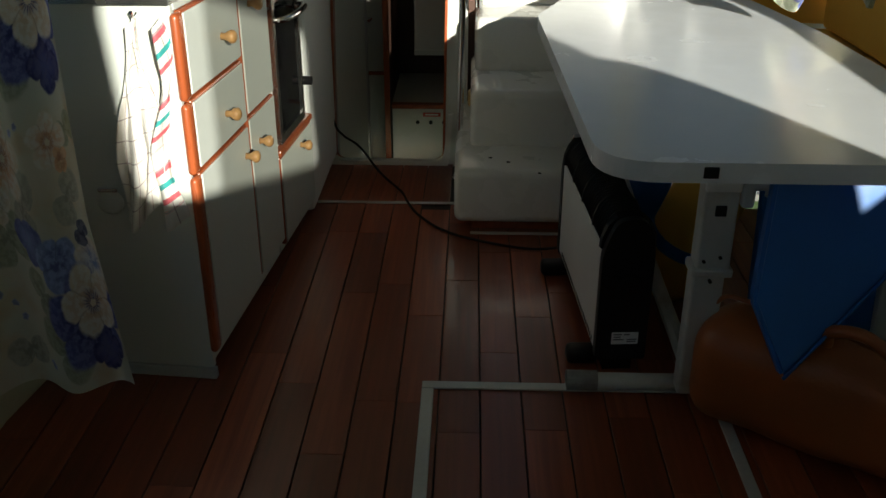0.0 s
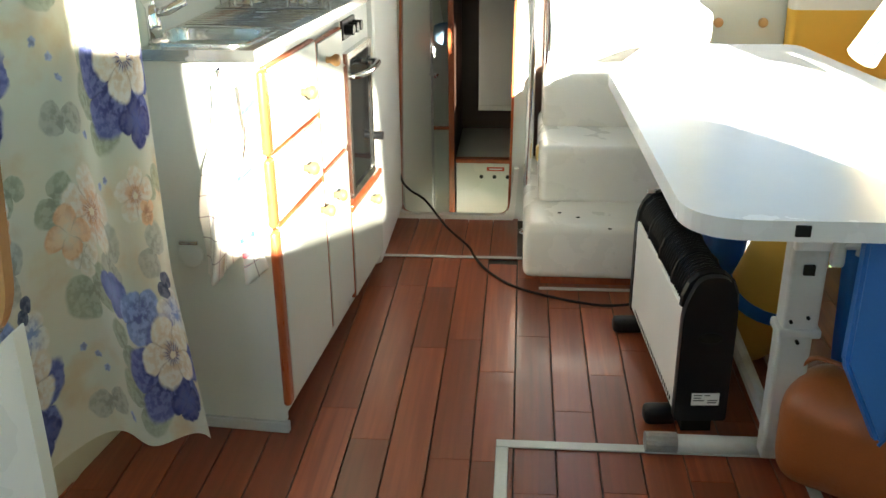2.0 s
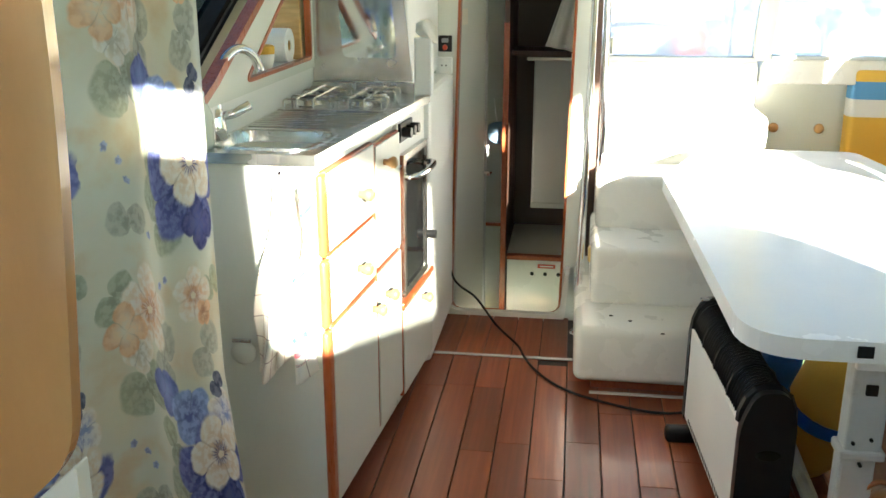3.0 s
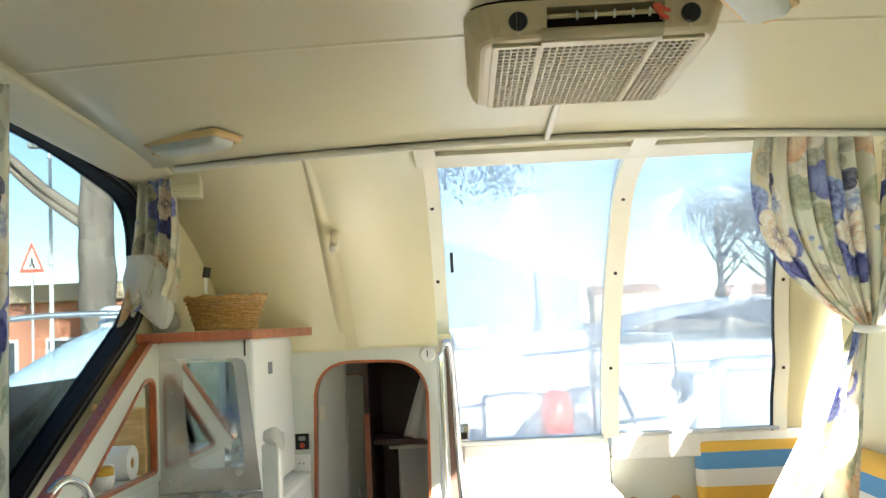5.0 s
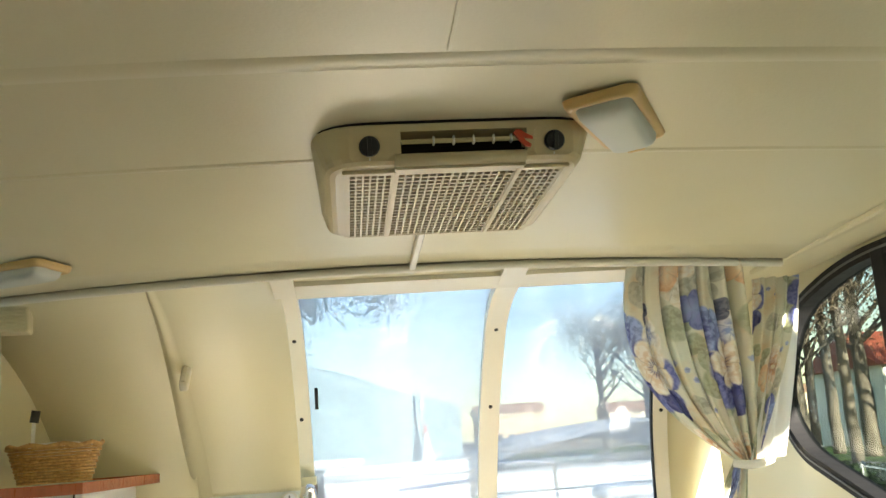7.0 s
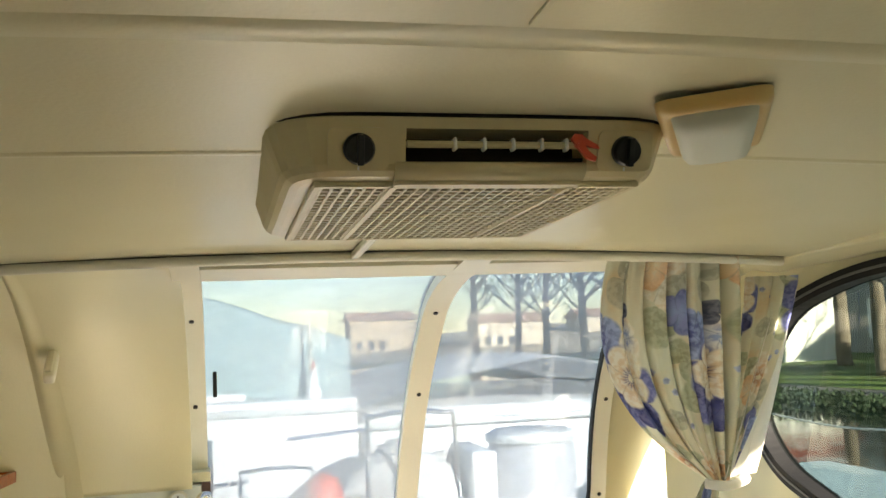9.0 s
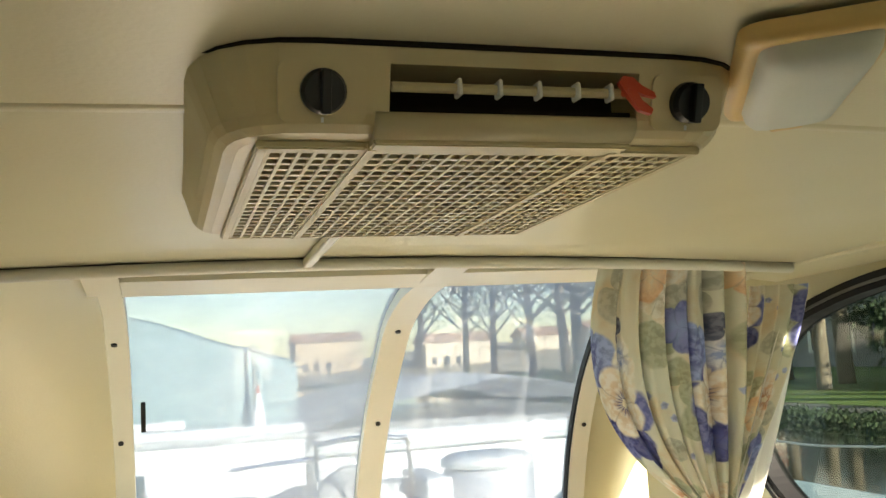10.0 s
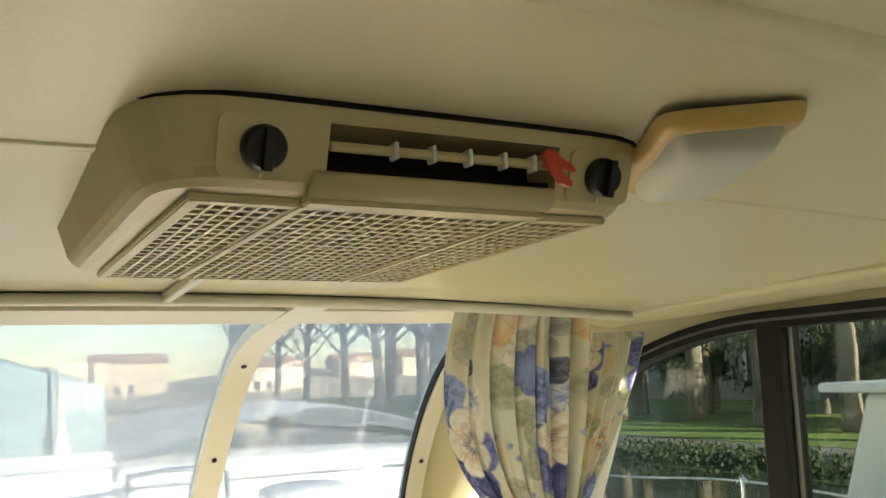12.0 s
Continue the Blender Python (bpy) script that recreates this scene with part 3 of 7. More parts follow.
# rubber edge of the right pane, bottom trims
part("edge_seal", shell(AFT, lambda z: right_x(z) - 0.006, lambda z: right_x(z) + 0.001, 0.02, 0.012), RUBBER, w2)
part("sill_strip", box(0.78, 1.44, 4.020, 4.045, 0.976, 0.99, 0.003), STRIP, w2)
part("sill_strip", box(0.10, 0.72, 4.02, 4.05, 0.964, 0.982, 0.004), STRIP, w1)
part("pane_handle", box(0.125, 0.137, 3.50, 3.52, 0, 0.075, 0.003), BLACK, w1, "small dark slotted pull", m=Matrix.Translation((0, 0.09, 1.66)))
for post, fx, ys in (("window_post_left", lambda z: 0.074, (3.375, 3.68)), ("window_post_middle", lambda z: mid_x(z) + 0.028, (3.378, 3.682, 3.95)), ("window_post_right", lambda z: right_x(z) + 0.03, (3.72, 3.96))):
    for y in ys:
        pts = along(AFT)
        k = min(range(len(pts)), key=lambda i: abs(pts[i][0] - y))
        t = Vector((pts[k + 1][0] - pts[k - 1][0], pts[k + 1][1] - pts[k - 1][1])).normalized()
        n2 = Vector((0, t.y, -t.x))
        c = Vector((fx(pts[k][1]), pts[k][0], pts[k][1])) + n2 * 0.019
        part("screw", rod(c - n2 * 0.002, c + n2 * 0.003, 0.007, 10), BLACK, bpy.data.objects[post])

# aft wall under the windows
structure("wall_aft_low", box(0.76, 1.72, 4.14, 4.20, -0.05, 0.875), GREYGREEN, "pale laminate wall behind the settee", "wall")
structure("wall_aft_band", box(0.76, 1.72, 4.040, 4.20, 0.877, 0.974, 0.006), GEL, "white moulded band under the aft window", "wall")
structure("wall_aft_close", box(0.0, 0.76, 4.19, 4.24, -0.05, 0.97), GEL, "white moulded wall behind the companionway steps", "wall")

# bulkhead with the arched passage
ARCH = rounded([(-0.452, -0.04), (-0.008, -0.04), (0.014, 1.335), (-0.415, 1.345)], [0.05, 0.05, 0.15, 0.15], 10)
structure("wall_bulkhead", plate([(-0.62, -0.12), (0.085, -0.12), (0.085, 1.395), (-0.62, 1.395)], [ARCH], "y", 3.72, 0.035), GREYGREEN, "pale grey-green laminate bulkhead with an arched passage", "wall")
structure("trim_arch", plate(inset(ARCH, -0.006), [inset(ARCH, 0.004)], "y", 3.712, 0.05), TRIMWOOD, "thin varnished mahogany edging round the arch", "trim")
structure("trim_sill", plate(rounded([(-0.475, -0.06), (0.015, -0.06), (0.03, 0.18), (0.012, 0.18), (-0.008, -0.02), (-0.45, -0.02), (-0.47, 0.10), (-0.49, 0.10)], [0.05, 0.05, 0, 0, 0.04, 0.04, 0, 0]), [], "y", 3.69, 0.03), GEL, "white moulded sill of the passage", "trim")

# passage beyond
structure("passage_floor", box(-0.75, 0.085, 3.755, 5.2, -0.34, -0.30), PLANK, "lower wooden floor of the hull passage", "floor")
structure("passage_wall_left", box(-0.52, -0.485, 3.757, 4.35, -0.30, 1.40), GREYGREEN, "pale passage lining", "wall")
# back lining darkened in colour for the dim end of the passage
structure("passage_wall_back", box(-0.75, 0.085, 4.75, 4.79, -0.30, 1.40), mat("dim_lining", (0.10, 0.065, 0.045), 0.5), "lining at the end of the passage, coloured dark for its dimness", "wall")
# passage wood coloured near-black for the same dimness
DIMWOOD = mat("dim_passage_wood", (0.085, 0.04, 0.025), 0.5)
structure("passage_wall_right", box(0.087, 0.112, 3.757, 4.79, -0.30, 1.40), DIMWOOD, "dark wooden lining inside the passage", "wall")
structure("passage_wall_outer", box(-0.75, -0.72, 4.36, 4.75, -0.30, 1.40), GREYGREEN, "pale passage lining", "wall")
structure("passage_ceiling", box(-0.75, 0.112, 3.757, 4.79, 1.402, 1.43), CREAM, "low cream passage ceiling", "ceiling")

# cabin sides
WINS = {"left": rounded([(-0.6, 0.66), (1.72, 0.66), (2.40, 1.15), (2.925, 1.515), (2.995, 1.62), (2.985, 1.90), (2.45, 2.03), (-0.6, 2.07)], [0.1, 0.15, 0.1, 0.06, 0.06, 0.14, 0.3, 0.1], 8),
        # right: unseen forward edge is curved to cast the shade on the table
        "right": rounded([(-0.62, 1.60), (-0.34, 1.54), (-0.02, 1.45), (0.13, 1.34), (0.18, 1.00), (1.95, 1.02), (3.10, 1.41), (3.22, 1.57), (3.06, 1.835), (2.70, 1.932), (-0.62, 1.97)], [0.04, 0.08, 0.08, 0.08, 0.05, 0.12, 0.1, 0.12, 0.3, 0.4, 0.06], 8)}
SLANT = Matrix.Translation((-0.83, 2.95, 0)) @ Matrix.Rotation(radians(-7.5), 4, "Z") @ Matrix.Translation((0.83, -2.95, 0))
for side, x, d in (("left", -0.83, -0.05), ("right", 1.62, 0.05)):
    WIN = WINS[side]
    structure("wall_" + side, plate([(-1.1, -0.06 if side == "left" else 0.62), (3.76, -0.06 if side == "left" else 0.62), (3.76, 2.14), (-1.1, 2.14)], [WIN, rounded([(2.45, 1.045), (2.99, 1.045), (2.99, 1.36), (2.88, 1.335), (2.56, 1.11)], 0.02)] if side == "left" else [WIN], "x", x, d), CREAM, "cream vinyl-lined cabin side round a raked window", "wall")
    fr = structure("window_frame_" + side, plate(inset(WIN, -0.014), [inset(WIN, 0.022)], "x", x - d * 0.35, d * 1.2), RUBBER, "black rubber frame of the raked side window", "window frame")
    part("groove", plate(inset(WIN, 0.002), [inset(WIN, 0.008)], "x", x - d * 0.42, d * 0.06), mat("grey_seal", (0.10, 0.10, 0.10), 0.4), fr)
    g = structure("window_3" if side == "left" else "window_4", plate(inset(WIN, 0.02), [], "x", x + d * 0.55, d * 0.1), CLEAR if side == "left" else TINTED, "flat tinted glass side pane" if side == "right" else "flat clear glass side pane", "window")
    g.visible_shadow = False
    if side == "left":
        for ob in (bpy.data.objects["wall_left"], fr, g):
            ob.matrix_basis = SLANT
    posts = ((2.484, 0.062),) if side == "right" else ((0.95, 0.05),)
    for y, w in posts:
        out = d * 0.9
        bmp = box(min(x - d * 0.4, x + out), max(x - d * 0.4, x + out), y, y + w, 1.20 if side == "right" else 0.76, 1.945 if side == "right" else 1.92, 0.006)
        part("mullion", bmp, RUBBER, fr)
        if side == "right":
            part("mullion_strip", box(x + 0.004, x + 0.014, y - 0.007, y - 0.0005, 1.20, 1.94, 0.002), DULLSTRIP, fr, "thin dull metal strip")
    if side == "left":
        continue
    structure("wall_ledge_right", box(x + 0.005, x + 0.42, -1.1, 3.7, 0.58, 0.62), GEL, "white moulded side ledge", "wall")
    structure("wall_low_right", box(x + 0.42, x + 0.46, -1.1, 4.14, -0.06, 0.62), GREYGREEN, "pale lower cabin side", "wall")

# forward end, out of view; front windows shaped to let the sun in where its patches lie
FW = [rounded(q, 0.03) for q in ([(-0.68, 1.72), (-0.10, 1.72), (-0.10, 1.95), (-0.66, 1.93)], [(-0.02, 1.72), (0.36, 1.72), (0.36, 1.97), (-0.02, 1.97)], [(0.42, 1.85), (0.665, 1.85), (0.665, 2.02), (0.42, 2.02)])]
FW.append(rounded([(0.74, 1.42), (1.54, 1.42), (1.48, 1.93), (0.70, 1.955)], [0.06, 0.05, 0.05, 0.12]))
structure("wall_forward", plate([(-1.3, -0.06), (2.1, -0.06), (2.1, 2.15), (-1.3, 2.15)], FW, "y", -1.15, 0.05), CREAM, "unseen cream forward cabin wall, four openings shaped to the sun patches", "wall")
for i, q in enumerate(FW):
    structure("window_frame_forward", plate(inset(q, -0.02), [inset(q, 0.02)], "y", -1.16, 0.07), RUBBER, "black rubber frame of an unseen forward opening", "window frame")

# unseen pane added over part of the opening to dim the galley sun
structure("window_5", plate([(0.985, 1.425), (1.53, 1.425), (1.475, 1.925), (0.985, 1.94)], [], "y", -1.128, 0.004), glass("sun_dimming_acrylic", (0.64, 0.64, 0.62)), "unseen tinted pane added to weaken the sun on the galley fronts", "window")

# mouldings under the head of the aft window: the curtain rail
rail = thing("curtain_rail", "cream plastic curtain rail along the aft headliner", "curtain rail")
b = sheet(lambda u, v: Vector((-0.66 + 2.16 * u, 2.805 - 0.05 * math.sin(math.pi * u) + 0.012 * math.cos(6.283 * v) + 0.02 * u, ceil_z(-0.66 + 2.16 * u, 2.78) - 0.010 + 0.012 * math.sin(6.283 * v))), 40, 10)
part("rail", b, CREAM_TRIM, rail, "", True)
# dark sheet stands for the shade between rail and headliner
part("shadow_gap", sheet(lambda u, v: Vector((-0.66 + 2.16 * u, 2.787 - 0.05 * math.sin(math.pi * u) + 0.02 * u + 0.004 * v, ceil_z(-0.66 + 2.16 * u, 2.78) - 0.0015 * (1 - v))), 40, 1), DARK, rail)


# ---- galley ----
def knob(m, parent):
    """A turned beech knob that points along local +x."""
    prof = [(0.009, 0.0), (0.008, 0.010), (0.012, 0.016), (0.0165, 0.024), (0.0155, 0.032), (0.009, 0.037)]
    return part("knob", lathe(prof, m @ pose(0, 0, 0, 0, 90, 0), 16), KNOBWOOD, parent, "turned beech knob", True)


def front(name, y0, y1, z0, z1, parent, knob_at=None):
    """A laminate front with a mahogany lipping."""
    rim = part(name, box(-0.020, -0.003, y0, y1, z0, z1, 0.005), TRIMWOOD, parent, "mahogany-lipped pale laminate front")
    part("panel", box(-0.004, 0.001, y0 + 0.006, y1 - 0.006, z0 + 0.006, z1 - 0.006, 0.002), GREYGREEN, rim)
    if knob_at:
        knob(pose(0.001, *knob_at), rim)
    return rim


CAB = pose(-0.518, 2.07, 0, 0, 0, -4.8)
cabinet = thing("galley_cabinet", "pale laminate galley cabinet with mahogany edges, drawers and doors", "cabinet", CAB)
part("body", box(-0.30, -0.0225, 0.02, 0.645, 0.03, 0.922, 0.002), GREYGREEN, cabinet)
part("plinth", box(-0.30, -0.05, 0.03, 1.0, 0.0, 0.0295), CAULK, cabinet)
part("end_panel", box(-0.42, -0.012, 0.0, 0.018, 0.03, 0.922, 0.003), GREYGREEN, cabinet)
part("baseboard", box(-0.42, -0.006, -0.008, 0.012, 0.0, 0.0295, 0.003), STRIP, cabinet, "grey plastic baseboard")
for z0, z1 in ((0.075, 0.537), (0.543, 0.708), (0.714, 0.905)):
    part("corner_lipping", box(-0.016, 0.004, -0.006, 0.033, z0, z1, 0.010, 3), TRIMWOOD, cabinet, "rounded varnished mahogany edge", True)
front("drawer", 0.034, 0.392, 0.714, 0.905, cabinet, (0.255, 0.80))
front("drawer", 0.034, 0.392, 0.543, 0.708, cabinet, (0.235, 0.615))
front("door", 0.034, 0.392, 0.075, 0.537, cabinet, (0.35, 0.463))
front("door", 0.398, 0.640, 0.555, 0.895, cabinet, (0.476, 0.835))
front("door", 0.398, 0.640, 0.085, 0.549, cabinet, (0.474, 0.463))
part("fascia", box(-0.06, -0.012, 0.02, 0.65, 0.907, 0.924, 0.002), GREYGREEN, cabinet)

oven = thing("oven", "built-in gas oven with black glass door and steel frame", "oven", CAB)
part("body", box(-0.36, -0.012, 0.655, 0.975, 0.372, 0.920, 0.003), WHITE, oven)
part("control_panel", box(-0.014, -0.004, 0.665, 0.80, 0.850, 0.905, 0.003), BLACK, oven)
for y in (0.690, 0.735, 0.778):
    part("control_knob", rod((-0.006, y, 0.878), (0.022, y, 0.878), 0.015, 14), BLACK, oven)
part("side_knob", rod((-0.006, 0.955, 0.50), (0.03, 0.955, 0.50), 0.014, 14), BLACK, oven)
door = part("oven_door", plate([(0.662, 0.385), (0.940, 0.385), (0.940, 0.815), (0.662, 0.815)], [[(0.685, 0.41), (0.925, 0.41), (0.925, 0.795), (0.685, 0.795)]], "x", -0.014, 0.020), STEEL, oven, "brushed steel door frame")
part("glass", box(-0.012, 0.000, 0.684, 0.926, 0.409, 0.796), mat("black_glass", (0.012, 0.012, 0.013), 0.06, 0, 0.05, 3, 0.0, 60, 0.02, uneven=0.03), door, "black oven glass")
part("handle", tube(smooth_path([(0.0, 0.69, 0.745), (0.035, 0.70, 0.75), (0.045, 0.80, 0.75), (0.035, 0.90, 0.75), (0.0, 0.91, 0.745)], 6), 0.010), CHROME, door, "curved bright handle", True)
under = thing("oven_locker", "pale laminate locker under the oven with mahogany ledge", "cabinet", CAB)
part("body", box(-0.30, -0.0225, 0.652, 1.03, 0.03, 0.345, 0.002), GREYGREEN, under)
front("door", 0.655, 1.03, 0.06, 0.345, under, (0.88, 0.309))
part("ledge", box(-0.12, 0.004, 0.652, 1.035, 0.347, 0.368, 0.006), TRIMWOOD, under, "varnished mahogany ledge")

SINK = rounded([(-0.790, 2.125), (-0.565, 2.105), (-0.545, 2.325), (-0.790, 2.345)], 0.045, 5)
worktop = thing("worktop", "stainless steel worktop with sink, drainer and four-burner hob", "worktop")
part("top", plate([(-0.828, 2.055), (-0.526, 2.052), (-0.427, 3.03), (-0.828, 3.03)], [SINK], "z", 0.926, 0.024), STEEL, worktop)
b = bmesh.new()
lp = [[b.verts.new((x + (cx - x) * f, y + (cy - y) * f, z)) for x, y in SINK] for cx, cy, f, z in ((-0.67, 2.225, 0.0, 0.949), (-0.67, 2.225, 0.03, 0.935), (-0.67, 2.225, 0.06, 0.80), (-0.67, 2.225, 0.15, 0.775))]
for r, s in zip(lp, lp[1:]):
    for k in range(len(r)):
        b.faces.new((r[k], r[(k + 1) % len(r)], s[(k + 1) % len(s)], s[k]))
b.faces.new(lp[-1])
part("sink", b, STEEL, worktop, "deep steel sink bowl", True)
part("sink_rim", plate(inset(SINK, -0.012), [SINK], "z", 0.949, 0.004), STEEL, worktop)
for k in range(9):
    y = 2.385 + 0.028 * k
    part("drainer_rib", box(-0.79, -0.555 + 0.1 * (y - 2.1), y, y + 0.012, 0.949, 0.953, 0.0018, 1), STEEL, worktop)
part("splash_lip", box(-0.828, -0.430, 3.018, 3.03, 0.949, 0.985, 0.003), STEEL, worktop)
hob = thing("hob", "steel four-burner gas hob with wire pan grids", "hob")
part("plate", box(-0.80, -0.50, 2.655, 2.985, 0.9505, 0.954, 0.002), STEEL, hob)
for x, y, r in ((-0.73, 2.74, 0.034), (-0.58, 2.74, 0.026), (-0.73, 2.90, 0.026), (-0.57, 2.90, 0.034)):
    m = Matrix.Translation((x, y, 0.954))
    bu = part("burner", lathe([(r * 1.3, 0), (r * 1.2, 0.006), (r, 0.008), (r, 0.014), (r * 0.6, 0.016)], m, 18), STEEL, hob, "round gas burner", True)
    part("cap", lathe([(r * 0.72, 0.015), (r * 0.7, 0.020), (r * 0.3, 0.021)], m, 16), BLACK, bu)
for x0, x1 in ((-0.79, -0.655), (-0.645, -0.51)):
    for y in (2.68, 2.76, 2.88, 2.96):
        part("wire", tube([(x0, y, 0.955), (x0, y, 0.972), (x0 + 0.006, y, 0.977), (x1 - 0.006, y, 0.977), (x1, y, 0.972), (x1, y, 0.955)], 0.0032, 6), STEEL, hob)
    for x in (x0 + 0.045, x1 - 0.045):
        part("wire", tube([(x, 2.665, 0.955), (x, 2.665, 0.981), (x, 2.975, 0.981), (x, 2.975, 0.955)], 0.0032, 6), STEEL, hob)

tap = thing("tap", "chrome swan-neck mixer tap at the sink", "tap")
part("base", lathe([(0.026, 0.0), (0.026, 0.03), (0.020, 0.05), (0.018, 0.07)], Matrix.Translation((-0.807, 2.215, 0.95)), 16), CHROME, tap, "", True)
part("spout", tube(smooth_path([(-0.807, 2.225, 1.0), (-0.808, 2.24, 1.07), (-0.797, 2.27, 1.125), (-0.775, 2.31, 1.148), (-0.752, 2.345, 1.128), (-0.742, 2.36, 1.092)], 8), 0.0115, 12), CHROME, tap, "", True)
part("lever", tube([(-0.80, 2.22, 1.0), (-0.770, 2.235, 1.006), (-0.735, 2.255, 1.025)], 0.011, 10), CHROME, tap, "", True)
soap = thing("soap_bottle", "clear plastic washing-up bottle with label beside the tap", "bottle")
part("bottle", lathe([(0.024, 0), (0.027, 0.01), (0.027, 0.075), (0.018, 0.095), (0.011, 0.10)], Matrix.Translation((-0.795, 2.10, 0.951)), 18), mat("clear_plastic", (0.60, 0.66, 0.60), 0.12, 0, 0.05, 6, 0.0, 60, 0.02), soap, "", True)
part("cap", lathe([(0.012, 0.10), (0.012, 0.122), (0.006, 0.13)], Matrix.Translation((-0.795, 2.10, 0.951)), 14), PLASTIC_WHITE, soap)
part("label_patch", box(-0.800, -0.775, 2.072, 2.074, 0.962, 1.0), mat("green_label", (0.16, 0.42, 0.12), 0.4), soap)

towel_mat = mat("tea_towel_cotton", (0.80, 0.77, 0.70), 0.9, 0, 0.06, 8, 0.15, 260, 0.08)
N, L = towel_mat.node_tree.nodes, towel_mat.node_tree.links
uvn = N.new("ShaderNodeUVMap")
spx = N.new("ShaderNodeSeparateXYZ")
L.new(uvn.outputs[0], spx.inputs[0])


def band(sock, at, w, col, prev):
    """Mix a line of colour into the towel across one direction of its map."""
    d = N.new("ShaderNodeMath")
    d.operation = "COMPARE"
    L.new(sock, d.inputs[0])
    d.inputs[1].default_value, d.inputs[2].default_value = at, w
    x = N.new("ShaderNodeMix")
    x.data_type = "RGBA"
    L.new(d.outputs[0], x.inputs[0]), L.new(prev, x.inputs[6])
    x.inputs[7].default_value = (*col, 1)
    return x.outputs[2]


c = N["Principled BSDF"].inputs["Base Color"].links[0].from_socket
for k in range(1, 9):
    c = band(spx.outputs[0], k / 9.0, 0.004, (0.42, 0.30, 0.30), c)
    c = band(spx.outputs[1], k / 9.0, 0.003, (0.42, 0.36, 0.34), c)
for at, col in ((0.955, (0.62, 0.12, 0.14)), (0.925, (0.05, 0.34, 0.32)), (0.895, (0.62, 0.12, 0.14))):
    c = band(spx.outputs[0], at, 0.0055, col, c)
L.new(c, N["Principled BSDF"].inputs["Base Color"])


def towel_at(u, v):
    """Hung from a hook, gathered above, crumpled and spread below."""
    spread = 0.25 + 0.75 * min(1, v * 1.5)
    x = -0.605 + (u - 0.5) * 0.110 * spread - 0.02 * v + 0.006 * math.sin(v * 9 + u * 4)
    depth = 0.012 + 0.013 * (1 + math.sin(u * 17 + 4 * v)) * (0.4 + 0.6 * v) + 0.008 * math.sin(u * 9 - 7 * v) + 0.010 * noise.noise(Vector((u * 4, v * 6, 1)))
    z = 0.905 - 0.45 * v - 0.03 * v * math.sin(u * 5.0 + 0.5) - 0.05 * (1 - v) * abs(u - 0.5)
    return Vector((x, 2.058 - depth, z))


def flap_at(u, v):
    """The striped border, falling in zigzag folds beside the rest."""
    x = -0.545 + 0.034 * (u - 0.5) * (0.6 + 0.8 * v) + 0.014 * math.sin(v * 7.5) - 0.022 * v
    depth = 0.034 + 0.012 * math.sin(v * 14 + u * 3) + 0.008 * math.sin(u * 6)
    return Vector((x, 2.056 - depth, 0.895 - 0.45 * v + 0.03 * (u - 0.5)))


towel = thing("tea_towel", "white checked tea towel with red and green stripes on a hook", "towel")
part("cloth", sheet(towel_at, 44, 50, 0.002), towel_mat, towel, "", True)
b = sheet(flap_at, 16, 60, 0.002)
uvl = b.loops.layers.uv.active
for f in b.faces:
    for l in f.loops:
        l[uvl].uv = (0.84 + 0.14 * ((l[uvl].uv[1] * 3.0 + 0.25) % 1.0), l[uvl].uv[0] * 0.2)
part("striped_border", b, towel_mat, towel, "red and green striped border", True)
part("hook", tube([(-0.600, 2.066, 0.905), (-0.600, 2.045, 0.90), (-0.600, 2.035, 0.915)], 0.004, 8), CHROME, towel)
cap12 = thing("socket_cover", "small round white socket cover on the cabinet end", "socket")
part("cover", lathe([(0.030, 0), (0.030, 0.004), (0.024, 0.008)], pose(-0.722, 2.074, 0.475, 90, 0, 0), 20), GREYGREEN, cap12, "", True)
part("bracket", box(-0.745, -0.700, 2.062, 2.070, 0.503, 0.512, 0.002), CHROME, cap12)

# triangular shelf moulding under the window
tri = structure("galley_side_panel", plate([(2.05, 1.03), (3.025, 1.03), (3.025, 1.455), (2.98, 1.47), (2.20, 1.085), (2.05, 1.04)], [rounded([(2.40, 1.062), (2.985, 1.062), (2.985, 1.34), (2.90, 1.345)], [0.03, 0.02, 0.05, 0.05], 6)], "x", -0.792, -0.012), GREYGREEN, "pale triangular side panel with a shelf opening", "panel")
OPEN = rounded([(2.40, 1.062), (2.985, 1.062), (2.985, 1.34), (2.90, 1.345)], [0.03, 0.02, 0.05, 0.05], 6)
part("opening_lipping", plate(inset(OPEN, -0.006), [inset(OPEN, 0.004)], "x", -0.788, -0.02), TRIMWOOD, tri, "mahogany lipping")
part("edge_lipping", plate([(2.10, 1.035), (2.20, 1.075), (2.985, 1.462), (3.025, 1.448), (3.025, 1.464), (2.985, 1.484), (2.18, 1.09), (2.08, 1.05)], [], "x", -0.786, -0.03), TRIMWOOD, tri, "mahogany edge")
structure("galley_splash_side", box(-0.84, -0.80, 2.05, 3.03, 0.9505, 1.029), WHITE, "white upstand behind the worktop", "panel")
structure("galley_shelf_recess", box(-1.0, -0.806, 2.30, 3.03, 1.035, 1.058), WHITE, "white shelf behind the triangular opening", "shelf")
structure("galley_recess_back", box(-1.02, -1.0, 2.0, 3.06, 0.62, 1.36), WHITE, "white back of the galley shelf", "panel")
board = thing("chopping_board", "light wooden chopping board leaning on the shelf", "chopping board", pose(-0.89, 2.952, 1.0585, 4, 0, 0))
part("board", box(-0.10, 0.080, 0, 0.016, 0, 0.205, 0.005), BOARD, board)
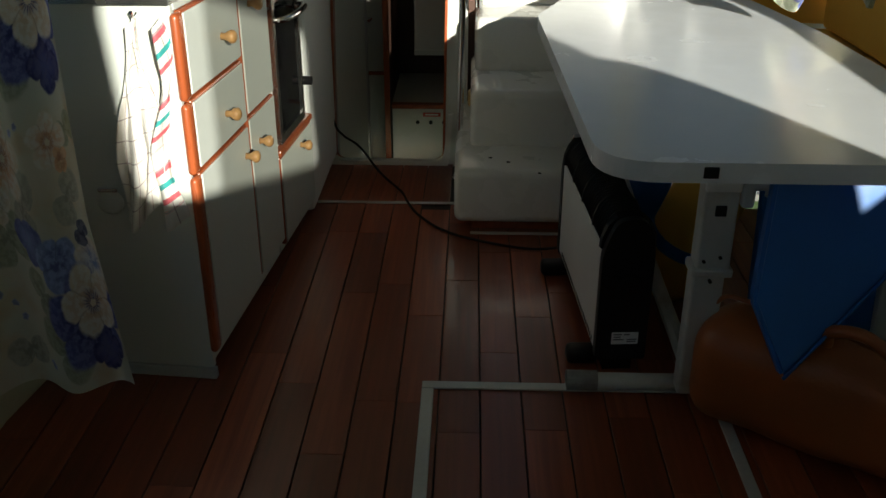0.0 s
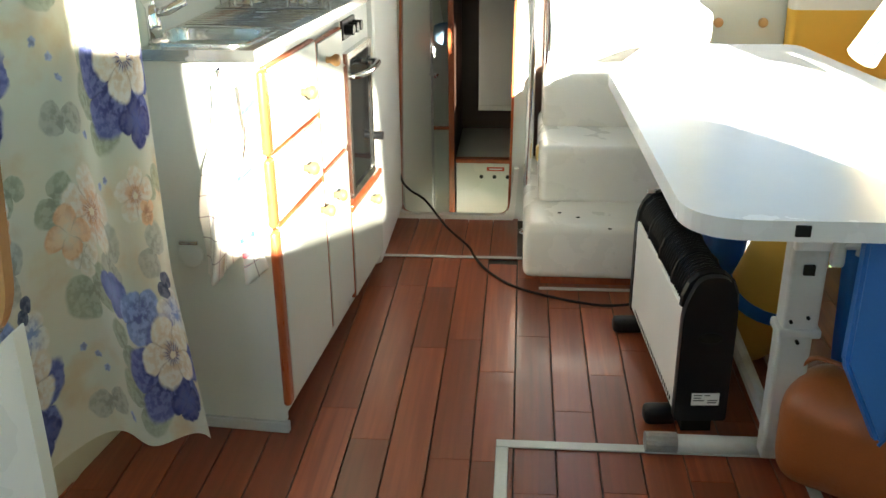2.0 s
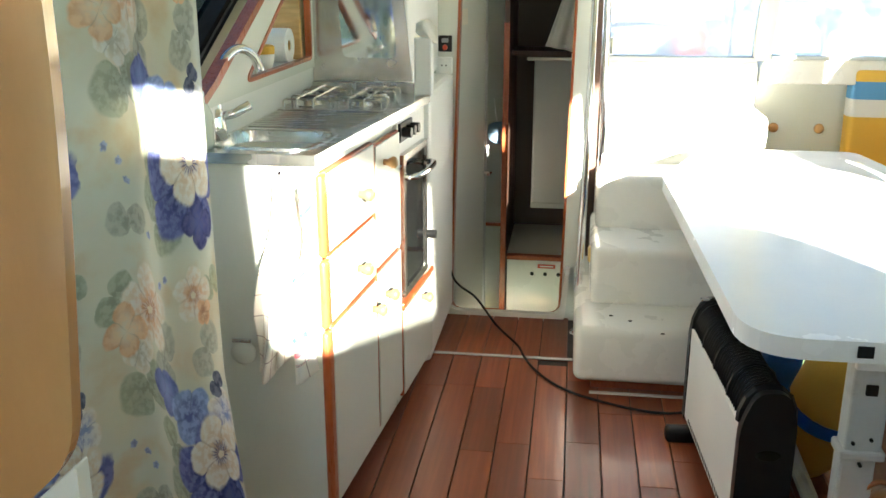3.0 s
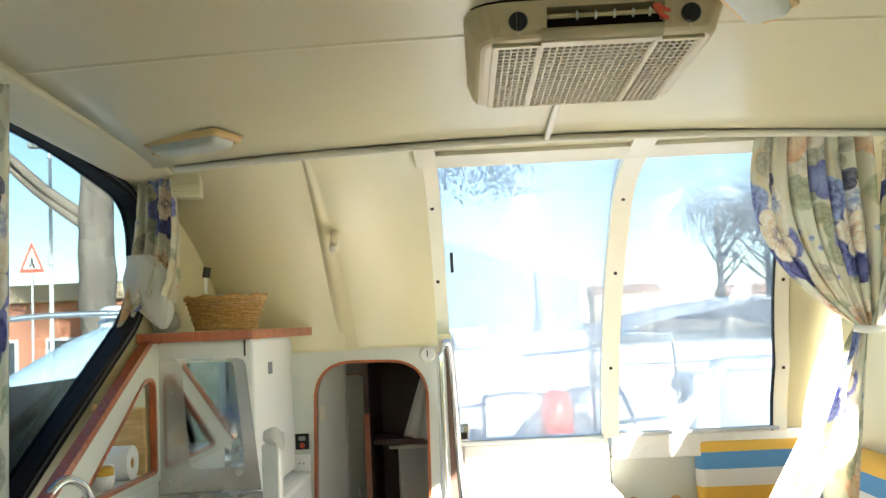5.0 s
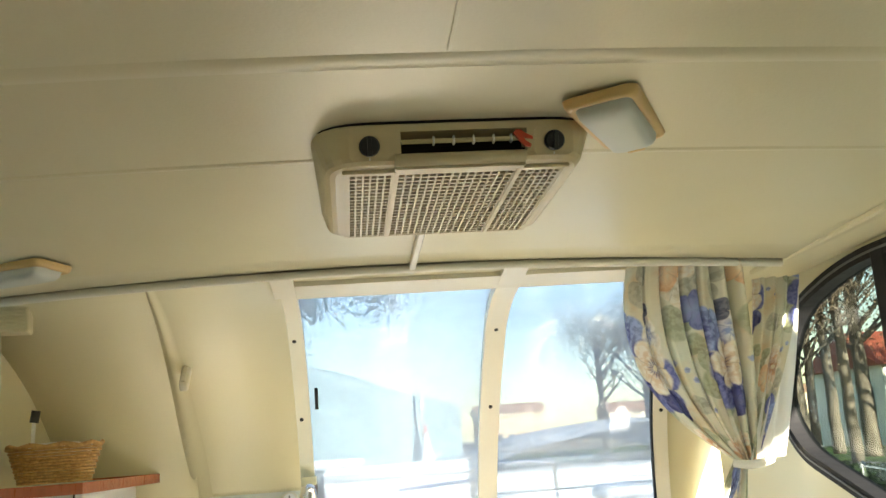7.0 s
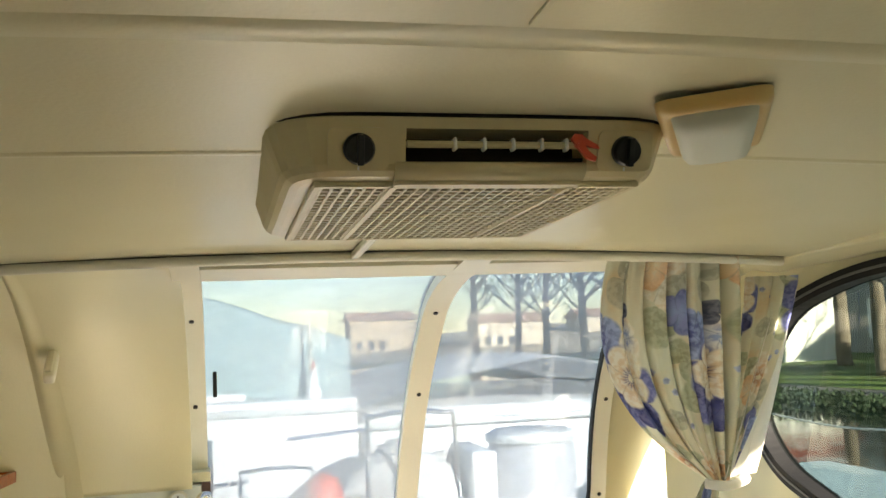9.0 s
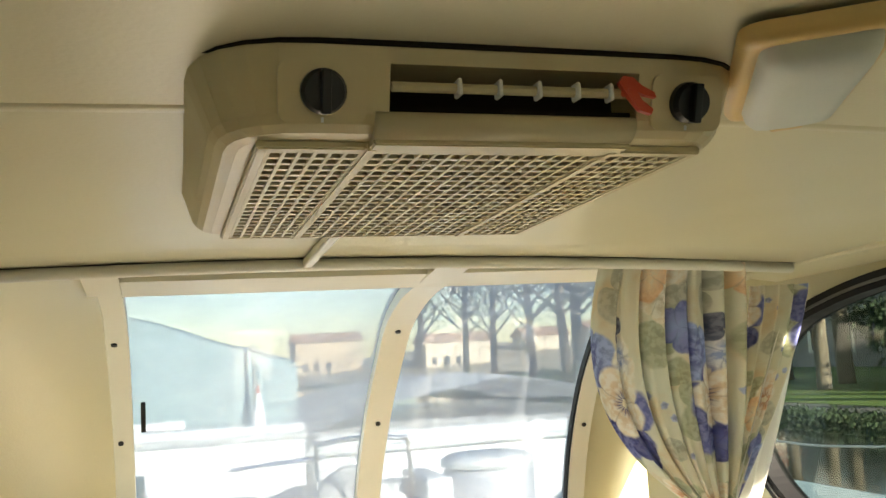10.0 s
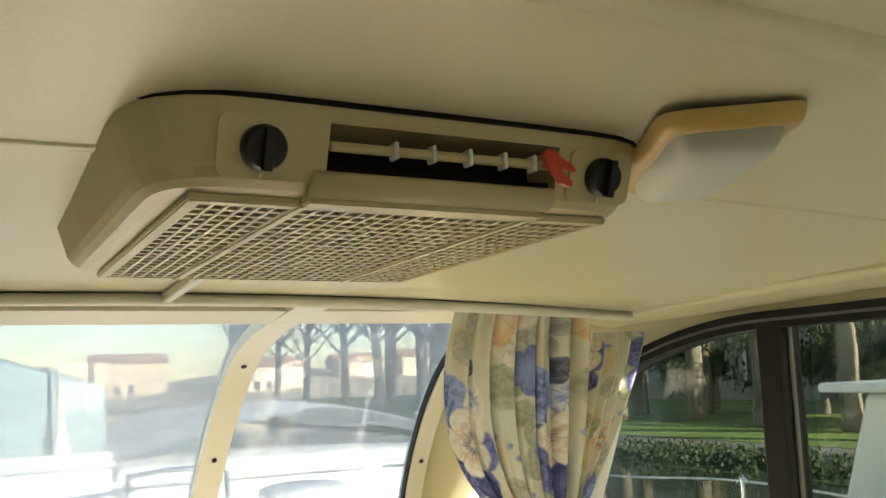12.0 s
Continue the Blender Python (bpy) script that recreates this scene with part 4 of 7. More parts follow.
for y, x0, x1, r in ((2.868, -0.94, -0.822, 0.050), (2.762, -0.92, -0.845, 0.031)):
    roll = thing("paper_roll", "white kitchen paper roll lying on the galley shelf", "paper roll")
    turn = [k * math.pi / 14 for k in range(28)]
    part("paper", plate([(y + r * math.cos(a), 1.0585 + r + r * math.sin(a)) for a in turn], [[(y + 0.017 * math.cos(a), 1.0585 + r + 0.017 * math.sin(a)) for a in turn[::2]]], "x", x0, x1 - x0), PAPER, roll)
    part("core_tube", plate([(y + 0.0165 * math.cos(a), 1.0585 + r + 0.0165 * math.sin(a)) for a in turn], [[(y + 0.0145 * math.cos(a), 1.0585 + r + 0.0145 * math.sin(a)) for a in turn[::2]]], "x", x0 + 0.003, x1 - x0 - 0.006), BOARD, roll, "cardboard core")
pot = thing("sugar_pot", "small white pot with yellow lid on the galley shelf", "pot")
part("pot", lathe([(0.022, 0), (0.028, 0.03), (0.028, 0.042)], Matrix.Translation((-0.842, 2.690, 1.0585)), 16), PLASTIC_WHITE, pot, "", True)
part("lid", lathe([(0.030, 0.042), (0.030, 0.062), (0.022, 0.066)], Matrix.Translation((-0.842, 2.690, 1.0585)), 16), YELLOW, pot, "yellow lid")
plug = thing("wooden_plug", "small round beech button on the cabin side", "button")
part("button", lathe([(0.016, 0), (0.016, 0.008), (0.012, 0.012)], pose(-0.828, 2.60, 1.285, 0, 90, 0), 14), KNOBWOOD, plug, "", True)

# locker behind the hob, with steel splash sheet
locker = thing("galley_locker", "white locker behind the hob with a steel splash sheet", "cabinet")
part("body", box(-0.83, -0.497, 3.034, 3.69, 0.95, 1.452, 0.014, 3), WHITE, locker, "", True)
part("splash_sheet", plate(rounded([(-0.798, 0.988), (-0.482, 0.988), (-0.522, 1.395), (-0.730, 1.40), (-0.798, 1.395)], [0.0, 0.0, 0.03, 0.02, 0.02], 4), [], "y", 3.030, -0.003), STEEL, locker, "scratched stainless splash sheet")
part("inner_mirror", plate(rounded([(-0.70, 1.06), (-0.53, 1.06), (-0.555, 1.385), (-0.72, 1.385)], 0.02, 4), [], "y", 3.0265, -0.002), mat("polished_steel", (0.70, 0.72, 0.72), 0.05, 1.0, 0.05, 3, 0.0, 80, 0.0), locker, "polished steel field")
part("front_seam", box(-0.524, -0.520, 3.027, 3.034, 1.40, 1.45), DARK, locker)
part("fence", box(-0.470, -0.415, 2.985, 3.034, 0.95, 1.128, 0.006), WHITE, locker, "white upright fence beside the hob")
part("sticker", box(-0.4985, -0.495, 3.25, 3.31, 1.33, 1.37), mat("dark_sticker", (0.12, 0.13, 0.15), 0.4), locker)
structure("locker_side_fairing", box(-0.62, -0.44, 3.112, 3.70, 0.0, 0.94, 0.02), WHITE, "white moulded side beside the oven", "panel")
shelf = thing("corner_shelf", "white corner shelf with mahogany edge under the aft window", "shelf")
SH = [(-0.826, 2.93), (-0.484, 2.975), (-0.415, 3.665), (-0.826, 3.69)]
part("board", plate(inset(SH, 0.012), [], "z", 1.454, 0.022), WHITE, shelf)
part("edge", plate(SH, [inset(SH, 0.013)], "z", 1.452, 0.030), TRIMWOOD, shelf, "varnished mahogany edging")

basket = thing("wicker_basket", "oval wicker basket with a pale lid cloth on the corner shelf", "basket")


def basket_bm(r0, r1, z0, z1, rows, cx, cy):
    b = None
    for j in range(rows):
        z = z0 + (z1 - z0) * j / (rows - 1)
        r = r0 + (r1 - r0) * j / (rows - 1)
        pts = []
        for k in range(49):
            a = 2 * math.pi * k / 48
            w = 0.004 * math.sin(12 * a + math.pi * j)
            pts.append((cx + (r + w) * math.cos(a), cy + (r * 0.62 + w) * math.sin(a), z))
        b = tube(pts, 0.0042, 5, b)
    return b


BX, BY = -0.600, 3.12
part("weave", basket_bm(0.096, 0.124, 1.488, 1.580, 12, BX, BY), WICKER, basket, "", True)
part("rim", tube([(BX + 0.130 * math.cos(a), BY + 0.082 * math.sin(a), 1.588 + 0.004 * math.sin(9 * a)) for a in [2 * math.pi * k / 36 for k in range(37)]], 0.007, 6), WICKER, basket, "", True)
part("bottom", lathe([(0.08, 0), (0.08, 0.006)], Matrix.Translation((BX, BY, 1.4845)) @ Matrix.Diagonal((1, 0.62, 1, 1)), 20), WICKER, basket)
part("lining", ball((BX, BY, 1.578), 0.118, None, (1, 0.62, 0.18)), LINING, basket, "pale cloth lining", True)
bag2 = thing("crumpled_cloth", "crumpled dark and white bag beside the basket", "cloth")
b = ball((-0.765, 3.02, 1.515), 0.05, None, (0.9, 0.9, 0.7), 3)
for v in b.verts:
    n = noise.noise(v.co * 28) * 0.016
    v.co += Vector((n, n * 0.6, n * 0.5))
    v.co.z = max(v.co.z, 1.4845)
part("cloth", b, cloth("dull_cloth", (0.42, 0.40, 0.34), 0.1), bag2, "", True)
stick = thing("brush", "small brush with a black head behind the basket", "brush")
part("handle", rod((-0.69, 3.19, 1.4845), (-0.682, 3.19, 1.66), 0.006), PLASTIC_WHITE, stick)
part("head", rod((-0.682, 3.19, 1.66), (-0.676, 3.19, 1.695), 0.013, 12), BLACK, stick)


# ---- companionway ----
steps = thing("companionway_steps", "white moulded fibreglass companionway steps with rounded treads", "steps")
for nm, y0, y1, z0, z1, x0, x1 in (("step", 2.985, 4.18, 0.035, 0.215, 0.050, 0.755), ("step", 3.245, 4.18, 0.20, 0.405, 0.100, 0.755), ("step", 3.54, 4.18, 0.39, 0.595, 0.114, 0.755), ("step", 3.80, 4.18, 0.58, 0.785, 0.128, 0.755)):
    b = box(x0, x1, y0, y1, z0, z1, 0.028, 4)
    for v in b.verts:
        v.co.y -= 0.03 * (1 - (v.co.z - z0) / (z1 - z0)) if v.co.y < y0 + 0.06 else 0
    part(nm, b, GEL, steps, "", True)
part("washboard", box(0.136, 0.740, 4.05, 4.18, 0.75, 0.962, 0.012, 3), GEL, steps, "white washboard under the companionway pane", True)
part("plinth", box(0.11, 0.755, 3.0, 4.18, 0.0, 0.036), TRIMWOOD, steps)
for x, y, z in ((0.321, 4.043, 0.787), (0.23, 3.06, 0.2165), (0.17, 3.10, 0.2165), (0.33, 2.99, 0.205)):
    part("chip", ball((x, y, z), 0.006, None, (1.3, 0.6, 0.5), 1), DARK, steps)
lock = thing("hatch_latch", "chrome and black hatch latch at the companionway", "latch")
part("plate", box(0.115, 0.165, 4.015, 4.03, 0.985, 1.055, 0.004), CHROME, lock)
part("keeper", box(0.125, 0.155, 4.002, 4.02, 0.995, 1.02, 0.003), BLACK, lock)
part("bolt", rod((0.15, 3.99, 1.04), (0.15, 4.02, 1.04), 0.010), CHROME, lock)
hand = thing("grab_rail", "bent stainless steel grab rail beside the steps", "handrail")
part("tube", tube(smooth_path([(0.062, 3.42, 0.03), (0.064, 3.42, 0.4), (0.070, 3.42, 0.8), (0.076, 3.42, 1.30), (0.083, 3.43, 1.385), (0.100, 3.45, 1.405), (0.112, 3.48, 1.37), (0.122, 3.53, 1.15), (0.128, 3.60, 0.72), (0.128, 3.64, 0.615)], 8), 0.0125, 12), CHROME, hand, "", True)
part("foot", lathe([(0.028, 0), (0.026, 0.006), (0.016, 0.012)], Matrix.Translation((0.062, 3.42, 0.019)), 16), CHROME, hand)
part("foot_cover", box(0.09, 0.125, 3.40, 3.44, 0.30, 0.36, 0.01), LAMP_FRAME, hand, "orange plastic clip")

# ---- bulkhead fittings ----
gauge = thing("barometer", "small round white dial on the bulkhead", "gauge")
part("case", lathe([(0.030, 0), (0.030, 0.012), (0.026, 0.016)], pose(0.020, 3.718, 1.357, 90, 0, 0), 24), CREAM_TRIM, gauge, "", True)
part("face", lathe([(0.024, 0.0165), (0.024, 0.0175)], pose(0.020, 3.718, 1.357, 90, 0, 0), 24), PAPER, gauge)
part("needle", box(0.018, 0.0215, 3.6985, 3.7, 1.348, 1.374), BLACK, gauge)
sw = thing("switch_panel", "black battery switch panel on the bulkhead", "switch")
part("plate", box(-0.500, -0.448, 3.708, 3.718, 1.018, 1.078, 0.003), BLACK, sw)
part("rocker", lathe([(0.010, 0), (0.009, 0.006)], pose(-0.474, 3.707, 1.034, 90, 0, 0), 12), RED, sw)
part("rocker", box(-0.487, -0.461, 3.704, 3.709, 1.052, 1.068, 0.002), mat("grey_plastic", (0.30, 0.30, 0.30), 0.5), sw)
for z, label in ((0.967, "white two-pin wall socket on the bulkhead"), (0.899, "white wall socket with a plug in it")):
    so = thing("wall_socket", label, "socket", None, "bulkhead sockets")
    part("plate", box(-0.510, -0.446, 3.708, 3.718, z - 0.032, z + 0.032, 0.004), PLASTIC_WHITE, so)
    part("well", lathe([(0.021, 0), (0.021, 0.003), (0.019, 0.0035)], pose(-0.478, 3.709, z, 90, 0, 0), 20), PLASTIC_WHITE, so)
    if z > 0.93:
        for dx in (-0.008, 0.008):
            part("pin_hole", rod((-0.478 + dx, 3.7045, z), (-0.478 + dx, 3.707, z), 0.003, 8), BLACK, so)
    else:
        part("plug", lathe([(0.019, 0.003), (0.018, 0.022), (0.012, 0.028)], pose(-0.480, 3.709, z - 0.004, 90, 0, 0), 16), PLASTIC_WHITE, so, "white plug")
rag = thing("rag", "crumpled white rag on the locker fence", "cloth")
b = ball((-0.437, 3.01, 1.15), 0.034, None, (1.0, 1.1, 0.8), 3)
for v in b.verts:
    n = noise.noise(v.co * 42) * 0.016
    v.co += Vector((n, -n * 0.5, n * 0.6))
    if v.co.x > -0.43 and v.co.y < 3.02:
        v.co.z -= 0.045 * min(1, (v.co.x + 0.43) / 0.03)
part("cloth", b, LINING, rag, "", True)

# ---- passage furniture ----
idoor = thing("passage_door", "pale passage door standing ajar with aluminium edge and lever", "door", pose(-0.455, 3.775, -0.29, 0, 0, -14))
part("leaf", box(0.0, 0.018, 0.0, 0.34, 0.0, 1.66, 0.004), GREYGREEN, idoor)
part("edge", box(-0.002, 0.022, 0.341, 0.358, 0.0, 1.66, 0.002), ALU, idoor, "aluminium edge strip")
part("handle", tube([(0.02, 0.315, 0.765), (0.055, 0.315, 0.765), (0.060, 0.275, 0.765)], 0.007, 8), CHROME, idoor, "chrome lever")
part("switch_plate", box(0.0185, 0.022, 0.05, 0.11, 1.40, 1.46, 0.002), CREAM_TRIM, idoor)
ilock = thing("passage_locker", "pale tall hull locker with mahogany-edged oval door", "cabinet")
LK = rounded([(-0.395, -0.25), (-0.285, -0.25), (-0.285, 1.27), (-0.395, 1.27)], [0, 0, 0.05, 0.05], 6)
part("face", plate(inset(LK, 0.005), [], "y", 4.32, 0.03), GREYGREEN, ilock)
part("lipping", plate(LK, [inset(LK, 0.006)], "y", 4.315, 0.03), TRIMWOOD, ilock)
part("rail", box(-0.395, -0.285, 4.300, 4.314, 0.17, 0.185, 0.003), TRIMWOOD, ilock)
part("side", box(-0.284, -0.262, 4.168, 4.74, -0.29, 1.40), DIMWOOD, ilock, "dark wooden upright")
part("side_edge", box(-0.286, -0.260, 4.160, 4.167, -0.29, 1.10, 0.002), TRIMWOOD, ilock, "thin mahogany edging")
istep = thing("hull_step", "white hull step with vent holes and mahogany nosing", "step")
part("riser", box(-0.255, 0.086, 4.20, 4.23, -0.30, 0.045), GEL, istep)
part("nosing", box(-0.258, 0.086, 4.185, 4.23, 0.046, 0.066, 0.005), TRIMWOOD, istep)
part("tread", box(-0.258, 0.086, 4.231, 4.74, 0.030, 0.062), GREYGREEN, istep)
for x in (-0.14, -0.08, -0.02):
    part("vent", rod((x, 4.196, -0.02), (x, 4.20, -0.02), 0.009, 12), BLACK, istep)
part("red_label", box(-0.115, -0.035, 4.197, 4.20, 0.008, 0.026), RED, istep, "red warning label")
part("bar", box(-0.105, -0.045, 4.1955, 4.197, 0.014, 0.020), PAPER, istep)
ishelf = thing("hull_shelf", "dark wooden hull shelf with a pale fiddle rail", "shelf")
part("board", box(-0.258, 0.086, 4.26, 4.50, 0.955, 0.975), DIMWOOD, ishelf)
part("fiddle", box(-0.19, 0.086, 4.245, 4.258, 0.935, 0.950, 0.003), CREAM_TRIM, ishelf)
ipan = thing("hull_lining", "pale upright lining panel in the passage", "panel")
part("panel", box(-0.165, 0.085, 4.42, 4.45, 0.24, 0.93, 0.01), GREYGREEN, ipan)
part("lower_batten", box(-0.165, 0.085, 4.412, 4.4195, 0.235, 0.26, 0.003), GREYGREEN, ipan)
icloth = thing("hanging_cloth", "white cloth hanging in the dark passage", "cloth")
part("cloth", sheet(lambda u, v: Vector((-0.005 - 0.10 * v * (1 - u) + 0.06 * u, 3.98 + 0.012 * math.sin(u * 16), 1.32 - 0.30 * v - 0.03 * u * v)), 16, 12, 0.003), LINING, icloth, "", True)
ihang = thing("blue_bag", "pale blue bag hanging inside the passage", "bag")
b = ball((-0.315, 4.24, 0.62), 0.055, None, (0.8, 0.5, 1.0), 2)
for v in b.verts:
    v.co += Vector((0, 0, 0.02 * noise.noise(v.co * 20)))
part("bag", b, cloth("pale_blue_cloth", (0.30, 0.45, 0.62), 0.1), ihang, "", True)
part("loop", tube([(-0.315, 4.24, 0.67), (-0.33, 4.28, 0.74), (-0.335, 4.305, 0.76)], 0.003, 6), PLASTIC_WHITE, ihang)

# ---- table ----
TT = rounded([(0.352, 1.825), (1.21, 1.825), (1.155, 2.95), (1.04, 3.675), (0.50, 3.68), (0.312, 3.175)], [0.13, 0.10, 0.06, 0.05, 0.04, 0.03], 8)
table = thing("saloon_table", "white laminate saloon table with clipped corners on grey folding legs", "table")
b = plate(TT, [], "z", 0.638, 0.042)
bmesh.ops.bevel(b, geom=[e for e in b.edges if len(e.link_faces) == 2 and e.calc_face_angle(0) > 1.2], offset=0.006, segments=2, affect="EDGES", clamp_overlap=True)
part("tabletop", b, TABLETOP, table)
part("latch_socket", box(0.552, 0.582, 1.822, 1.826, 0.648, 0.672, 0.004), BLACK, table, "small black latch socket")
part("upper_leg", box(0.605, 0.680, 1.985, 2.045, 0.36, 0.637, 0.006), GREYPAINT, table, "worn grey enamelled leg")
part("lower_leg", box(0.600, 0.675, 1.990, 2.040, 0.03, 0.36, 0.008), GREYPAINT, table, "worn grey enamelled leg")
part("collar", box(0.595, 0.688, 1.978, 2.05, 0.350, 0.372, 0.006), GREYPAINT, table)
# white colour stands for the sun reflected in the steel plate
part("bracket", box(0.602, 0.677, 1.968, 1.986, 0.560, 0.594, 0.003), PLASTIC_WHITE, table, "steel latch bracket, coloured white for its sun glint")
part("lug", box(0.678, 0.706, 1.962, 1.99, 0.525, 0.605, 0.008), GREYPAINT, table)
part("pin", rod((0.690, 1.972, 0.575), (0.745, 1.972, 0.575), 0.010, 12), PLASTIC_WHITE, table)
part("hook", tube([(0.735, 1.972, 0.552), (0.738, 1.972, 0.60), (0.735, 1.972, 0.637)], 0.010, 8), PLASTIC_WHITE, table)
part("catch", box(0.630, 0.654, 1.978, 1.986, 0.500, 0.524, 0.002), DARK, table)
for x, z in ((0.62, 0.39), (0.655, 0.40), (0.64, 0.34)):
    part("rivet", rod((x, 1.979, z), (x, 1.990, z), 0.004, 8), DARK, table)
part("foot_bar", rod((0.40, 2.055, 0.022), (0.66, 2.055, 0.022), 0.022, 14), GREYPAINT, table, "round grey floor bar", True)
part("taped_end", rod((0.345, 2.055, 0.024), (0.42, 2.055, 0.024), 0.0255, 14), mat("duct_tape", (0.32, 0.32, 0.31), 0.5, 0.3, 0.3, 20, 0.4, 60, 0.2), table, "floor bar end wrapped in grey tape")
part("stretcher", tube([(0.64, 2.05, 0.06), (0.60, 2.5, 0.16), (0.56, 3.1, 0.30)], 0.020, 10), GREYPAINT, table, "diagonal grey stay")
for nm, y in (("upper_leg", 3.15),):
    part("rear_leg", box(0.70, 0.77, y, y + 0.05, 0.0, 0.637, 0.006), GREYPAINT, table)

# ---- heater ----
heater = thing("convector_heater", "white and black portable convector heater standing by the table", "heater", pose(0.485, 2.125, 0, 0, 0, 4.0))
part("front_panel", box(-0.065, -0.040, 0.012, 0.60, 0.055, 0.345, 0.008), PLASTIC_WHITE, heater, "white enamelled panel")
part("rear_panel", box(0.035, 0.055, 0.012, 0.60, 0.055, 0.345, 0.008), PLASTIC_WHITE, heater)
# near-black filling gives the dark seen through grille and gaps
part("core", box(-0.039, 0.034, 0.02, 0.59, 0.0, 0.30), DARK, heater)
for y in (0.0, 0.60):
    pr = rounded([(-0.068, 0.05), (0.058, 0.05), (0.058, 0.36), (0.035, 0.43), (-0.035, 0.43), (-0.068, 0.35)], [0.01, 0.01, 0.04, 0.03, 0.03, 0.04], 6)
    part("end_cap", plate(pr, [], "y", y - 0.012, 0.028), BLACK, heater, "black moulded end cap")
ARC = [(-0.060, 0.345), (-0.058, 0.372), (-0.048, 0.400), (-0.030, 0.420), (-0.005, 0.428), (0.020, 0.424), (0.040, 0.405), (0.052, 0.375), (0.054, 0.345)]
grille = part("grille_bed", sheet(lambda u, v: Vector((ARC[min(8, int(v * 8))][0] * 0.94, 0.016 + 0.568 * u, ARC[min(8, int(v * 8))][1] - 0.010)), 2, 8), DARK, heater)
for k in range(34):
    y = 0.024 + 0.0165 * k
    part("grille_slat", tube([(x, y, z) for x, z in ARC], 0.0026, 5), BLACK, heater)
for y in (0.02, 0.15, 0.30, 0.44, 0.58):
    part("grille_bridge", tube([(x * 1.01, y, z + 0.001) for x, z in ARC], 0.0055 if y not in (0.02, 0.58) else 0.012, 6), BLACK, heater)
part("bright_band", box(-0.048, 0.04, 0.575, 0.598, 0.425, 0.434, 0.004), CHROME, heater)
lab = part("rating_label", box(-0.030, 0.036, -0.0145, -0.0125, 0.095, 0.128), PAPER, heater, "small white rating label")
for i, (x0, x1, z) in enumerate(((-0.026, -0.005, 0.121), (0.0, 0.014, 0.121), (-0.026, -0.008, 0.114), (-0.026, 0.0, 0.107), (0.008, 0.032, 0.107), (0.008, 0.03, 0.101))):
    part("print_bar", box(x0, x1, -0.0152, -0.0146, z, z + 0.003), mat("print_grey", (0.15, 0.15, 0.15), 0.6), lab)
part("hand_grip", lathe([(0.022, 0), (0.018, 0.004)], pose(0.0, -0.012, 0.275, 90, 0, 0) @ Matrix.Diagonal((1.3, 0.6, 1, 1)), 18), DARK, heater)
for y in (0.04, 0.53):
    ft = part("foot", box(-0.125, -0.045 if y < 0.1 else 0.06, y, y + 0.05, 0.0, 0.045, 0.014, 3), BLACK, heater, "black plastic foot", True)
for k in range(12):
    part("vent_slot", box(-0.0665, -0.064, 0.585, 0.590, 0.15 + 0.011 * k, 0.155 + 0.011 * k), DARK, heater)
for k in range(26):
    part("vent_slot", box(-0.0665, -0.064, 0.05 + 0.019 * k, 0.056 + 0.019 * k, 0.070, 0.082), DARK, heater)

cord = thing("extension_cable", "black power cord from the bulkhead to the heater", "cable")
part("cord", tube(smooth_path([(-0.475, 3.695, 0.40), (-0.47, 3.68, 0.30), (-0.44, 3.66, 0.15), (-0.40, 3.62, 0.11), (-0.33, 3.55, 0.09), (-0.24, 3.43, 0.03), (-0.15, 3.30, 0.006), (-0.12, 3.20, 0.006), (-0.07, 3.08, 0.006), (0.02, 2.96, 0.006), (0.15, 2.88, 0.006), (0.30, 2.83, 0.006), (0.41, 2.76, 0.05), (0.44, 2.735, 0.07)], 6), 0.0045, 8), RUBBER, cord, "", True)
cord2 = thing("flex_cable", "white flex hanging from the wall socket", "cable")
part("cord", tube(smooth_path([(-0.478, 3.69, 0.885), (-0.474, 3.69, 0.7), (-0.470, 3.70, 0.45), (-0.468, 3.69, 0.05)], 6), 0.004, 8), PLASTIC_WHITE, cord2, "", True)

# ---- floor trims ----
def strip(name, x0, x1, y0, y1, label):
    return structure(name, box(x0, x1, y0, y1, 0.0005, 0.0055, 0.0015, 1), STRIP, label, "trim")


strip("trim_hatch_left", -0.010, 0.020, -0.4, 2.037, "grey edge strip of the sole hatch")
strip("trim_hatch_aft", -0.010, 0.72, 2.038, 2.068, "grey edge strip of the sole hatch")
strip("trim_hatch_right", 0.690, 0.718, -0.4, 2.037, "grey edge strip of the sole hatch")
strip("trim_threshold", -0.470, 0.050, 3.196, 3.212, "grey strip across the sole")
strip("trim_step_base", 0.105, 0.42, 2.945, 2.962, "grey strip along the step base")
pull = thing("hatch_pull", "flush chrome hatch pull ring in the sole", "handle")
part("plate", box(0.045, 0.110, 1.485, 1.555, 0.0005, 0.0035, 0.001), CHROME, pull)
part("ring", tube([(0.077 + 0.018 * math.cos(a), 1.52 + 0.018 * math.sin(a), 0.006) for a in [2 * math.pi * k / 20 for k in range(21)]], 0.0028, 6), CHROME, pull)

# ---- settee, cushions and bag ----
settee = thing("settee_base", "pale laminate settee base round the table", "settee")
part("aft_base", box(0.77, 1.60, 3.62, 4.137, 0.0, 0.36, 0.01), GREYGREEN, settee)
part("side_base", box(1.18, 1.60, 2.3, 3.618, 0.0, 0.36, 0.01), GREYGREEN, settee)
stripe = stripes("striped_canvas", 2, [(0.0, (0.72, 0.42, 0.06)), (0.275, (0.72, 0.70, 0.64)), (0.345, (0.10, 0.28, 0.50)), (0.415, (0.72, 0.42, 0.06))])


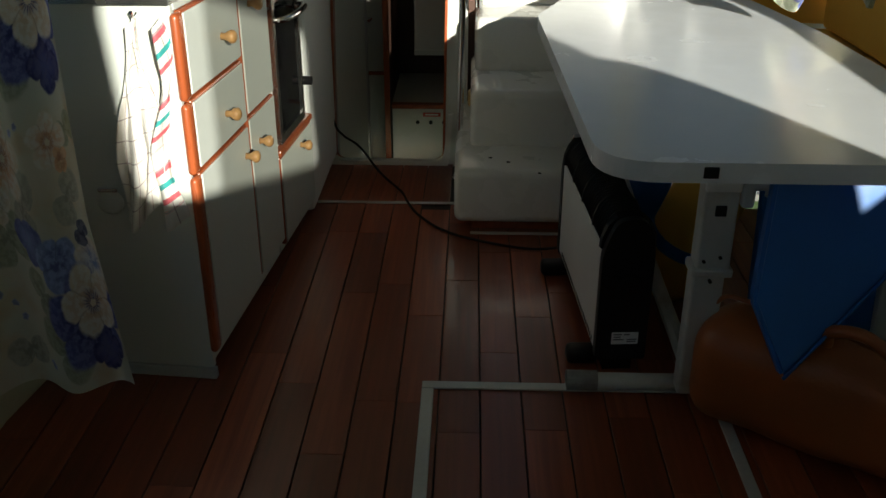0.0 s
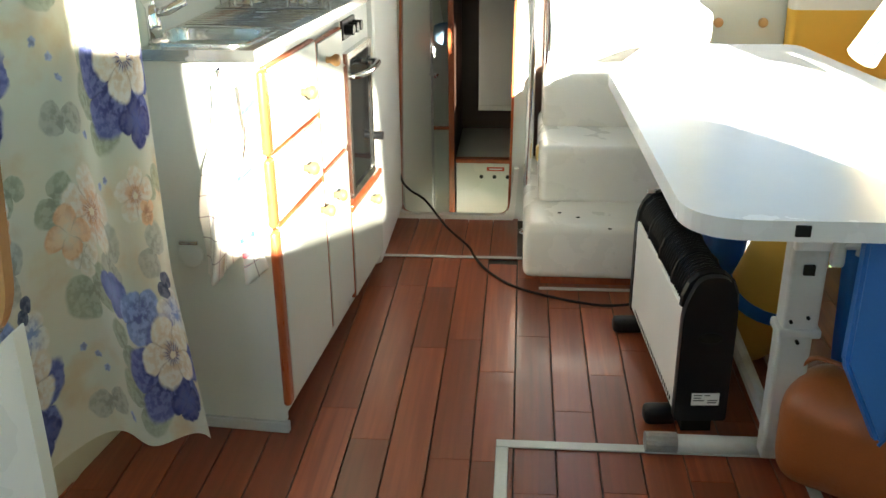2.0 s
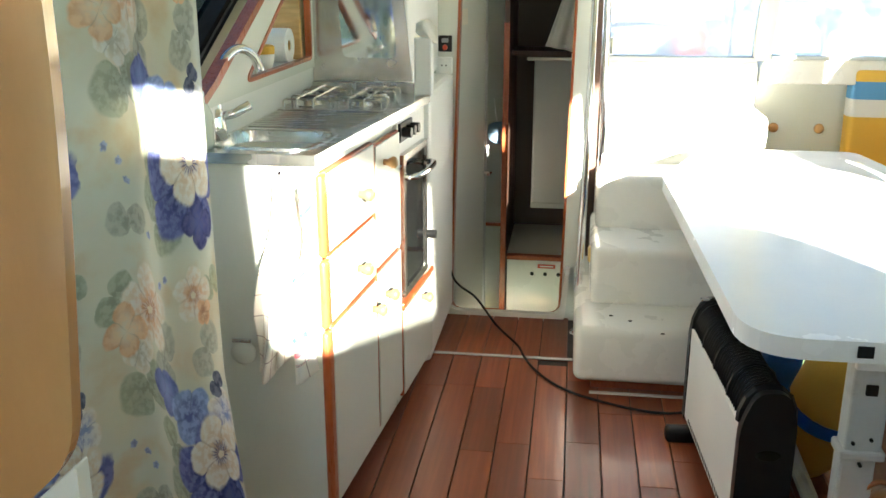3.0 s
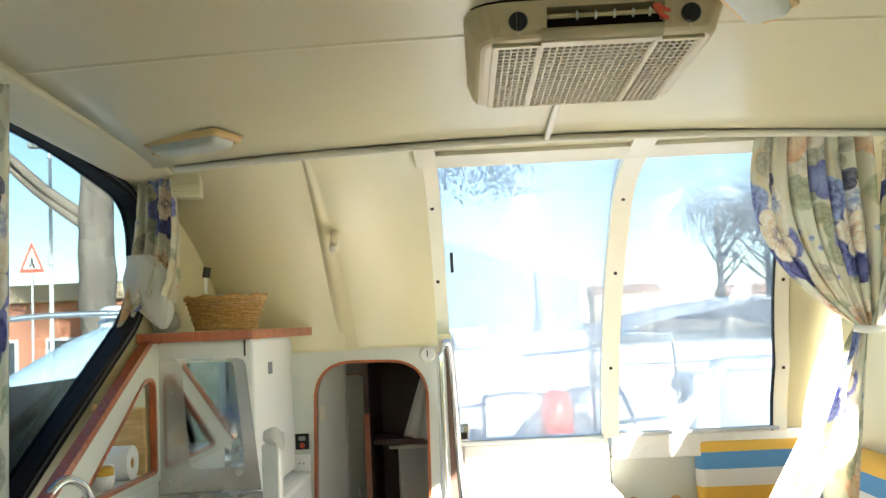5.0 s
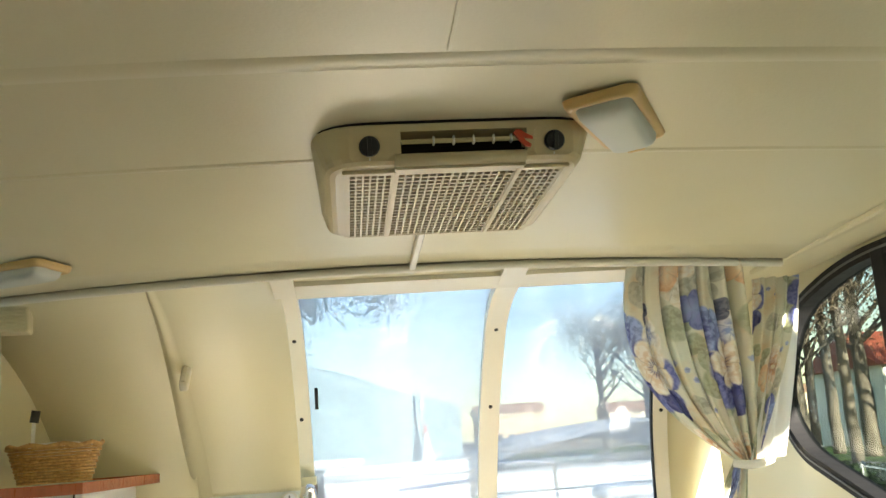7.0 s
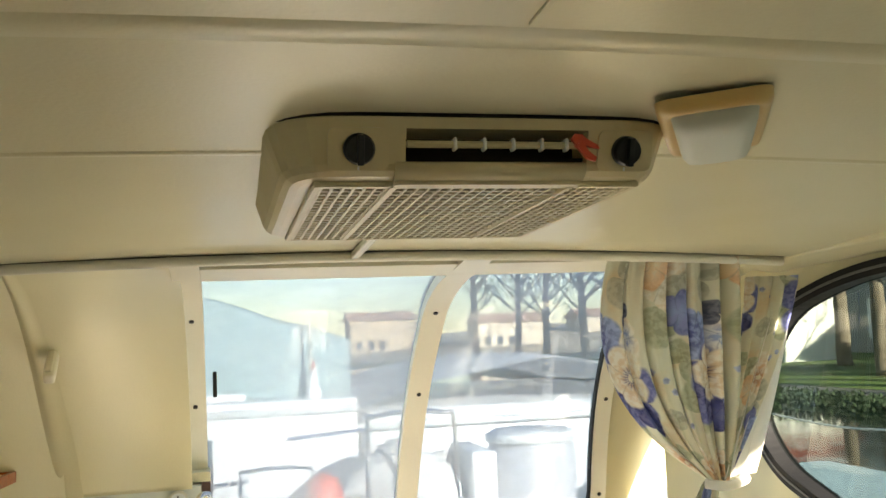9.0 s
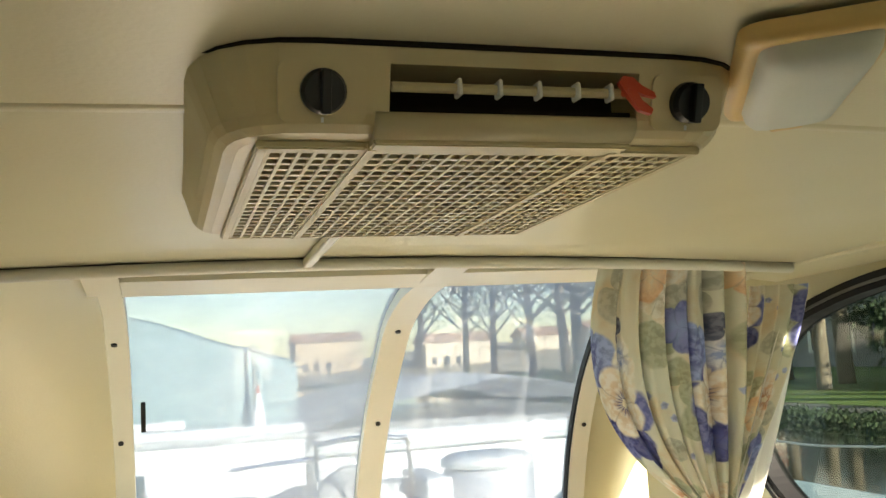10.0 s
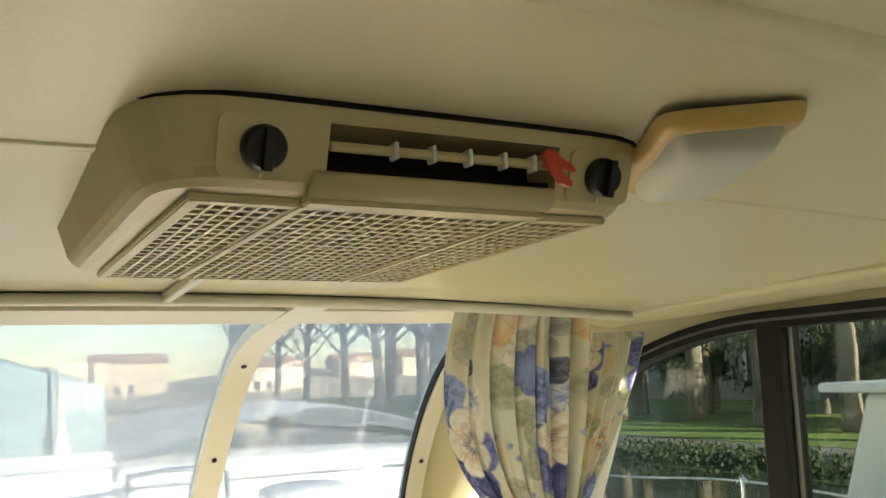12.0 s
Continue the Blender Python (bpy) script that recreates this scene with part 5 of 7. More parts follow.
def cushion(name, label, cat, x0, x1, y0, y1, z0, z1, material, m, r=0.03, group=""):
    ob = thing(name, label, cat, m, group)
    b = box(x0, x1, y0, y1, z0, z1, r, 4)
    bmesh.ops.subdivide_edges(b, edges=b.edges[:], cuts=2, use_grid_fill=True)
    for v in b.verts:
        n = noise.noise(v.co * 9 + Vector((x0, y0, z0)) * 3) * 0.008
        v.co += Vector((n, n, n))
    part("cover", b, material, ob, "", True)
    return ob


cushion("back_cushion", "yellow canvas back cushion with blue and white stripes on the settee", "cushion", 0, 0.52, -0.10, 0.0, 0, 0.475, stripe, pose(1.105, 4.135, 0.475, 0, 0, 0), 0.03, "settee cushions")
cushion("back_cushion", "yellow canvas back cushion with blue and white stripes on the settee", "cushion", 0, 0.10, -1.0, 0.0, 0, 0.475, stripe, pose(1.52, 3.98, 0.475, 0, 0, 0), 0.03, "settee cushions")
cushion("seat_cushion", "yellow canvas seat cushion on the settee base", "cushion", 0.78, 1.59, 3.55, 4.0, 0.362, 0.47, YELLOW, None, 0.03, "settee cushions")
cushion("seat_cushion", "yellow canvas seat cushion on the settee base", "cushion", 1.15, 1.59, 2.3, 3.54, 0.362, 0.47, YELLOW, None, 0.03, "settee cushions")
for x in (0.841, 1.022):
    wp = thing("wooden_button", "round beech button on the aft wall", "button", None, "aft wall buttons")
    part("button", lathe([(0.020, 0), (0.020, 0.008), (0.014, 0.013)], pose(x, 4.139, 0.687, 90, 0, 0), 18), KNOBWOOD, wp, "", True)
blue1 = thing("blue_cushion", "blue vinyl cushion hanging over the leather bag", "cushion")
b = bmesh.new()
FACE = [Vector(q) for q in ((0.728, 1.925, 0.632), (1.14, 1.935, 0.632), (1.09, 1.905, 0.56), (0.752, 1.760, 0.232), (0.690, 1.830, 0.375))]
OUT = Vector((0.05, 0.97, -0.30)) * 0.045
fa, fb = [b.verts.new(q) for q in FACE], [b.verts.new(q + OUT) for q in FACE]
b.faces.new(fa), b.faces.new(fb[::-1])
for k in range(5):
    b.faces.new((fa[k], fa[(k + 1) % 5], fb[(k + 1) % 5], fb[k]))
bmesh.ops.bevel(b, geom=b.edges[:], offset=0.008, segments=3, affect="EDGES", clamp_overlap=True)
part("cover", b, BLUE, blue1)
part("piping", tube(smooth_path([FACE[1], FACE[2], FACE[3]], 6), 0.004, 6), BLUE, blue1, "", True)
cushion("blue_cushion", "dark blue vinyl cushion standing under the table", "cushion", 0, 0.55, 0, 0.07, 0, 0.46, BLUE, pose(0.86, 2.28, 0.01, -8, 0, 5), 0.02)
cushion("blue_cushion", "blue vinyl cushion standing behind the heater", "cushion", 0, 0.10, 0, 0.5, 0, 0.40, BLUE, pose(0.585, 2.75, 0.0, 0, 6, 0), 0.025)
rollc = thing("rolled_cushion", "rolled yellow cushion with a blue strap under the table", "cushion")
part("roll", lathe([(0.03, 0), (0.085, 0.01), (0.10, 0.05), (0.10, 0.42), (0.085, 0.46), (0.03, 0.47)], pose(0.72, 2.50, 0.25, 0, 22, -50) @ Matrix.Translation((0, 0, -0.235)), 20), YELLOW, rollc, "", True)
part("strap", lathe([(0.103, 0.17), (0.103, 0.21)], pose(0.72, 2.50, 0.25, 0, 22, -50) @ Matrix.Translation((0, 0, -0.235)), 20), BLUE, rollc, "blue strap")

bag = thing("leather_bag", "tan leather holdall with handle under the table", "bag", pose(0.93, 1.83, 0.0, 0, 0, -32))
b = box(-0.34, 0.34, -0.10, 0.10, 0.004, 0.28, 0.085, 6)
bmesh.ops.subdivide_edges(b, edges=[e for e in b.edges if e.calc_length() > 0.12], cuts=6, use_grid_fill=True)
for v in b.verts:
    n = noise.noise(v.co * 7) * 0.014
    v.co += Vector((0, n, n))
    v.co.z = max(v.co.z, 0.0)
    v.co.z -= 0.10 * max(0, (v.co.x) / 0.34) * (v.co.z / 0.31)
part("body", b, LEATHER, bag, "", True)
part("seam", tube(smooth_path([(-0.335, 0.0, 0.10), (-0.31, 0.0, 0.285), (-0.2, 0.0, 0.300), (0.1, 0.0, 0.262), (0.3, 0.0, 0.200)], 6), 0.006, 6), LEATHER, bag, "", True)
part("handle", tube(smooth_path([(-0.06, -0.055, 0.285), (-0.05, -0.07, 0.325), (0.02, -0.075, 0.335), (0.10, -0.075, 0.280), (0.12, -0.07, 0.245)], 6), 0.014, 8), LEATHER, bag, "stitched leather handle", True)
part("buckle", tube([(0.118 + 0.018 * math.cos(a), -0.085, 0.238 + 0.012 * math.sin(a)) for a in [2 * math.pi * k / 14 for k in range(15)]], 0.003, 6), CHROME, bag, "brass buckle")

# ---- near seat back ----
near = thing("plywood_partition", "curved varnished plywood panel over a cream moulded base", "panel")
part("upper", plate(rounded([(-0.80, 0.79), (-0.52, 0.835), (-0.391, 0.946), (-0.322, 1.012), (-0.314, 1.10), (-0.302, 1.26), (-0.305, 1.44), (-0.36, 1.50), (-0.80, 1.51)], [0, 0.05, 0.02, 0.03, 0.06, 0.1, 0.08, 0.06, 0], 6), [], "y", 0.70, 0.012), wood("light_ply", (0.52, 0.27, 0.11), (0.46, 0.22, 0.08), 0.22, (5, 30, 1.5), 0.1, 0.7), near, "glossy varnished plywood")
part("lower", plate(rounded([(-0.80, 0.0), (-0.335, 0.0), (-0.322, 0.90), (-0.3215, 1.006), (-0.393, 0.940), (-0.522, 0.829), (-0.80, 0.784)], [0, 0, 0.05, 0.004, 0.02, 0.05, 0], 6), [], "y", 0.701, 0.016), GEL, near)


# ---- air conditioner ----
ac = thing("air_conditioner", "aged beige ceiling air conditioner with grille and two black dials", "air conditioner", pose(0, 0, 0, 0, 0, 0))
AX0, AX1, AY0, AY1, AZ0, AZ1 = 0.195, 0.688, 1.784, 2.285, 1.972, 2.048


def ac_shell():
    b = bmesh.new()
    def ring(x0, x1, y0, y1, z, r):
        lp = rounded([(x0, y0), (x1, y0), (x1, y1), (x0, y1)], [r, r, 0.03, 0.03], 6)
        return [b.verts.new((x, y, z + 0.012 * (1 - (y - AY0) / (AY1 - AY0)) * (1 if z < 2.02 else 0))) for x, y in lp]
    rings = [ring(AX0, AX1, AY0 - 0.006, AY1 + 0.01, AZ1 + 0.014, 0.095), ring(AX0, AX1, AY0 - 0.004, AY1 + 0.01, AZ1 - 0.003, 0.095), ring(AX0 + 0.018, AX1 - 0.018, AY0 + 0.012, AY1, AZ0 + 0.014, 0.075), ring(AX0 + 0.023, AX1 - 0.023, AY0 + 0.017, AY1 - 0.002, AZ0 + 0.007, 0.070), ring(AX0 + 0.030, AX1 - 0.030, AY0 + 0.025, AY1 - 0.005, AZ0 + 0.002, 0.062), ring(AX0 + 0.040, AX1 - 0.040, AY0 + 0.036, AY1 - 0.010, AZ0, 0.05)]
    for i, (r, s) in enumerate(zip(rings, rings[1:])):
        for k in range(len(r)):
            if i == 1 and k == 6:
                continue
            b.faces.new((r[k], r[(k + 1) % len(r)], s[(k + 1) % len(s)], s[k]))
    # front face with the sunk air slot
    rim = [rings[1][6], rings[1][7], rings[2][7], rings[2][6]]
    lip = [b.verts.new((x, AY0 - 0.0035 + 0.33 * (2.045 - z), z)) for x, z in ((0.347, 2.035), (0.562, 2.035), (0.562, 1.9985), (0.347, 1.9985))]
    back = [b.verts.new((v.co.x, AY0 + 0.055, v.co.z)) for v in lip]
    for k in range(4):
        b.faces.new((rim[k], rim[(k + 1) % 4], lip[(k + 1) % 4], lip[k]))
        b.faces.new((lip[k], lip[(k + 1) % 4], back[(k + 1) % 4], back[k]))
    b.faces.new(rings[-1]), b.faces.new(rings[0][::-1])
    return b


part("housing", ac_shell(), AC_BEIGE, ac, "", False)
# near-black strip put in as the shade between housing and headliner
part("gasket", plate(rounded([(AX0 - 0.003, AY0 - 0.010), (AX1 + 0.003, AY0 - 0.010), (AX1 + 0.003, AY1 + 0.012), (AX0 - 0.003, AY1 + 0.012)], [0.10, 0.10, 0.03, 0.03], 6), [], "z", 2.047, 0.006), DARK, ac, "dark strip standing for the shadow gap above the housing")
# air slot in the front face, its dark depth put in with near-black plates
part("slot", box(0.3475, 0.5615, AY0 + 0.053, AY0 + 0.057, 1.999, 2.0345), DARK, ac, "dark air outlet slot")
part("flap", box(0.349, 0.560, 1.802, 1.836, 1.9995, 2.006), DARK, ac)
sh = part("vane_shaft", rod((0.348, 1.788, 2.018), (0.561, 1.788, 2.018), 0.0042, 8), AC_FACE, ac, "cream vane shaft")
for x in (0.402, 0.436, 0.470, 0.504, 0.534):
    part("vane_clip", box(x - 0.0018, x + 0.0018, 1.781, 1.794, 2.011, 2.025, 0.001, 1), PLASTIC_WHITE, sh)
BLADES = [(0.534, 2.024), (0.540, 2.032), (0.552, 2.031), (0.562, 2.022), (0.578, 2.014), (0.580, 2.008), (0.566, 2.010), (0.556, 2.014), (0.562, 2.004), (0.575, 1.994), (0.572, 1.988), (0.558, 1.992), (0.546, 2.006)]
fly = part("vane_lever", plate([(0.536 + 0.72 * (x - 0.534), 2.015 + 0.72 * (z - 2.013)) for x, z in BLADES], [], "y", 1.772, 0.005), RED, ac, "red forked vane lever")
part("lever_pin", rod((0.546, 1.771, 2.016), (0.546, 1.790, 2.018), 0.003, 8), RED, ac)
for x in (0.294, 0.608):
    d = part("dial", lathe([(0.0175, 0), (0.0175, 0.008), (0.015, 0.013)], pose(x, 1.7895, 2.013, 108, 0, 0), 24), BLACK, ac, "black rotary dial")
    part("pointer", box(-0.0035, 0.0035, -0.0165, 0.0165, 0.012, 0.021, 0.001), BLACK, d, m=pose(x, 1.7895, 2.013, 108, 0, 0))
    fld = plate(rounded([(-0.034, -0.024), (0.034, -0.024), (0.034, 0.023), (-0.034, 0.023)], 0.010, 5), [], "z", -0.0010, 0.0025)
    bmesh.ops.bevel(fld, geom=[e for e in fld.edges if len(e.link_faces) == 2 and e.calc_face_angle(0) > 1.2], offset=0.0012, segments=2, affect="EDGES", clamp_overlap=True)
    part("dial_field", fld, AC_BEIGE, ac, m=pose(x, 1.7895, 2.013, 108, 0, 0))
    part("tick", box(-0.001, 0.001, -0.0235, -0.0195, 0.0012, 0.0022), PLASTIC_WHITE, ac, m=pose(x, 1.7895, 2.013, 108, 0, 0))
# grille underneath
GX = (0.258, 0.338, 0.552, 0.630)


def under_z(y):
    return AZ0 + 0.012 * (1 - (y - AY0) / (AY1 - AY0)) - 0.0005


def slab(x0, x1, y0, y1, h):
    """A flat bar under the housing, h deep."""
    b = bmesh.new()
    vs = [b.verts.new((x, y, under_z(y) - w)) for w in (-0.001, h) for x, y in ((x0, y0), (x1, y0), (x1, y1), (x0, y1))]
    for f in ((0, 1, 2, 3), (4, 7, 6, 5), (0, 4, 5, 1), (1, 5, 6, 2), (2, 6, 7, 3), (3, 7, 4, 0)):
        b.faces.new([vs[k] for k in f])
    bmesh.ops.bevel(b, geom=b.edges[:], offset=0.0015, segments=2, affect="EDGES", clamp_overlap=True)
    return b


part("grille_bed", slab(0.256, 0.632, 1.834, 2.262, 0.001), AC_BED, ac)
for gi, (x0, x1, n) in enumerate(((GX[0], GX[1] - 0.005, 6), (GX[1] + 0.005, GX[2] - 0.005, 15), (GX[2] + 0.005, GX[3], 6))):
    b = bmesh.new()
    def bar(xa, xb, ya, yb, h):
        vs = [b.verts.new((x, y, under_z(y) - d)) for d in (0.0005, h) for x, y in ((xa, ya), (xb, ya), (xb, yb), (xa, yb))]
        for f in ((0, 1, 2, 3), (4, 7, 6, 5), (0, 4, 5, 1), (1, 5, 6, 2), (2, 6, 7, 3), (3, 7, 4, 0)):
            b.faces.new([vs[i] for i in f])
    for k in range(n + 1):
        x = x0 + (x1 - x0) * k / n
        bar(x - 0.0016, x + 0.0016, 1.836, 2.262, 0.0055)
    for k in range(21):
        y = 1.840 + 0.419 * k / 20
        bar(x0, x1, y - 0.0034, y + 0.0034, 0.0048)
    part("grille", b, AC_FACE, ac, "cream lattice grille")
for x in (GX[1], GX[2]):
    part("grille_divider", slab(x - 0.005, x + 0.005, 1.822, 2.268, 0.0075), AC_FACE, ac)
for x in (0.252, 0.636):
    part("grille_edge", slab(x - 0.005, x + 0.005, 1.826, 2.270, 0.0062), AC_FACE, ac)
for y, w in ((1.831, 0.006), (2.266, 0.005)):
    part("grille_edge", slab(0.247, 0.641, y - w, y + w, 0.0060), AC_FACE, ac)
lip = tube([(0.336, 1.802, 1.990), (0.446, 1.802, 1.990), (0.560, 1.802, 1.990)], 0.010, 12)
for v in lip.verts:
    v.co.y += 0.55 * (1.990 - v.co.z)
part("centre_lip", lip, AC_FACE, ac, "rounded lip below the air slot", True)
part("centre_apron", slab(0.336, 0.560, 1.806, 1.832, 0.0070), AC_FACE, ac)


# ---- ceiling lamps ----
def lamp(m, label):
    ob = thing("ceiling_lamp", label, "lamp", m, "cabin lamps")
    def loop(a, w0, w1):
        return rounded([(-a, -w0), (a, -w1), (a, w1), (-a, w0)], 0.025, 5)
    b = bmesh.new()
    rings = []
    for (a, w0, w1), z in (((0.152, 0.066, 0.070), 0.0), ((0.150, 0.065, 0.069), -0.010), ((0.146, 0.061, 0.065), -0.017), ((0.138, 0.053, 0.057), -0.019), ((0.133, 0.048, 0.052), -0.016)):
        rings.append([b.verts.new((x, y, z)) for x, y in loop(a, w0, w1)])
    for r, s in zip(rings, rings[1:]):
        for k in range(len(r)):
            b.faces.new((r[k], r[(k + 1) % len(r)], s[(k + 1) % len(s)], s[k]))
    part("frame", b, LAMP_FRAME, ob, "yellowed plastic bezel", True)
    b = bmesh.new()
    rings = []
    for (a, w0, w1), z in (((0.134, 0.049, 0.053), -0.014), ((0.130, 0.046, 0.050), -0.028), ((0.122, 0.040, 0.044), -0.037), ((0.100, 0.028, 0.032), -0.042)):
        rings.append([b.verts.new((x, y, z)) for x, y in loop(a, w0, w1)])
    for r, s in zip(rings, rings[1:]):
        for k in range(len(r)):
            b.faces.new((r[k], r[(k + 1) % len(r)], s[(k + 1) % len(s)], s[k]))
    b.faces.new(rings[-1])
    part("lens", b, LAMP_LENS, ob, "frosted plastic lens", True)
    part("rocker", box(-0.142, -0.128, -0.018, 0.018, -0.036, -0.026, 0.003), LAMP_FRAME, ob)
    return ob


lamp(pose(0.722, 1.782, ceil_z(0.722, 1.782) + 0.002, 2.8, 0, 240) @ Matrix.Scale(0.90, 4), "yellowed plastic ceiling lamp with a frosted lens beside the air conditioner")
lamp(pose(-0.530, 2.54, ceil_z(-0.530, 2.54) + 0.002, -2.8, 0, -25) @ Matrix.Scale(0.86, 4), "yellowed plastic ceiling lamp with a frosted lens over the galley")
vent = thing("corner_vent", "small cream louvred vent box in the headliner corner", "vent", pose(-0.675, 2.975, 1.943, 0, 0, 10))
part("box", box(-0.046, 0.046, -0.04, 0.05, -0.045, 0.03, 0.006), CREAM, vent)
for k in range(6):
    part("louvre", box(-0.038, 0.038, -0.043, -0.039, -0.030 + 0.010 * k, -0.025 + 0.010 * k, 0.001, 1), CREAM, vent)
latch = thing("wall_catch", "small cream plastic catch on the aft wall", "catch", pose(-0.268, 3.328, 1.770, -50, 0, 0))
part("body", box(-0.014, 0.014, -0.02, 0.012, -0.05, 0.05, 0.008, 3), CREAM_TRIM, latch, "", True)
part("rib", box(-0.008, 0.008, -0.026, -0.018, -0.04, 0.04, 0.003), CREAM_TRIM, latch)

# ---- curtains ----
def hem(u):
    return 0.145 + 0.055 * math.sin(math.pi * min(1, u * 1.35)) ** 2


def big_curtain(u, v):
    """Hung across from the cabin side, falling to just above the sole."""
    z = 1.965 + (hem(u) - 1.965) * v
    x = -0.95 - 0.03 * v + (0.31 + 0.05 * v) * u + 0.012 * math.sin(2.2 * v + u * 3)
    x -= 0.036 * u * min(1, (1 - v) / 0.22)
    y = 1.85 + 0.030 * math.sin(u * 15.0 + 0.6 * v) * (1 - 0.35 * v) + 0.010 * math.sin(u * 31 + 2) * (1 - v) - 0.03 * u - 0.30 * (1 - u) ** 2
    return Vector((x, y, z))


cur = thing("floral_curtain", "long floral cotton curtain hanging across beside the galley", "curtain", None, "floral curtains")
cb = sheet(big_curtain, 90, 110)
uvl = cb.loops.layers.uv.active
for f in cb.faces:
    for l in f.loops:
        l[uvl].uv = (l[uvl].uv[0] * 0.65 + 0.22, l[uvl].uv[1] * 1.8 + 0.06)
part("cloth", cb, FLORAL, cur, "", True)
part("lining", sheet(lambda u, v: big_curtain(u * 0.16, v * 0.985) + Vector((-0.035 + 0.0 * u, 0.012, 0.0)), 14, 30), LINING, cur, "white lining edge", True)


def corner_curtain(u, v):
    """Gathered at the rail, bunched up and spilling over the shelf below."""
    z = 1.955 - (0.40 + 0.05 * math.sin(u * 5 + 1)) * v
    x = -0.835 + 0.135 * u + 0.045 * v * (u - 0.35) - 0.03 * v ** 3
    fold = 0.016 * math.sin(u * 25 + 1.5 * v) + 0.010 * math.sin(u * 53 + 4 * v)
    return Vector((x, 2.945 + fold * (1 + 0.8 * v) - 0.05 * v ** 3 + 0.012 * noise.noise(Vector((u * 5, v * 7, 3))), z))


cur2 = thing("floral_curtain", "short gathered floral curtain bunched on the corner shelf", "curtain", None, "floral curtains")
cb = sheet(corner_curtain, 60, 40)
uvl = cb.loops.layers.uv.active
for f in cb.faces:
    for l in f.loops:
        l[uvl].uv = (l[uvl].uv[0] * 0.45 + 0.9, l[uvl].uv[1] * 0.55 + 0.3)
part("cloth", cb, FLORAL, cur2, "", True)
def bunch(u, v):
    """The turned-up lining that bulges over the shelf edge."""
    a = 2 * math.pi * u
    r = 0.075 * math.sin(math.pi * (0.12 + 0.86 * v)) ** 0.7 * (1 + 0.16 * math.sin(3 * a + 7 * v) + 0.10 * math.sin(7 * a + 3 * v))
    return Vector((-0.775 + 0.060 * (v - 0.5) + r * 0.85 * math.cos(a), 2.905 + 0.03 * v + r * 0.55 * math.sin(a), 1.720 - 0.225 * v))


part("lining", sheet(bunch, 48, 26), LINING, cur2, "white lining turned out", True)

TIE = Vector((1.42, 3.06, 1.40))


def tied(u, v):
    """Gathered at the rail, drawn aside to the tie."""
    top = Vector((1.045 + 0.33 * u, 2.845 + 0.01 * math.sin(u * 30), 1.972))
    end = TIE + Vector(((u - 0.5) * 0.06, 0.0, 0.0))
    bow = Vector((0.02 - 0.06 * (1 - u), 0.0, -0.03)) * math.sin(math.pi * v)
    s = v ** (1.0 + 0.9 * (1 - u))
    p = Vector((top.x + (end.x - top.x) * s, top.y + (end.y - top.y) * v, top.z + (end.z - top.z) * v)) + bow
    w = 0.25 + 0.75 * min(1, u * 2.2)
    p.y += w * (0.030 * math.sin(u * 44 + 1.6 * v) + 0.014 * math.sin(u * 83 + 1 + 2 * v)) * (1 - 0.5 * v)
    p.x += 0.010 * math.sin(u * 44 + 2.2) * w
    return p


cur3 = thing("floral_curtain", "floral cotton curtain tied back beside the aft window", "curtain", None, "floral curtains")
cb = sheet(tied, 160, 50)
uvl = cb.loops.layers.uv.active
for f in cb.faces:
    for l in f.loops:
        l[uvl].uv = (l[uvl].uv[0] * 0.72 + 0.25, l[uvl].uv[1] * 0.62 + 0.14)
part("cloth", cb, FLORAL, cur3, "", True)


def tied_side(u, v):
    top = Vector((1.43 + 0.13 * u, 2.88 - 0.02 * u, 1.925))
    end = TIE + Vector((0.02 + (u - 0.5) * 0.04, 0.02, 0))
    s = v ** 1.3
    p = top.lerp(end, s)
    p.z = top.z + (end.z - top.z) * v
    p.y += 0.014 * math.sin(u * 24) * (1 - 0.5 * v)
    return p


cb = sheet(tied_side, 40, 30)
uvl = cb.loops.layers.uv.active
for f in cb.faces:
    for l in f.loops:
        l[uvl].uv = (l[uvl].uv[0] * 0.35 + 2.6, l[uvl].uv[1] * 0.75 + 1.6)
part("side_cloth", cb, FLORAL, cur3, "", True)


def tied_lining(u, v):
    """White lining on the window side, from the rail down to the tie."""
    edge = Vector((1.588 - 0.02 * v, 2.925 + 0.19 * v ** 1.4, 1.905 - 0.50 * v))
    inner = Vector((1.525 - 0.10 * v, 2.87 + 0.17 * v, 1.905 - 0.50 * v))
    p = edge.lerp(inner, u)
    p.y += 0.008 * math.sin(16 * u + 2 * v)
    p.x += 0.006 * math.sin(11 * u + 1)
    return p


part("lining", sheet(tied_lining, 24, 30), LINING, cur3, "white lining turned outwards", True)
part("tie_band", tube(smooth_path([TIE + Vector((-0.055, -0.03, 0.0)), TIE + Vector((0.0, -0.045, -0.008)), TIE + Vector((0.06, -0.03, 0.002)), TIE + Vector((0.075, 0.01, 0.006)), TIE + Vector((0.085, 0.06, 0.01))], 6), 0.013, 8), LINING, cur3, "white tie band", True)


def skirt(u, v):
    c = TIE + Vector((-0.02 - 0.26 * v, 0.0, -0.62 * v))
    w = 0.05 + 0.22 * v
    return Vector((c.x + (u - 0.5) * w + 0.06 * u * v, c.y + 0.025 * math.sin(u * 21) * (0.3 + v) - 0.02 * v, c.z - 0.05 * math.sin(u * 8) * v))


cb = sheet(skirt, 60, 40)
uvl = cb.loops.layers.uv.active
for f in cb.faces:
    for l in f.loops:
        l[uvl].uv = (l[uvl].uv[0] * 0.5 + 3.2, l[uvl].uv[1] * 0.7 + 2.1)
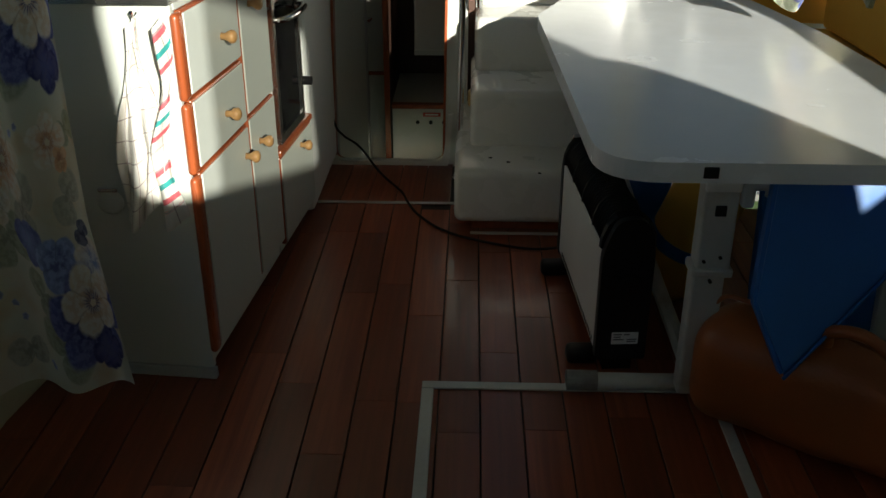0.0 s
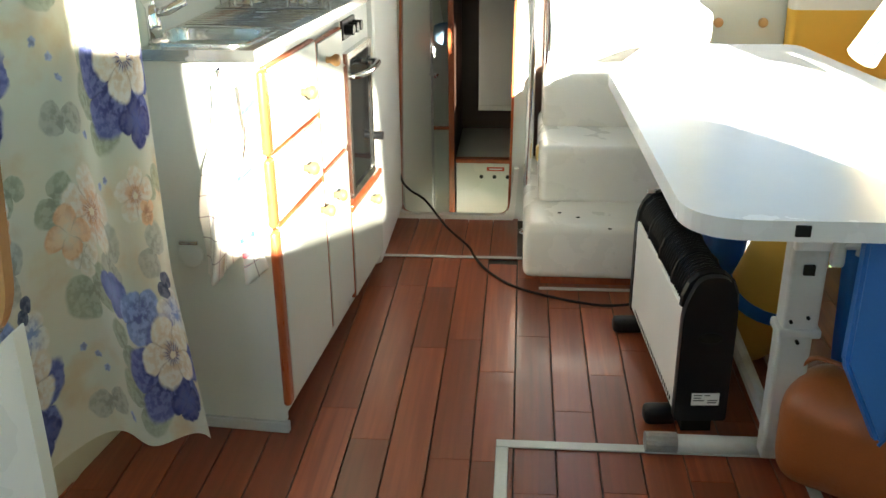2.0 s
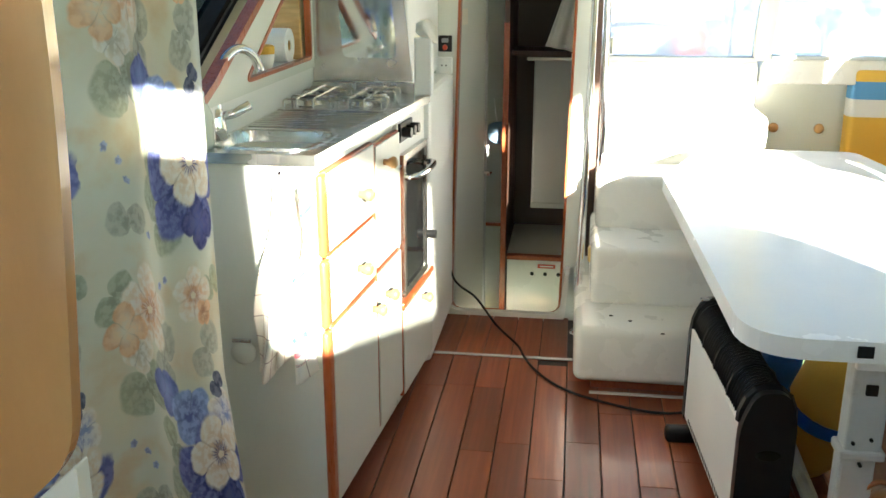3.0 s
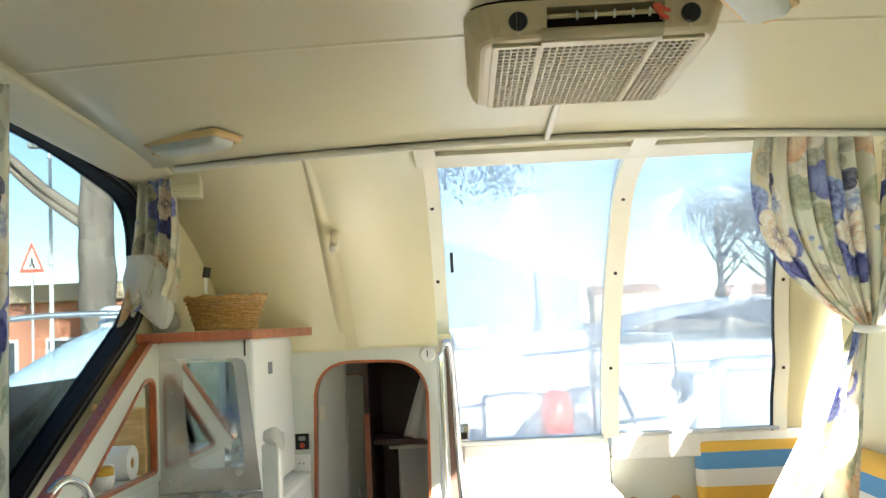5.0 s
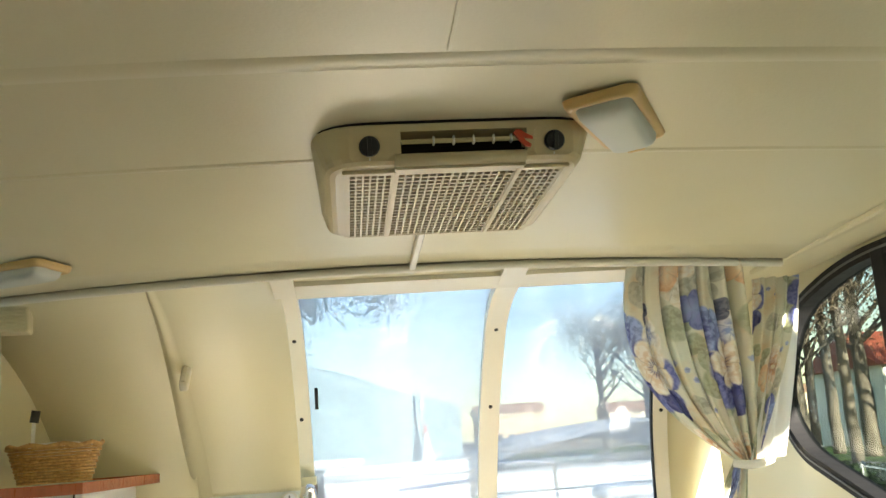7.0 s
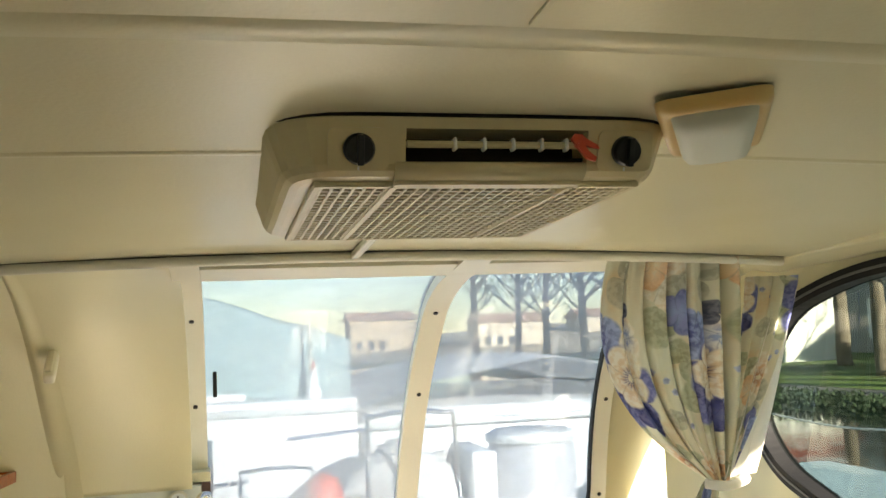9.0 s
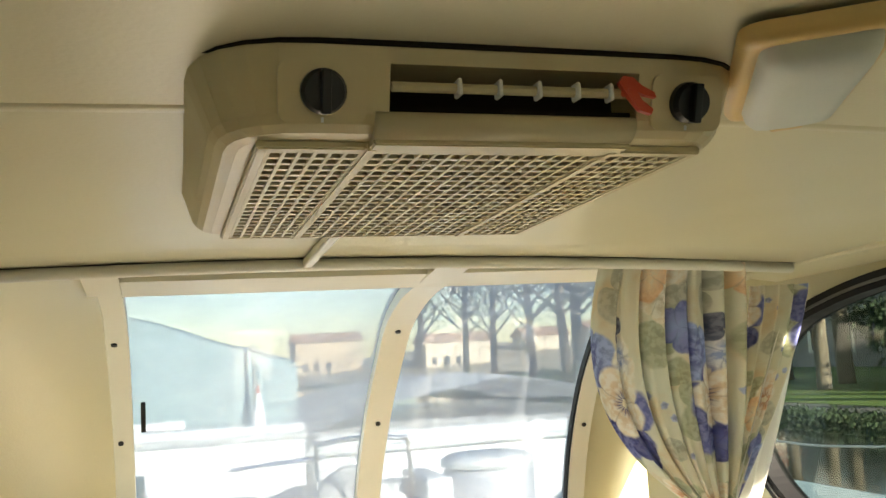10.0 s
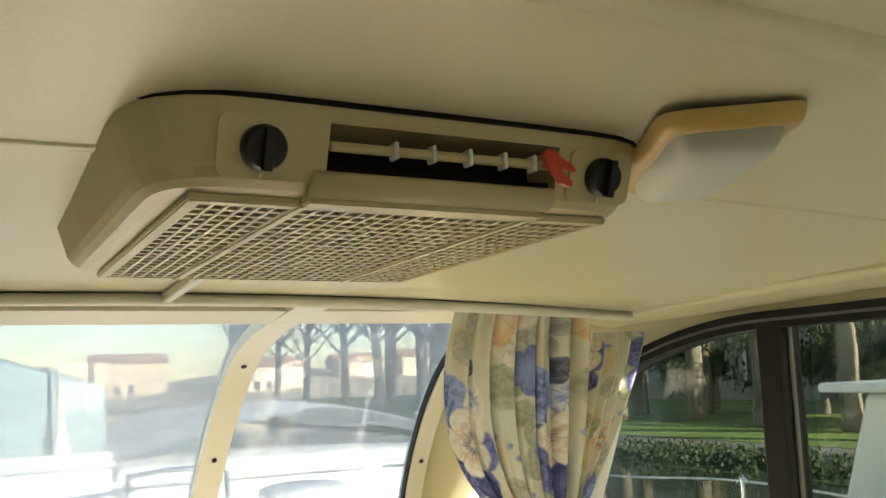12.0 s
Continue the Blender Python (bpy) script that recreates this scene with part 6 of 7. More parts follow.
part("skirt", cb, FLORAL, cur3, "", True)


# ---- outside ----
G = -1.10
GRASS = mat("grass", (0.085, 0.13, 0.035), 0.9, 0, 0.4, 0.15, 0.3, 12, 0.3, stain=(0.20, 0.17, 0.09), stain_amount=0.6)
BARK = mat("pale_bark", (0.22, 0.18, 0.14), 0.9, 0, 0.4, 2.2, 0.35, 6, 0.5, stretch=(1, 1, 0.35), stain=(0.36, 0.33, 0.27), stain_amount=0.8)
TWIG = mat("bare_twigs", (0.17, 0.125, 0.085), 0.9, 0, 0.4, 1.5, 0.2, 20, 0.3)
LEAF = mat("evergreen", (0.035, 0.065, 0.028), 0.8, 0, 0.5, 1.5, 0.2, 20, 0.3)
OLIVE = mat("dry_foliage", (0.16, 0.13, 0.06), 0.8, 0, 0.5, 1.5, 0.2, 20, 0.3)
TERRACOTTA = mat("terracotta_wall", (0.50, 0.20, 0.11), 0.85, 0, 0.12, 0.5, 0.1, 6, 0.1)
OCHRE = mat("ochre_render", (0.55, 0.42, 0.27), 0.9, 0, 0.15, 0.4, 0.1, 5, 0.1)
FARWALL = mat("pale_render", (0.62, 0.52, 0.38), 0.9, 0, 0.12, 0.3, 0.1, 5, 0.1)
FARROOF = mat("old_roof_tiles", (0.46, 0.27, 0.17), 0.9, 0, 0.2, 0.5, 0.2, 4, 0.2)
GREYWALL = mat("grey_render", (0.34, 0.33, 0.31), 0.9, 0, 0.12, 0.4, 0.1, 5, 0.1)
ASPHALT = mat("asphalt", (0.16, 0.155, 0.15), 0.9, 0, 0.2, 0.6, 0.3, 30, 0.2)
HULL = mat("hull_gelcoat", (0.80, 0.80, 0.79), 0.3, 0, 0.04, 0.8, 0.02, 20, 0.03, coat=0.2)
DECKBLUE = mat("pale_blue_deck", (0.43, 0.56, 0.62), 0.55, 0, 0.06, 1, 0.05, 60, 0.05)
COVER = cloth("boat_cover", (0.78, 0.77, 0.74), 0.2)
TEAL = cloth("teal_tarpaulin", (0.36, 0.47, 0.46), 0.2)
WATER = mat("canal_water", (0.03, 0.04, 0.032), 0.08, 0, 0.3, 0.3, 0.25, 3.0, 0.0, uneven=0.04)
DARKGLASS = mat("far_window_glass", (0.05, 0.06, 0.07), 0.1, 0, 0.1, 1, 0, 10, 0)

structure("ground", plate([(-600, -600), (600, -600), (600, 600), (-600, 600)], [], "z", G - 0.3, 0.3), GRASS, "winter grass and bare earth round the mooring", "ground")
structure("water", box(2.6, 19.0, -80, 100, G + 0.001, G + 0.02), WATER, "dark still canal water", "water")
structure("road", box(24.4, 26.6, -80, 120, G + 0.001, G + 0.03), ASPHALT, "pale grey lane along the far bank", "road")
structure("quay", box(-6.0, 2.6, 5.9, 30, G + 0.001, G + 0.05), ASPHALT, "grey hardstanding behind the boat", "pavement")
structure("roof_deck", box(-1.0, 1.85, -1.3, 2.75, 2.16, 2.24, 0.03), HULL, "white coachroof over the cabin", "roof")
# added out of view to keep the sun off the tied curtain
structure("roof_eave", box(1.851, 2.60, -0.25, 1.45, 2.165, 2.235, 0.03), HULL, "unseen white slab added beside the coachroof to shade the tied curtain", "roof")
structure("cockpit_floor", box(0.13, 2.4, 4.25, 6.0, 0.36, 0.40), HULL, "white cockpit sole", "deck")
for side, x0, x1 in (("left", -2.1, -1.31), ("right", 2.11, 2.6)):
    structure("side_deck_" + side, box(x0, x1, -1.3, 6.0, 0.40, 0.56, 0.03), HULL, "white side deck", "deck")


def clump(c, r, n, material, parent, rng, name="crown", leaf=0.12, flat=0.7):
    """A crown of many small leaf blades scattered in clusters."""
    b = bmesh.new()
    hubs = [Vector(c) + Vector((rng.gauss(0, 0.45), rng.gauss(0, 0.45), rng.gauss(0, 0.35 * flat))) * r for _ in range(16)]
    for k in range(n):
        h = hubs[k % len(hubs)]
        p = h + Vector((rng.gauss(0, 1), rng.gauss(0, 1), rng.gauss(0, 0.8))) * r * 0.2
        s = leaf * (0.6 + rng.random())
        q = Euler((rng.random() * 6.3, rng.random() * 6.3, rng.random() * 6.3)).to_matrix()
        vs = [b.verts.new(p + q @ Vector(w) * s) for w in ((-0.5, 0, 0), (0, -0.22, 0.05), (0.5, 0, 0), (0, 0.22, 0.05))]
        b.faces.new(vs)
    return part(name, b, material, parent)


def trunk_bm(x, y, r, h, rng, lean=0.0):
    pts = [(x + lean * t + 0.04 * r * rng.gauss(0, 1), y + 0.04 * r * rng.gauss(0, 1), G + h * t) for t in [k / 10 for k in range(11)]]
    b = tube(smooth_path(pts, 3), r, 14, None, 0.6)
    for v in b.verts:
        n = noise.noise(v.co * 4) * 0.06 * r * 3
        v.co += Vector((n, n, 0))
    return b


def tree(x, y, r, h, label, rng, crown=None, limbs=6, lean=0.0, leaf_mat=None, n=1500, crown_r=2.5, leaf=0.14):
    ob = thing("tree", label, "tree", None, "trees along the banks")
    part("trunk", trunk_bm(x, y, r, h, rng, lean), BARK, ob, "", True)
    b = None
    for k in range(limbs):
        a = rng.random() * 6.28
        t0 = 0.45 + 0.5 * rng.random()
        p = Vector((x + lean * t0, y, G + h * t0))
        l = h * (0.25 + 0.2 * rng.random())
        pts = [p + Vector((math.cos(a) * l * t, math.sin(a) * l * t, l * (0.7 * t + 0.3 * t * t))) + Vector((rng.gauss(0, 0.1), rng.gauss(0, 0.1), 0)) * t for t in (0, 0.25, 0.5, 0.75, 1)]
        b = tube(smooth_path(pts, 3), r * 0.30, 7, b, 0.2)
        for _ in range(3):
            i = rng.choice((2, 3))
            a2 = a + rng.uniform(-1.2, 1.2)
            q = pts[i]
            l2 = l * 0.5
            b = tube(smooth_path([q + Vector((math.cos(a2) * l2 * t, math.sin(a2) * l2 * t, l2 * 0.8 * t)) for t in (0, 0.5, 1)], 3), r * 0.15, 5, b, 0.25)
    if b:
        part("limbs", b, BARK, ob, "", True)
    if leaf_mat:
        clump((x + lean, y, G + h * 1.02), crown_r, n, leaf_mat, ob, rng, "crown", leaf)
    return ob


rng = random.Random(11)
# left bank: pines and a terracotta building
tree(-4.55, 12.0, 0.27, 8.5, "tall pine with pale flaking bark beside the lawn", rng, limbs=3, leaf_mat=LEAF, n=6000, crown_r=2.2, leaf=0.16)
tree(-3.6, 16.5, 0.20, 5.0, "pine with a low green branch", rng, limbs=2, leaf_mat=LEAF, n=2500, crown_r=0.8, leaf=0.11)
tree(-12.0, 14.0, 0.2, 8.0, "bare branching tree on the lawn", rng, limbs=9)
house = thing("terracotta_building", "low terracotta building with a pale roof band behind trees", "building")
part("wall", box(-16.0, -3.2, 26.0, 34.0, G, 2.6), TERRACOTTA, house)
part("roof", box(-16.3, -2.9, 25.7, 34.3, 2.6, 3.1, 0.05), OCHRE, house)
for k in range(7):
    w = part("window", box(-15.0 + 1.7 * k, -14.1 + 1.7 * k, 25.94, 26.0, 0.4, 1.6), PLASTIC_WHITE, house, "white-framed window")
    part("pane", box(-14.92 + 1.7 * k, -14.18 + 1.7 * k, 25.92, 25.94, 0.48, 1.52), DARKGLASS, w)
hut = thing("white_post_box", "pale panel board beside the path", "panel")
part("board", box(-5.25, -4.95, 9.5, 9.56, 0.6, 2.45, 0.02), CREAM, hut)
part("post", rod((-5.1, 9.58, G), (-5.1, 9.58, 0.6), 0.05), STRIP, hut)
sign = thing("road_sign", "triangular red-edged warning sign on a grey post", "sign", pose(-5.60, 12.4, 2.42, 0, 0, 15) @ Matrix.Diagonal((0.5, 0.5, 0.75, 1)))
part("edge", plate([(-0.32, 0.0), (0.32, 0.0), (0.0, 0.56)], [], "y", 0.0, 0.02), RED, sign)
part("field", plate([(-0.22, 0.06), (0.22, 0.06), (0.0, 0.44)], [], "y", -0.006, 0.004), PAPER, sign)
part("symbol", plate([(-0.09, 0.08), (-0.02, 0.17), (-0.03, 0.26), (0.03, 0.27), (0.04, 0.17), (0.10, 0.08), (0.05, 0.08), (0.0, 0.14), (-0.05, 0.08)], [], "y", -0.010, 0.003), BLACK, sign)
part("post", rod((0, 0.05, -3.4), (0, 0.05, 0.5), 0.035), STRIP, sign)
slamp = thing("street_lamp", "slender white street lamp", "street lamp")
part("pole", rod((-9.2, 21.0, G), (-9.2, 21.0, 6.0), 0.06, 10, 0.04), WHITE, slamp)
part("head", box(-9.7, -9.1, 20.9, 21.1, 5.95, 6.1, 0.03), STRIP, slamp)
hedge = thing("hedge", "clipped dark evergreen hedge along the lawn", "hedge")
b = bmesh.new()
for k in range(9000):
    p = Vector((rng.uniform(-14, -2.4), 14.5 + rng.gauss(0, 0.45), G + 1.9 * rng.random() ** 0.7))
    q = Euler((rng.random() * 6.3, rng.random() * 6.3, rng.random() * 6.3)).to_matrix()
    vs = [b.verts.new(p + q @ Vector(w) * 0.16) for w in ((-0.5, 0, 0), (0, -0.3, 0), (0.5, 0, 0), (0, 0.3, 0))]
    b.faces.new(vs)
part("leaves", b, OLIVE, hedge)
# neighbour boat on the left: pale moulded tank with rail
nb = thing("moored_dinghy", "pale blue moulded boat console with a bent steel rail", "boat")
b = box(-4.0, -1.95, 6.6, 8.8, G + 0.3, 1.57, 0.30, 6)
bmesh.ops.subdivide_edges(b, edges=[e for e in b.edges if e.calc_length() > 0.8], cuts=5, use_grid_fill=True)
for v in b.verts:
    if v.co.z > 0.6:
        v.co.z -= 0.55 * max(0, -2.55 - v.co.x) * (v.co.z - 0.6)
part("console", b, DECKBLUE, nb, "", True)
part("cap", lathe([(0.13, 0), (0.13, 0.05), (0.11, 0.06), (0.11, 0.14), (0.07, 0.16)], Matrix.Translation((-2.42, 6.98, 1.56)), 20), HULL, nb, "", True)
part("rail", tube(smooth_path([(-3.9, 6.4, 0.5), (-3.6, 6.5, 1.35), (-3.2, 6.6, 1.62), (-2.4, 6.7, 1.66), (-1.7, 6.8, 1.60)], 6), 0.022, 8), ALU, nb, "", True)
part("hull", box(-4.4, -1.8, 6.4, 11.0, G + 0.05, 0.2, 0.2, 3), HULL, nb, "", True)
part("foredeck", box(-4.6, -2.5, 0.5, 6.3, G + 0.05, 0.62, 0.25, 4), DECKBLUE, nb, "", True)
lrope = thing("navy_banner", "white banner with a navy rope pattern on the rail", "banner")
part("cloth", box(-2.3, -1.9, 3.98, 4.0, 0.86, 1.02), PAPER, lrope)
for xx in (-2.05, -1.95):
    part("post", rod((xx, 4.01, 0.55), (xx, 4.01, 1.05), 0.012), CHROME, lrope)
for k in range(5):
    part("motif", box(-2.27 + 0.075 * k, -2.23 + 0.075 * k, 3.972, 3.98, 0.89, 0.99), mat("navy", (0.02, 0.03, 0.12), 0.6), lrope)

# astern: laid-up boats
def laid_up(x0, x1, y0, y1, top, label, material, ridge):
    ob = thing("laid_up_boat", label, "boat", None, "laid-up boats")
    b = sheet(lambda u, v: Vector((x0 + (x1 - x0) * u, y0 + (y1 - y0) * v, top - 0.55 * abs(u - 0.5) ** 1.5 * 2 - 0.25 * (v - ridge) ** 2 + 0.04 * noise.noise(Vector((u * 6, v * 6, x0))))), 30, 24)
    part("cover", b, material, ob, "", True)
    b = box(x0 + 0.05, x1 - 0.05, y0 + 0.05, y1 - 0.1, G + 0.05, top - 0.45, 0.12, 3)
    for v in b.verts:
        if v.co.z < 0:
            v.co.x += (0.5 * (x0 + x1) - v.co.x) * 0.25
    part("hull", b, HULL, ob, "", True)
    part("rub_rail", box(x0, x1, y0 - 0.02, y0 + 0.05, top - 0.62, top - 0.55, 0.02), STRIP, ob)
    for k in range(2):
        part("port", box(x0 + 0.5 + 0.9 * k, x0 + 0.75 + 0.9 * k, y0 + 0.03, y0 + 0.049, top - 1.0, top - 0.86, 0.02), STRIP, ob)
    return ob


laid_up(1.35, 4.9, 9.2, 14.0, 1.62, "laid-up white motor boat under a white cover", COVER, 0.4)
stern = thing("laid_up_boat", "white boat stern with a flat top and rub rail", "boat", None, "laid-up boats")
part("hull", box(-2.5, 1.24, 8.4, 13.0, G + 0.05, 1.36, 0.03, 3), HULL, stern)
part("rub_rail", box(-2.52, 1.26, 8.37, 8.42, 1.24, 1.30, 0.015), STRIP, stern)
part("hatch", box(-0.1, 0.35, 8.55, 8.75, 1.361, 1.43, 0.02), HULL, stern)
tarp = thing("tarpaulin_shelter", "pale teal tarpaulin stretched over a boat frame", "tarpaulin")
TEALTOP = lambda x: 1.84 + 0.31 * min(1.5, 1.25 - x)
part("sheet", sheet(lambda u, v: Vector((-2.4 + 3.65 * u, 8.8 + 2.2 * v, TEALTOP(-2.4 + 3.65 * u) + 0.12 * v - 0.03 * abs(math.sin(u * 9)) + 0.03 * noise.noise(Vector((u * 9, v * 9, 0))))), 40, 16), TEAL, tarp, "", True)
part("side", sheet(lambda u, v: Vector((-2.4 + 3.65 * u, 8.8 + 0.04 * math.sin(u * 17 + 3 * v) * v, TEALTOP(-2.4 + 3.65 * u) * (1 - v) + 1.37 * v - 0.03 * abs(math.sin(u * 9)) * (1 - v))), 60, 10), TEAL, tarp, "", True)
part("frame_pole", rod((-2.3, 8.9, 1.362), (-2.3, 8.9, 2.2), 0.03), STEEL, tarp)
part("frame_pole", rod((1.2, 8.9, 1.362), (1.2, 8.9, 1.8), 0.03), STEEL, tarp)
tank = thing("water_barrel", "grey plastic barrel with a lid on deck", "barrel")
part("barrel", lathe([(0.31, 0), (0.33, 0.05), (0.33, 0.95), (0.30, 1.0)], Matrix.Translation((2.42, 7.55, 0.02)), 28), mat("grey_polyethylene", (0.58, 0.58, 0.60), 0.5, 0, 0.05, 1.5, 0.02, 30, 0.04), tank, "", True)
part("lid", lathe([(0.34, 1.0), (0.34, 1.05), (0.28, 1.08)], Matrix.Translation((2.42, 7.55, 0.02)), 28), PLASTIC_WHITE, tank, "", True)
part("stand", box(2.0, 2.84, 7.1, 8.0, G + 0.05, 0.019), HULL, tank)
tank2 = thing("white_locker", "white moulded deck locker beside the barrel", "locker")
part("body", box(1.86, 2.05, 7.2, 7.9, G + 0.05, 1.0, 0.03, 3), PLASTIC_WHITE, tank2, "", True)
rails = thing("pushpit", "bent stainless stern rail of a boat", "rail")
for x0, x1, z in ((1.05, 1.62, 1.33),):
    part("hoop", tube(smooth_path([(x0, 6.7, 0.1), (x0, 6.7, 1.2), (x0 + 0.06, 6.7, z), (x1 - 0.08, 6.7, z), (x1, 6.7, 1.2), (x1 + 0.03, 6.7, 0.1)], 6), 0.016, 8), CHROME, rails, "", True)
part("bar", rod((0.55, 6.72, 1.22), (1.1, 6.72, 1.25), 0.012), CHROME, rails)
part("bar", rod((1.04, 6.7, 0.72), (1.62, 6.7, 0.76), 0.014), CHROME, rails)
part("bar", rod((1.04, 6.7, 0.40), (1.64, 6.7, 0.44), 0.014), CHROME, rails)
part("deck", box(0.4, 2.0, 6.6, 7.1, G + 0.05, 0.1, 0.04), HULL, rails)
chair = thing("folded_tarp", "crumpled white tarpaulin over stacked gear", "tarpaulin")
b = ball((1.45, 7.6, 0.55), 0.55, None, (0.9, 0.7, 0.95), 4)
for v in b.verts:
    n = noise.noise(v.co * 4.0) * 0.16
    v.co += Vector((n, n * 0.6, n))
part("cover", b, COVER, chair, "", False)
part("pallet", box(0.95, 1.95, 7.25, 8.0, G + 0.05, 0.12), OCHRE, chair)
fend = thing("red_fender", "red plastic fender among the gear", "fender")
part("fender", lathe([(0.03, 0), (0.12, 0.06), (0.13, 0.30), (0.10, 0.40), (0.03, 0.44)], Matrix.Translation((0.80, 7.0, 0.52)), 16), RED, fend, "", True)
part("stand", box(0.7, 0.9, 6.9, 7.1, 0.101, 0.519), STRIP, fend)
cone = thing("marker_cone", "small white cone with a faded tip on the stern", "marker")
part("cone", rod((0.91, 8.60, 1.362), (0.91, 8.60, 1.60), 0.065, 16, 0.012), PAPER, cone)
part("tip", rod((0.91, 8.60, 1.60), (0.91, 8.60, 1.66), 0.018, 10, 0.006), RED, cone)
part("mast", rod((0.89, 8.68, 1.362), (0.89, 8.68, 2.0), 0.014), STEEL, cone)
# far astern: houses and trees on a low rise
rise = thing("far_rise", "low dry hillside far behind the moorings", "hill", kind="structure")
part("hill", sheet(lambda u, v: Vector((-160 + 420 * u, 130 + 60 * v, G + (4.5 + 2.0 * math.sin(u * 11) + 1.5 * math.sin(u * 27)) * math.sin(math.pi * 0.5 * v))), 80, 6), mat("dry_hillside", (0.46, 0.38, 0.26), 0.95, 0, 0.3, 0.05, 0.3, 1.0, 0.3), rise, "", True)
for k in range(16):
    hx, hy = -60 + 17 * k + rng.uniform(-4, 4), 150 + rng.uniform(-8, 8)
    hs = thing("far_house", "small ochre house with a tiled roof far off", "house", None, "far houses")
    w, d, h = rng.uniform(7, 12), 7.0, rng.uniform(4.5, 6.5)
    part("wall", box(hx, hx + w, hy, hy + d, G, G + h), rng.choice((OCHRE, FARWALL, FARWALL)), hs)
    part("roof", plate([(hy - 0.4, G + h), (hy + d + 0.4, G + h), (hy + d / 2, G + h + 1.6)], [], "x", hx - 0.4, w + 0.8), FARROOF, hs)
    for j in range(3):
        part("window", box(hx + 1 + 2.0 * j, hx + 1.9 + 2.0 * j, hy - 0.05, hy - 0.01, G + 1.5, G + 2.8), DARKGLASS, hs)
for k in range(8):
    tree(23 + 4.6 * k + rng.uniform(-1.5, 1.5), 44 + rng.uniform(-5, 10), rng.uniform(0.3, 0.42), rng.uniform(10, 14), "tall bare plane tree on the far bank", rng, limbs=9, leaf_mat=OLIVE, n=350, crown_r=5.0, leaf=0.35)
for x, y, r, h in ((19.7, 55, 0.24, 8.5), (20.3, 50, 0.27, 9), (20.8, 46.5, 0.30, 9), (21.8, 47.5, 0.24, 8), (22.4, 44.5, 0.32, 9.5), (23.6, 46, 0.26, 9), (19.9, 61, 0.25, 8.5), (18.9, 68, 0.3, 9)):
    tree(x, y, r, h, "tall bare plane tree on the far bank", rng, limbs=16, leaf_mat=TWIG, n=4500, crown_r=4.6, leaf=0.17, lean=rng.uniform(-0.5, 0.5))
tree(-6.0, 24, 0.3, 9, "dark pine behind the moorings", rng, limbs=3, leaf_mat=LEAF, n=8000, crown_r=3.5, leaf=0.15)
tree(-2.0, 27, 0.3, 7, "dark pine behind the moorings", rng, limbs=3, leaf_mat=LEAF, n=7000, crown_r=3.0, leaf=0.15)
# right bank
for y, x, r in ((32.5, 34.0, 0.55), (39.0, 36.0, 0.5), (27.0, 33.0, 0.45), (46.0, 38.0, 0.5), (21.0, 35.0, 0.5), (14.0, 34.0, 0.5), (54.0, 40.0, 0.5)):
    tree(x, y, r, 11, "broad plane tree on the far lawn", rng, limbs=7, leaf_mat=OLIVE, n=500, crown_r=4.5, leaf=0.4)
for y, x in ((44.0, 41.0), (30.0, 42.0), (24.0, 42.0), (19.0, 41.0), (36.5, 43)):
    tree(x, y, 0.25, 3.4, "dense dark evergreen on the far lawn", rng, limbs=2, leaf_mat=LEAF, n=3800, crown_r=3.0, leaf=0.35)
grey = thing("grey_building", "grey rendered building with tall pale-framed windows", "building")
part("wall", box(58, 66, 30, 95, G, 9.0), GREYWALL, grey)
part("roof", box(57.6, 66.4, 29.6, 95.4, 9.0, 9.5), TERRACOTTA, grey)
for k in range(14):
    w = part("window", box(57.9, 58.0, 33 + 4.4 * k, 34.6 + 4.4 * k, 0.2, 3.8), PLASTIC_WHITE, grey, "tall pale-framed window")
    part("pane", box(57.86, 57.9, 33.25 + 4.4 * k, 34.1 + 4.4 * k, 0.4, 3.6), DARKGLASS, w)
pink = thing("pink_building", "pink rendered house among dark trees", "building")
part("wall", box(52, 60, 17, 26, G, 8.0), TERRACOTTA, pink)
part("roof", box(51.6, 60.4, 16.6, 26.4, 8.0, 8.5), OCHRE, pink)
b = bmesh.new()
for k in range(26000):
    p = Vector((20.8 + rng.gauss(0, 0.9), rng.uniform(-5, 62), G + 0.42 * rng.random() ** 0.9))
    q = Euler((rng.random() * 6.3, rng.random() * 6.3, rng.random() * 6.3)).to_matrix()
    vs = [b.verts.new(p + q @ Vector(w) * 0.17) for w in ((-0.5, 0, 0), (0, -0.3, 0), (0.5, 0, 0), (0, 0.3, 0))]
    b.faces.new(vs)
lawn = structure("lawn", box(26.7, 57.0, -60, 120, G + 0.001, G + 0.04), mat("sunlit_lawn", (0.12, 0.20, 0.035), 0.9, 0, 0.4, 0.12, 0.3, 10, 0.3, stain=(0.22, 0.19, 0.08), stain_amount=0.4), "green winter lawn along the far lane", "lawn")
for x, y, r, h in ((29.5, 51.0, 0.48, 11), (31.0, 57.5, 0.40, 12), (28.6, 62.0, 0.3, 10)):
    tree(x, y, r, h, "forked bare plane tree with mottled bark", rng, limbs=12, leaf_mat=OLIVE, n=700, crown_r=4.5, leaf=0.22)
villa = thing("white_house", "white house with a red tiled roof behind the trees", "house")
part("wall", box(38, 47, 63, 73, G, 4.6), WHITE, villa)
part("roof", plate([(62.3, 4.6), (73.7, 4.6), (68, 7.4)], [], "x", 37.4, 10.2), mat("red_roof_tiles", (0.45, 0.10, 0.05), 0.8, 0, 0.2, 2, 0.4, 8, 0.3), villa)
